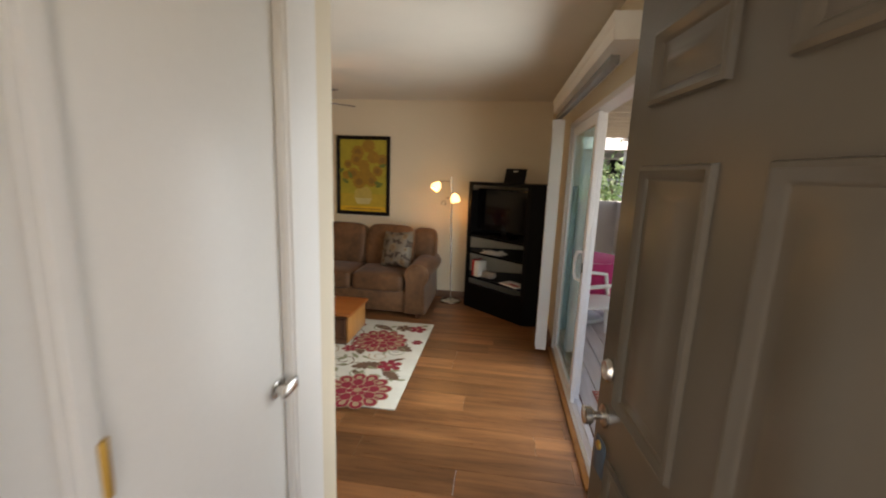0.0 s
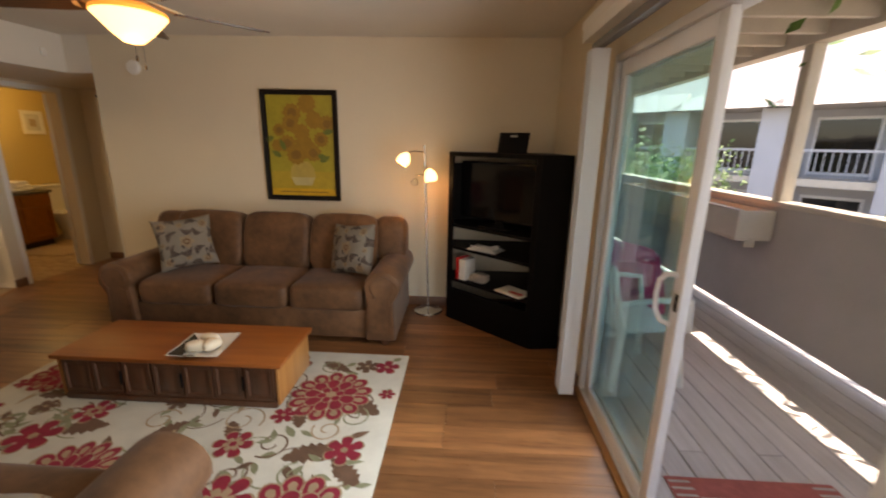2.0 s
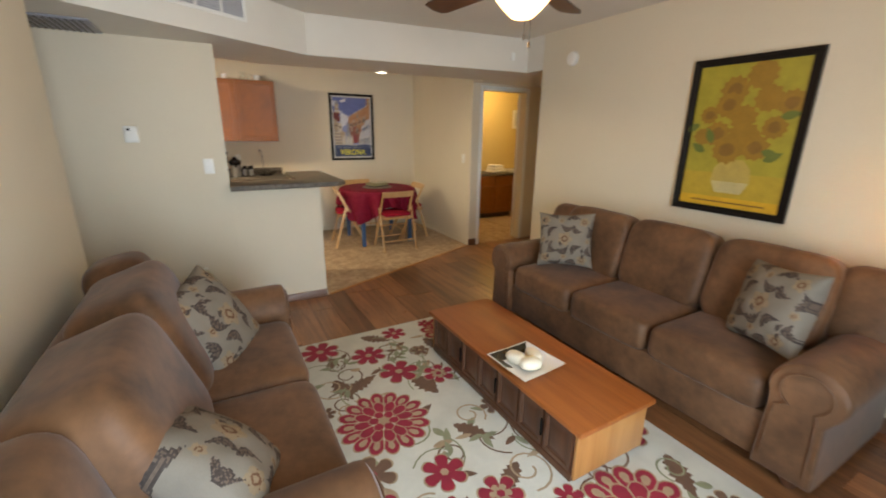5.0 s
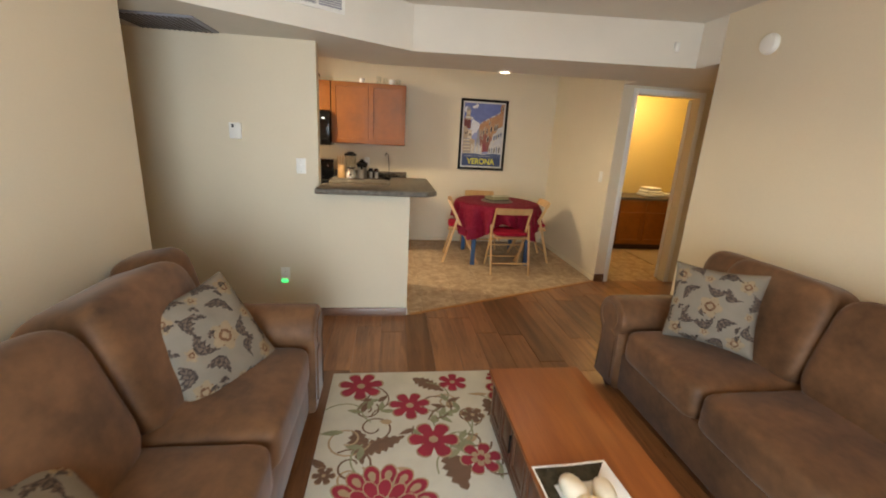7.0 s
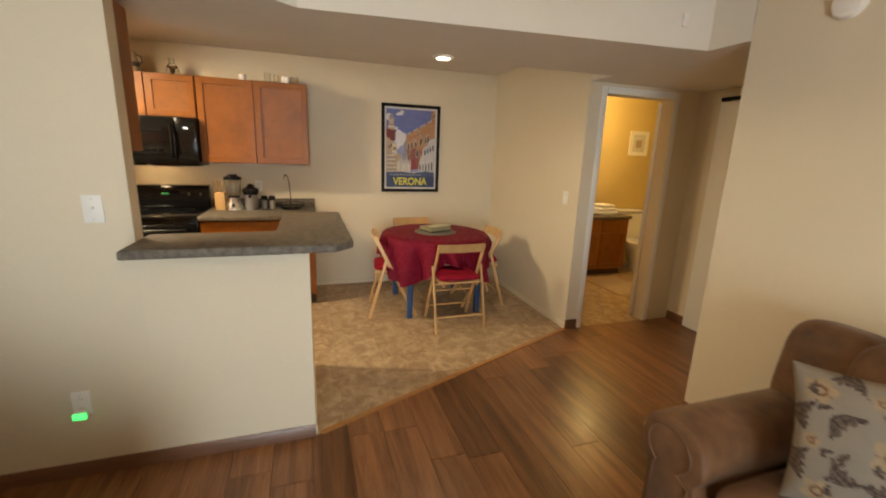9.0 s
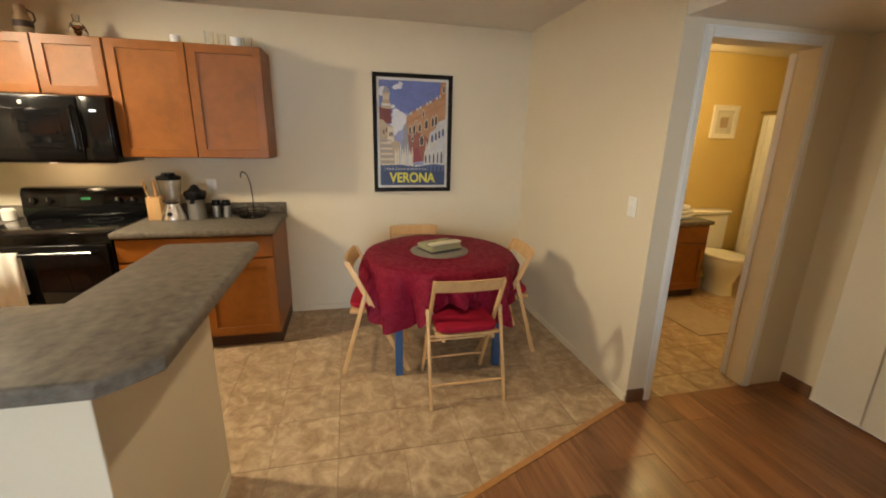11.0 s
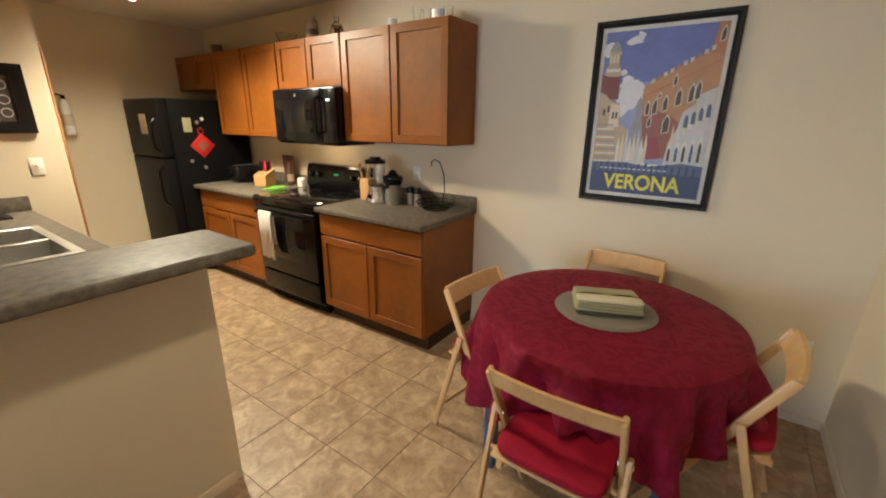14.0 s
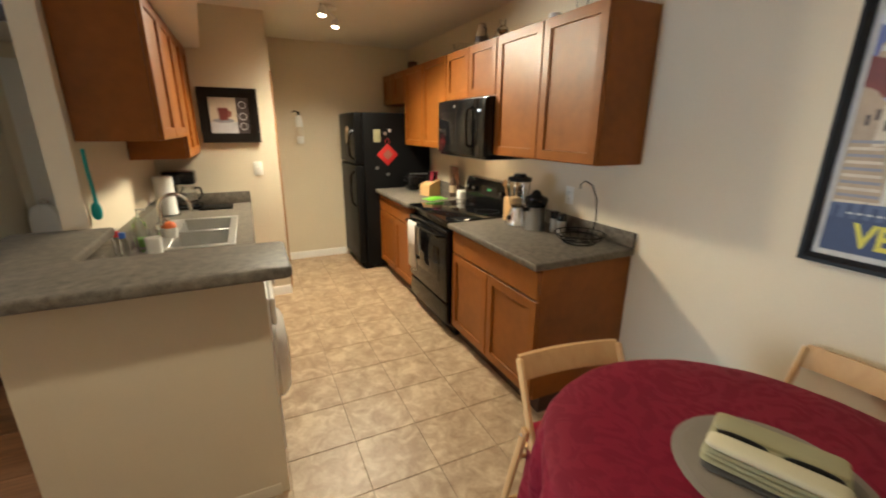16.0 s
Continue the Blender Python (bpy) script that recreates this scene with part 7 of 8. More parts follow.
# sink side
sb = thing("soap_bottle", (-4.24, 1.86, CT), "clear soap pump bottle with green soap", "soap bottle")
part("bottle", lathe(bmesh.new(), [(0, 0), (0.03, 0), (0.032, 0.05), (0.030, 0.13), (0.012, 0.155), (0.012, 0.17), (0, 0.17)], n=20), "clear", sb)
part("soap", lathe(bmesh.new(), [(0, 0.003), (0.027, 0.003), (0.029, 0.05), (0, 0.05)], n=20), "green", sb, "green liquid soap")
part("pump", tube(bmesh.new(), [(0, 0, 0.165), (0, 0, 0.205), (-0.04, 0, 0.205)], 0.006), "plate", sb)
sc = thing("scrub_brush", (-4.355, 1.72, 0.917), "orange sponge in a white holder", "sponge holder")
part("holder", lathe(bmesh.new(), [(0, 0), (0.035, 0), (0.04, 0.06), (0.036, 0.06), (0, 0.008)], n=18), "porcelain", sc)
part("sponge", puff(bmesh.new(), (-0.032, -0.032, 0.04), (0.032, 0.032, 0.095), 0.8, 0.8, 16, 10), "orange", sc)
single("drinking_glass", lathe(bmesh.new(), [(0, 0), (0.03, 0), (0.037, 0.12), (0.034, 0.12), (0.027, 0.008), (0, 0.008)], n=20), "clear", "clear drinking glass beside the sink", "glass", at=(-4.27, 1.97, CT))
single("white_mug", lathe(bmesh.new(), [(0, 0), (0.035, 0), (0.038, 0.09), (0.034, 0.09), (0.03, 0.008), (0, 0.008)], n=20), "porcelain", "white mug beside the sink", "mug", at=(-4.33, 2.06, CT))
for x, y, k, nm in ((-4.22, 2.20, "red", "red bottle cap"), (-4.25, 2.24, "blue", "blue bottle cap"), (-4.20, 2.14, "plate", "white bottle cap")):
    b_ = thing("small_bottle", (x, y, CT), "small clear bottle with a " + nm, "bottle", 0, "small bottles by the sink")
    part("bottle", lathe(bmesh.new(), [(0, 0), (0.018, 0), (0.018, 0.12), (0.01, 0.14), (0, 0.14)], n=14), "clear", b_)
    part("cap", lathe(bmesh.new(), [(0, 0.14), (0.013, 0.14), (0.013, 0.165), (0, 0.168)], n=14), k, b_)
pt = thing("paper_towel", (-4.24, 0.98, CT), "white paper towel roll on a stand", "paper towel")
part("stand", lathe(bmesh.new(), [(0, 0), (0.075, 0), (0.075, 0.01), (0.006, 0.014), (0.006, 0.32), (0, 0.325)], n=24), "chrome", pt)
part("roll", lathe(bmesh.new(), [(0.02, 0.016), (0.062, 0.016), (0.062, 0.29), (0.02, 0.29)], n=28), "towel", pt)
cm = thing("coffee_maker", (-4.30, 0.70, CT), "black drip coffee maker with glass carafe", "coffee maker", 180)
part("base", B((-0.10, -0.09, 0), (0.14, 0.09, 0.035), 0.01), "black", cm)
part("column", B((-0.10, -0.09, 0.035), (-0.02, 0.09, 0.25), 0.008), "black", cm)
part("brew_head", B((-0.10, -0.09, 0.20), (0.12, 0.09, 0.30), 0.015, 3), "black", cm)
cf = part("carafe", lathe(bmesh.new(), [(0, 0.037), (0.055, 0.037), (0.066, 0.07), (0.060, 0.13), (0.045, 0.16), (0.048, 0.175), (0.043, 0.172), (0.055, 0.13), (0.06, 0.07), (0, 0.042)], (0.055, 0, 0), 24), "clear", cm, "glass carafe")
part("carafe_handle", tube(bmesh.new(), [(0.10, 0, 0.165), (0.14, 0, 0.16), (0.15, 0, 0.11), (0.118, 0, 0.07)], 0.009), "black", cf)
tray = single("drying_mat", B((-0.12, -0.10, 0), (0.12, 0.10, 0.012), 0.004), "black_mat", "black drying mat beside the coffee maker", "mat", at=(-4.54, 0.74, CT))
tb = thing("bottle_brush", (-4.158, 2.15, 1.15), "teal bottle brush hanging on the kitchen wall", "brush")
part("handle", tube(bmesh.new(), [(0, 0.012, 0.30), (0, 0.014, 0.22), (-0.005, 0.014, 0.10), (-0.005, 0.014, 0.05)], 0.008), "teal", tb)
part("bristles", puff(bmesh.new(), (-0.022, -0.0, -0.02), (0.018, 0.035, 0.06), 0.8, 0.8, 16, 10), "teal", tb)
fe = thing("fire_extinguisher", (-5.38, -0.50, 1.37), "small white fire extinguisher hung on the wall", "fire extinguisher")
part("cylinder", lathe(bmesh.new(), [(0, 0), (0.036, 0.0), (0.040, 0.01), (0.040, 0.26), (0.025, 0.295), (0.014, 0.31), (0, 0.31)], n=22), "porcelain", fe)
part("valve", B((-0.015, -0.015, 0.305), (0.015, 0.015, 0.34), 0.004), "black_mat", fe)
part("lever", tube(bmesh.new(), [(0.0, 0.0, 0.335), (0.035, 0.0, 0.35), (0.07, 0, 0.335)], 0.007), "black_mat", fe)
part("bracket", B((-0.03, -0.0495, 0.10), (0.03, -0.038, 0.24), 0.003), "steel", fe)
part("label_band", lathe(bmesh.new(), [(0.0405, 0.08), (0.041, 0.08), (0.041, 0.18), (0.0405, 0.18)], n=22), "p_cream", fe)
structure("trim_pantry_corner", B((-5.075, 0.535, 0.05), (-5.062, 0.552, 2.0), 0.003), "table_end", "narrow wood corner trim")

# ---- bathroom ----
vn = thing("bath_vanity", (-6.895, 5.30, 0), "stained maple bathroom vanity", "vanity")
part("body", B((0, 0, 0.09), (0.53, 1.70, 0.77), 0.003), "cab", vn)
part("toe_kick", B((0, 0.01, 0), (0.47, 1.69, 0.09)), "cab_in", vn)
for i in range(4):
    shaker(vn, "door", 0.53, 0.03 + 0.415 * i, 0.43 + 0.415 * i, 0.12, 0.58, 0.05)
    part("drawer_front", B((0.53, 0.03 + 0.415 * i, 0.60), (0.548, 0.43 + 0.415 * i, 0.75), 0.003), "cab", vn)
part("vanity_top", B((0, -0.005, 0.77), (0.565, 1.72, 0.81), 0.008), "counter", vn)
fo = thing("folded_towels", (-6.55, 6.72, 0.811), "folded white towels on the vanity", "towels", 10)
for k in range(3):
    part("towel", puff(bmesh.new(), (-0.13 + 0.01 * k, -0.17 + 0.02 * k, 0.045 * k), (0.13 - 0.01 * k, 0.17 - 0.03 * k, 0.045 * k + 0.05), 0.3, 0.5, 30, 12), "towel", fo)
wc = thing("toilet", (-6.895, 7.36, 0), "white porcelain toilet, lid down", "toilet")
part("tank", B((0.0, -0.24, 0.40), (0.19, 0.24, 0.80), 0.03, 3), "porcelain", wc)
part("tank_lid", B((-0.0, -0.255, 0.80), (0.205, 0.255, 0.84), 0.015, 3), "porcelain", wc)
m = Matrix.Translation((0.42, 0, 0)) @ Matrix.Diagonal((1.35, 1, 1, 1))
part("bowl", lathe(bmesh.new(), [(0, 0), (0.12, 0), (0.11, 0.12), (0.15, 0.26), (0.185, 0.37), (0.18, 0.39), (0, 0.39)], (0, 0, 0), 28, m), "porcelain", wc)
part("seat_lid", lathe(bmesh.new(), [(0, 0.392), (0.185, 0.392), (0.19, 0.405), (0.18, 0.425), (0, 0.43)], (0, 0, 0), 28, m), "porcelain", wc)
sh = thing("shower_curtain", (-6.86, 7.95, 0.1), "cream shower curtain drawn along the tub", "curtain")
bm = bmesh.new()
pts = [(0.02 * i, 0.03 * math.sin(i * 0.9) + 0.01 * math.sin(i * 2.3)) for i in range(84)]
for a, b in zip(pts, pts[1:]):
    bm.faces.new([bm.verts.new((*a, 0)), bm.verts.new((*b, 0)), bm.verts.new((*b, 1.75)), bm.verts.new((*a, 1.75))])
bmesh.ops.remove_doubles(bm, verts=bm.verts[:], dist=1e-4)
part("fabric", bm, "towel", sh)
part("rod", rod(bmesh.new(), (-0.03, 0, 1.78), (1.78, 0, 1.78), 0.012), "chrome", sh)
bmx = single("bath_mat", B((-0.35, -0.25, 0), (0.35, 0.25, 0.012), 0.005), "p_tan", "beige bath mat before the vanity", "bath mat", at=(-5.95, 6.55, 0.0))
# light bar out of view, added to account for the bathroom's light
bvl = thing("vanity_light", (-6.89, 6.15, 2.05), "unseen lit light bar, added as the bathroom's light source", "wall lamp")
part("back_plate", B((0, -0.3, -0.04), (0.03, 0.3, 0.04), 0.006), "chrome", bvl)
for y in (-0.2, 0, 0.2):
    part("globe", puff(bmesh.new(), (0.04, y - 0.05, -0.05), (0.14, y + 0.05, 0.05), 1, 1, 18, 12), "bulb", bvl, "lit glass globe")

# ---- balcony and the buildings beyond ----
deck = structure("balcony_deck", B((0.672, -0.6, -0.20), (2.62, 9.0, -0.05)), "dark_void", "weathered wooden balcony deck")
for i in range(14):
    x0 = 0.675 + i * 0.139
    for j, (y0, y1) in enumerate(((-0.6, 2.6 + 0.3 * (i % 3)), (2.604 + 0.3 * (i % 3), 6.0 + 0.4 * (i % 2)), (6.004 + 0.4 * (i % 2), 9.0))):
        part("deck_board", B((x0, y0, -0.05), (x0 + 0.133, y1, -0.018), 0.003, 1), "deck", deck)
parapet = structure("balcony_parapet", B((2.42, -0.6, 0.06), (2.54, 9.0, 1.10)), "stucco", "grey stucco balcony parapet")
structure("trim_parapet_cap", B((2.40, -0.6, 1.10), (2.56, 9.0, 1.145), 0.006), "beam", "cream parapet cap")
structure("balcony_end", B((0.68, 9.0, -0.2), (2.62, 9.12, 1.145)), "stucco", "grey stucco balcony end wall")
for y in (1.2, 4.92, 8.6):
    structure("balcony_post", B((2.43, y - 0.05, 1.146), (2.53, y + 0.05, 2.379), 0.006), "beam", "cream painted balcony post")
structure("balcony_beam", B((2.42, -0.6, 2.38), (2.55, 9.1, 2.62)), "beam", "cream painted roof beam")
for i in range(24):
    y = -0.5 + 0.405 * i
    structure("balcony_joist", B((0.675, y, 2.42), (2.419, y + 0.045, 2.62)), "beam", "cream painted balcony joist")
structure("balcony_roof", B((0.675, -0.6, 2.621), (2.9, 9.1, 2.67)), "beam", "boarded balcony roof")
structure("facade", B((0.672, 5.22, -3.0), (0.70, 9.0, 2.8)), "stucco", "grey stucco house front along the balcony")
for y in (5.45, 6.9):
    pl = thing("planter_box", (2.26, y, 0.80), "pale wooden planter box hung on the parapet", "planter", 0, "planter boxes on the parapet")
    bm = bmesh.new()
    for a, b in (((-0.15, -0.6, 0), (0.155, 0.6, 0.02)), ((-0.15, -0.6, 0.02), (-0.13, 0.6, 0.26)), ((0.135, -0.6, 0.02), (0.155, 0.6, 0.26)), ((-0.13, -0.6, 0.02), (0.135, -0.58, 0.26)), ((-0.13, 0.58, 0.02), (0.135, 0.6, 0.26)), ((-0.17, -0.62, 0.25), (-0.13, 0.62, 0.27))):
        box(bm, a, b, 0.003, 1)
    part("trough", bm, "beam", pl)
    for k in (-0.4, 0.4):
        part("bracket", B((0.06, k - 0.02, -0.10), (0.155, k + 0.02, 0.0), 0.004), "beam", pl)
    part("soil", B((-0.128, -0.578, 0.17), (0.133, 0.578, 0.20)), "terracotta", pl)
pt_ = thing("patio_table", (1.02, 4.80, -0.018), "small patio table under a magenta cloth", "patio table")
part("tabletop", lathe(bmesh.new(), [(0, 0.70), (0.40, 0.70), (0.40, 0.72), (0, 0.72)], n=32), "plate", pt_)
part("pedestal", rod(bmesh.new(), (0, 0, 0), (0, 0, 0.70), 0.04), "plate", pt_)
part("foot", lathe(bmesh.new(), [(0, 0), (0.25, 0), (0.22, 0.03), (0, 0.05)], n=24), "plate", pt_)
tcb = bmesh.new()
rings = [[tcb.verts.new((0, 0, 0.725))]]
for r_, z, f in ((0.38, 0.725, 0), (0.41, 0.715, 0.004), (0.43, 0.60, 0.025), (0.45, 0.42, 0.045), (0.46, 0.24, 0.06)):
    rings.append([tcb.verts.new(((r_ + f * math.sin(9 * 6.283 * i / 72)) * math.cos(6.283 * i / 72), (r_ + f * math.sin(9 * 6.283 * i / 72)) * math.sin(6.283 * i / 72), z)) for i in range(72)])
for i in range(72):
    tcb.faces.new([rings[0][0], rings[1][i], rings[1][(i + 1) % 72]])
for p, q in zip(rings[1:], rings[2:]):
    for i in range(72):
        tcb.faces.new([p[i], p[(i + 1) % 72], q[(i + 1) % 72], q[i]])
single("patio_cloth", tcb, "pink_cloth", "magenta cloth draped over the patio table", "tablecloth", at=(1.02, 4.80, -0.018))
pc = thing("patio_chair", (0.98, 4.02, -0.018), "white plastic patio armchair", "chair", 10)
part("seat", puff(bmesh.new(), (-0.23, -0.23, 0.40), (0.23, 0.23, 0.435), 0.3, 0.5, 30, 10), "plate", pc)
for side_ in (-1, 1):
    part("back_post", tube(bmesh.new(), [(-0.20, side_ * 0.24, 0.42), (-0.26, side_ * 0.24, 0.60), (-0.30, side_ * 0.20, 0.84)], 0.018), "plate", pc)
for k in range(5):
    part("back_slat", tube(bmesh.new(), [(-0.22, -0.16 + 0.08 * k, 0.42), (-0.27, -0.16 + 0.08 * k, 0.62), (-0.305, -0.15 + 0.075 * k, 0.84)], 0.014), "plate", pc)
part("top_rail", tube(bmesh.new(), [(-0.30, -0.21, 0.83), (-0.325, 0, 0.86), (-0.30, 0.21, 0.83)], 0.022), "plate", pc)
for s in (-1, 1):
    part("armrest", tube(bmesh.new(), [(-0.26, s * 0.25, 0.62), (0.0, s * 0.27, 0.65), (0.20, s * 0.27, 0.63), (0.23, s * 0.25, 0.42)], 0.02), "plate", pc)
    for sx in (-1, 1):
        part("leg", rod(bmesh.new(), (sx * 0.25, s * 0.24, 0), (sx * 0.20, s * 0.21, 0.41), 0.022, 0.026), "plate", pc)
dm = thing("door_mat", (1.18, 2.55, -0.017), "pale door mat with a red striped border", "door mat")
part("field", B((-0.28, -0.34, 0), (0.28, 0.34, 0.008), 0.003), "mat_pale", dm)
for a, b in (((-0.40, -0.46), (0.40, -0.34)), ((-0.40, 0.34), (0.40, 0.46)), ((-0.40, -0.34), (-0.28, 0.34)), ((0.28, -0.34), (0.40, 0.34))):
    part("border", B((a[0], a[1], 0), (b[0], b[1], 0.008), 0.003), "mat_red", dm)
for k in range(22):
    y = -0.45 + k * 0.0415
    for x in (-0.34, 0.34):
        part("stripe", B((x - 0.05, y, 0.0082), (x + 0.05, y + 0.012, 0.0095)), "mat_pale", dm)


def apartment(at, turn, bays, label):
    """A two-storey block with recessed balconies between pilasters under a hipped roof; faces local -y."""
    a = thing("apartment_building", at, label, "building", turn)
    a.matrix_basis = a.matrix_basis @ Matrix.Diagonal((1, 1, 1.22, 1))
    w = bays * 4.0
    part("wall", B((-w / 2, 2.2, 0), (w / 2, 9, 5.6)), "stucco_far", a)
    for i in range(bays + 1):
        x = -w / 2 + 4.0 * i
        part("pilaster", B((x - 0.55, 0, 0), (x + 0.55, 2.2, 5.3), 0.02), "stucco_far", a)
    for k, z in enumerate((0.0, 2.75)):
        part("balcony_floor", B((-w / 2, 0.15, z - 0.15), (w / 2, 2.2, z + 0.1)), "beam", a)
        for i in range(bays):
            x0, x1 = -w / 2 + 4.0 * i + 0.55, -w / 2 + 4.0 * i + 3.45
            win = part("window", B((x0 + 0.4, 2.14, z + 0.2), (x1 - 0.4, 2.199, z + 2.2)), "vinyl_white", a)
            part("pane", B((x0 + 0.5, 2.12, z + 0.3), (x1 - 0.5, 2.139, z + 2.1)), "black_glass", win)
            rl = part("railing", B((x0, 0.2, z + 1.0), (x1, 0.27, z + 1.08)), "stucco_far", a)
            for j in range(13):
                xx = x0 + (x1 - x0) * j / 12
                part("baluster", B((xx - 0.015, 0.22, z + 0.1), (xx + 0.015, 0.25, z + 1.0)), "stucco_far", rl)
    for i in range(bays):
        x = -w / 2 + 4.0 * i + 2.0
        bm = bmesh.new()
        v = [bm.verts.new(p) for p in ((x - 2.3, -0.7, 5.2), (x + 2.3, -0.7, 5.2), (x + 1.6, 2.2, 6.1), (x - 1.6, 2.2, 6.1), (x - 2.3, 2.2, 5.2), (x + 2.3, 2.2, 5.2))]
        for f in ((0, 1, 2, 3), (0, 3, 4), (1, 5, 2), (0, 4, 5, 1), (3, 2, 5, 4)):
            bm.faces.new([v[j] for j in f])
        part("awning_roof", bm, "roof", a)
    bm = bmesh.new()
    v = [bm.verts.new(p) for p in ((-w / 2 - 0.6, 1.6, 5.6), (w / 2 + 0.6, 1.6, 5.6), (w / 2 + 0.6, 9.6, 5.6), (-w / 2 - 0.6, 9.6, 5.6), (-w / 2 + 4, 5.6, 8.4), (w / 2 - 4, 5.6, 8.4))]
    for f in ((0, 1, 5, 4), (1, 2, 5), (2, 3, 4, 5), (3, 0, 4), (0, 3, 2, 1)):
        bm.faces.new([v[j] for j in f])
    part("roof", bm, "roof", a)
    return a


apartment((15.5, 17.0, -3.0), -48, 6, "grey two-storey apartment block with recessed balconies")
apartment((-1.0, 27.0, -3.0), -4, 5, "grey two-storey apartment block behind trees")


def tree(at, h, spread, seed, label):
    t = thing("tree", at, label, "tree", 0, "trees between the buildings")
    rt = random.Random(seed)
    bm = bmesh.new()
    rod(bm, (0, 0, 0), (0.1, 0.05, h * 0.55), 0.16, 0.09, 10)
    tips = []
    for k in range(9):
        a = k * 2.4
        p = Vector((0.1 * k / 9, 0.05, h * (0.3 + 0.03 * k)))
        q = p + Vector((math.cos(a), math.sin(a), 0.9)) * spread * rt.uniform(0.5, 0.9)
        rod(bm, p, q, 0.05, 0.015, 6)
        tips += [q, (p + q) / 2]
    part("trunk", bm, "bark", t)
    verts, faces = [], []
    for tip in tips:
        for _ in range(170):
            c = tip + Vector((rt.gauss(0, 1), rt.gauss(0, 1), rt.gauss(0, 0.8))) * spread * 0.26
            d1 = Vector((rt.uniform(-1, 1), rt.uniform(-1, 1), rt.uniform(-1, 1))).normalized()
            d2 = d1.orthogonal().normalized()
            s = rt.uniform(0.05, 0.11)
            n0 = len(verts)
            verts += [c - d1 * s, c + d2 * s * 0.5, c + d1 * s, c - d2 * s * 0.5]
            faces.append((n0, n0 + 1, n0 + 2, n0 + 3))
    me = bpy.data.meshes.new("crown")
    me.from_pydata([tuple(v) for v in verts], [], faces)
    me.materials.append(M["leaf"])
    cr = new("crown", me)
    cr.parent = t
    tagged(cr, "green leafy crown", kind="stuff")
    return t


# first tree is added out of view; its crown breaks up sunlight on the deck
tree((5.0, 2.4, -3.0), 12.5, 3.2, 77, "unseen tree added to dapple the sun on the balcony")
tree((3.6, 13.5, -3.0), 6.5, 1.9, 1, "green leafy tree beyond the balcony")
tree((7.5, 17.0, -3.0), 6.0, 1.6, 2, "green leafy tree beyond the balcony")

# ---- floor pieces ----
PLANK_W, PLANK_L = 0.190, 1.22


def clipped(poly, p, n):
    """Keeps the side of a polygon that n points to."""
    out = []
    for a, b in zip(poly, poly[1:] + poly[:1]):
        da, db = (a[0] - p[0]) * n[0] + (a[1] - p[1]) * n[1], (b[0] - p[0]) * n[0] + (b[1] - p[1]) * n[1]
        if da >= 0:
            out.append(a)
        if da * db < 0:
            k = da / (da - db)
            out.append((a[0] + (b[0] - a[0]) * k, a[1] + (b[1] - a[1]) * k))
    return out


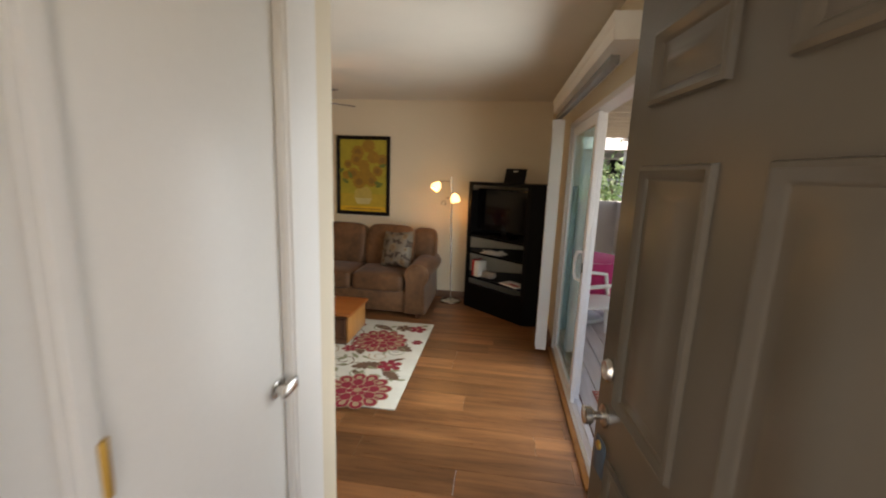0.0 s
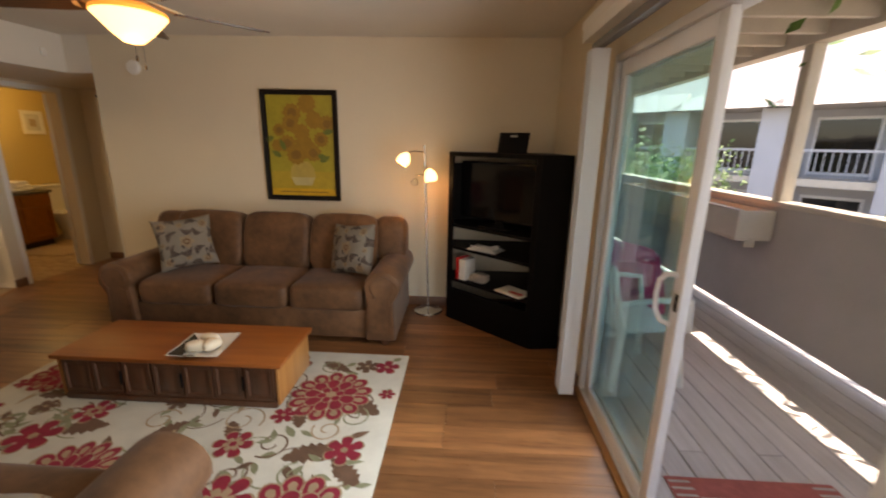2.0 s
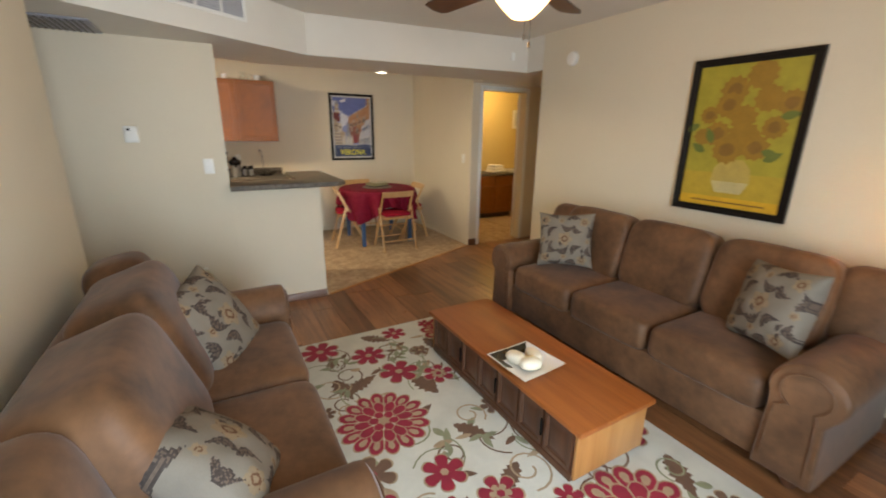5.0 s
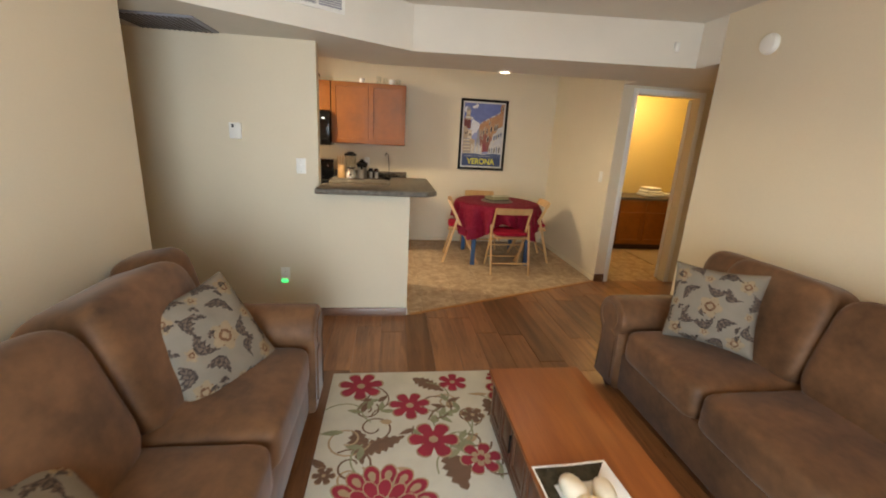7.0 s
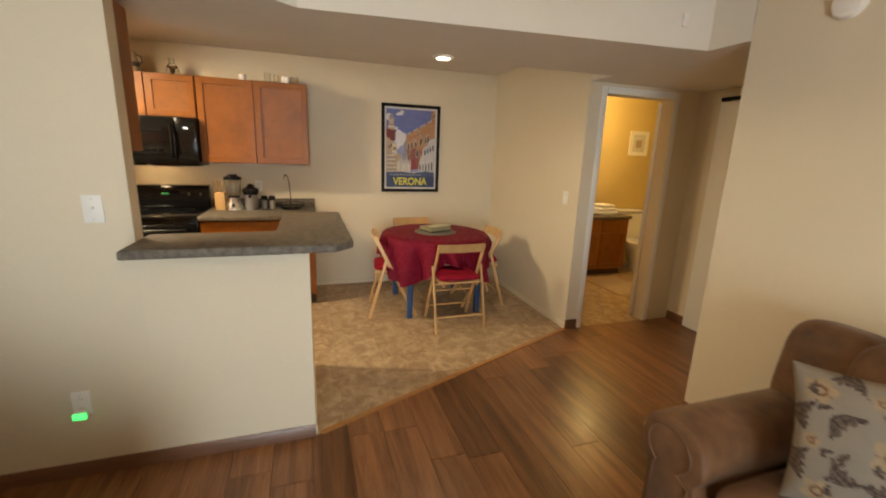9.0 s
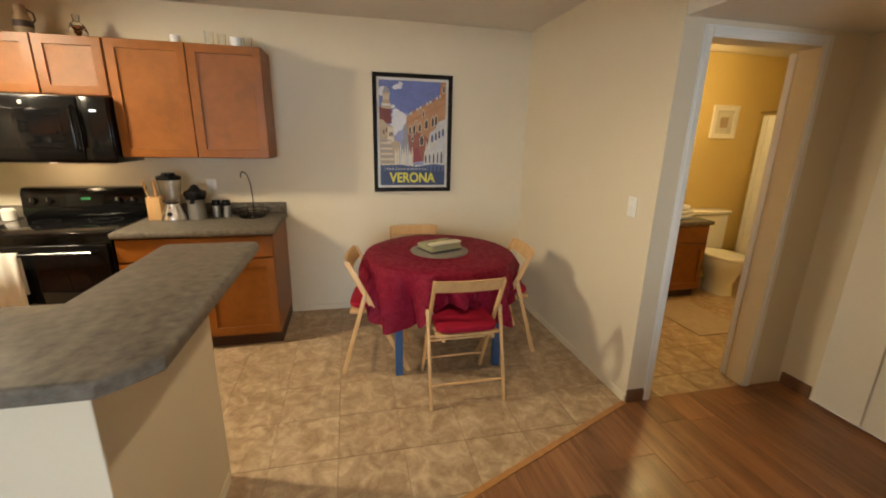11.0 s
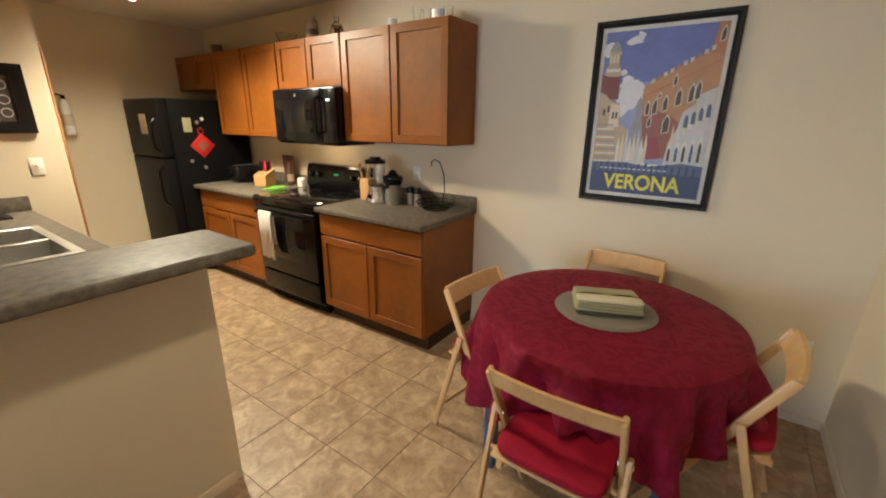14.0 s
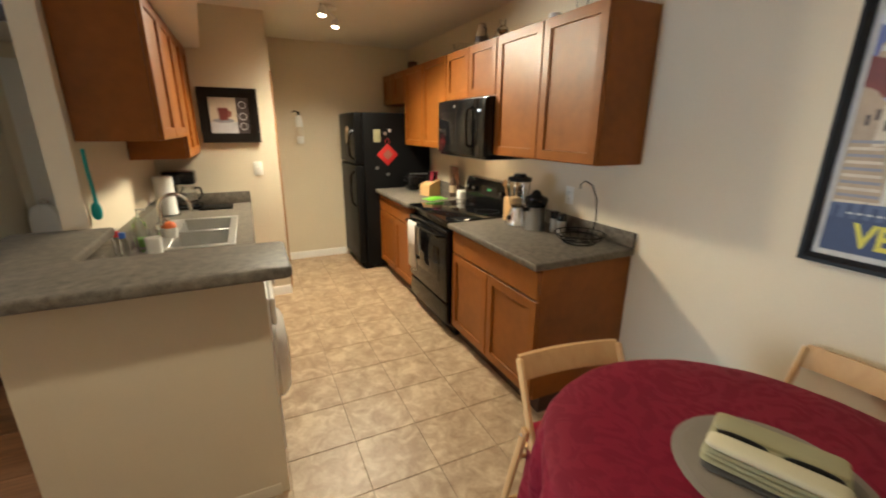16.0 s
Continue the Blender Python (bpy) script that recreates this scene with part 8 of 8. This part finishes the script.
def piece(name, poly, z0, z1, material, parent, cache):
    """One floor piece round its own middle; alike pieces share a mesh."""
    cx, cy = sum(p[0] for p in poly) / len(poly), sum(p[1] for p in poly) / len(poly)
    key = tuple(round(v, 3) for p in poly for v in (p[0] - cx, p[1] - cy))
    if key not in cache:
        e = 0.0012
        me = bpy.data.meshes.new(name)
        n = len(poly)
        low = [(x - cx, y - cy, z0) for x, y in poly]
        mid = [(x - cx, y - cy, z1 - 0.0015) for x, y in poly]
        hi = []
        for x, y in poly:
            d = Vector((cx - x, cy - y)).normalized() * 0.002
            hi.append((x - cx + d.x, y - cy + d.y, z1))
        faces = [tuple(range(2 * n, 3 * n))]
        for k in (0, n):
            faces += [(k + i, k + (i + 1) % n, k + n + (i + 1) % n, k + n + i) for i in range(n)]
        me.from_pydata(low + mid + hi, [], faces)
        me.materials.append(M[material])
        cache[key] = me
    ob = new(name, cache[key])
    ob.parent = parent
    ob.location = (cx, cy, 0)


strip_n = (d.y, -d.x)
cache = {}
rf = random.Random(11)
row = 0
y = 0.06
while y < 6.30:
    x = 0.66 - rf.uniform(0.1, 1.0) - 0.0
    starts = [0.66]
    while x > -5.1:
        starts.append(round(x, 2))
        x -= PLANK_L
    starts.append(-5.2)
    lo_x = -0.60 if y < 1.24 else -4.95
    for xb, xa in zip(starts, starts[1:]):
        xa, xb2 = max(xa, lo_x - 0.012), xb
        if xb2 - xa < 0.02:
            continue
        poly = [(xa + 0.0008, y + 0.0008), (xb2 - 0.0008, y + 0.0008), (xb2 - 0.0008, min(y + PLANK_W, 6.30) - 0.0008), (xa + 0.0008, min(y + PLANK_W, 6.30) - 0.0008)]
        poly = clipped(poly, tuple(STRIP_A), strip_n) if y > 2.8 else clipped(poly, (-4.04, 0), (1, 0))
        if len(poly) > 2:
            piece("plank", poly, -0.006, 0.0, "plank", floor_wood, cache)
    y += PLANK_W
cache = {}
TILE = 0.3255
for i in range(-6, 6):
    for j in range(-11, 19):
        x, yy = -5.155 + i * TILE, 2.765 + j * TILE
        poly = [(x + 0.0016, yy + 0.0016), (x + TILE - 0.0016, yy + 0.0016), (x + TILE - 0.0016, yy + TILE - 0.0016), (x + 0.0016, yy + TILE - 0.0016)]
        for p, n in (((-6.90, 0), (1, 0)), ((-4.04, 0), (-1, 0)), ((0, -0.6), (0, 1)), ((0, 8.5), (0, -1))):
            poly = clipped(poly, p, n) if len(poly) > 2 else poly
        if len(poly) > 2 and max(p[1] for p in poly) > 2.93:
            poly = clipped(poly, tuple(STRIP_A), (-strip_n[0], -strip_n[1])) if min(p[1] for p in poly) < 5.2 else clipped(poly, (-4.955, 0), (-1, 0))
        if len(poly) > 2:
            piece("tile", poly, -0.004, 0.0, "tile", floor_tile, cache)
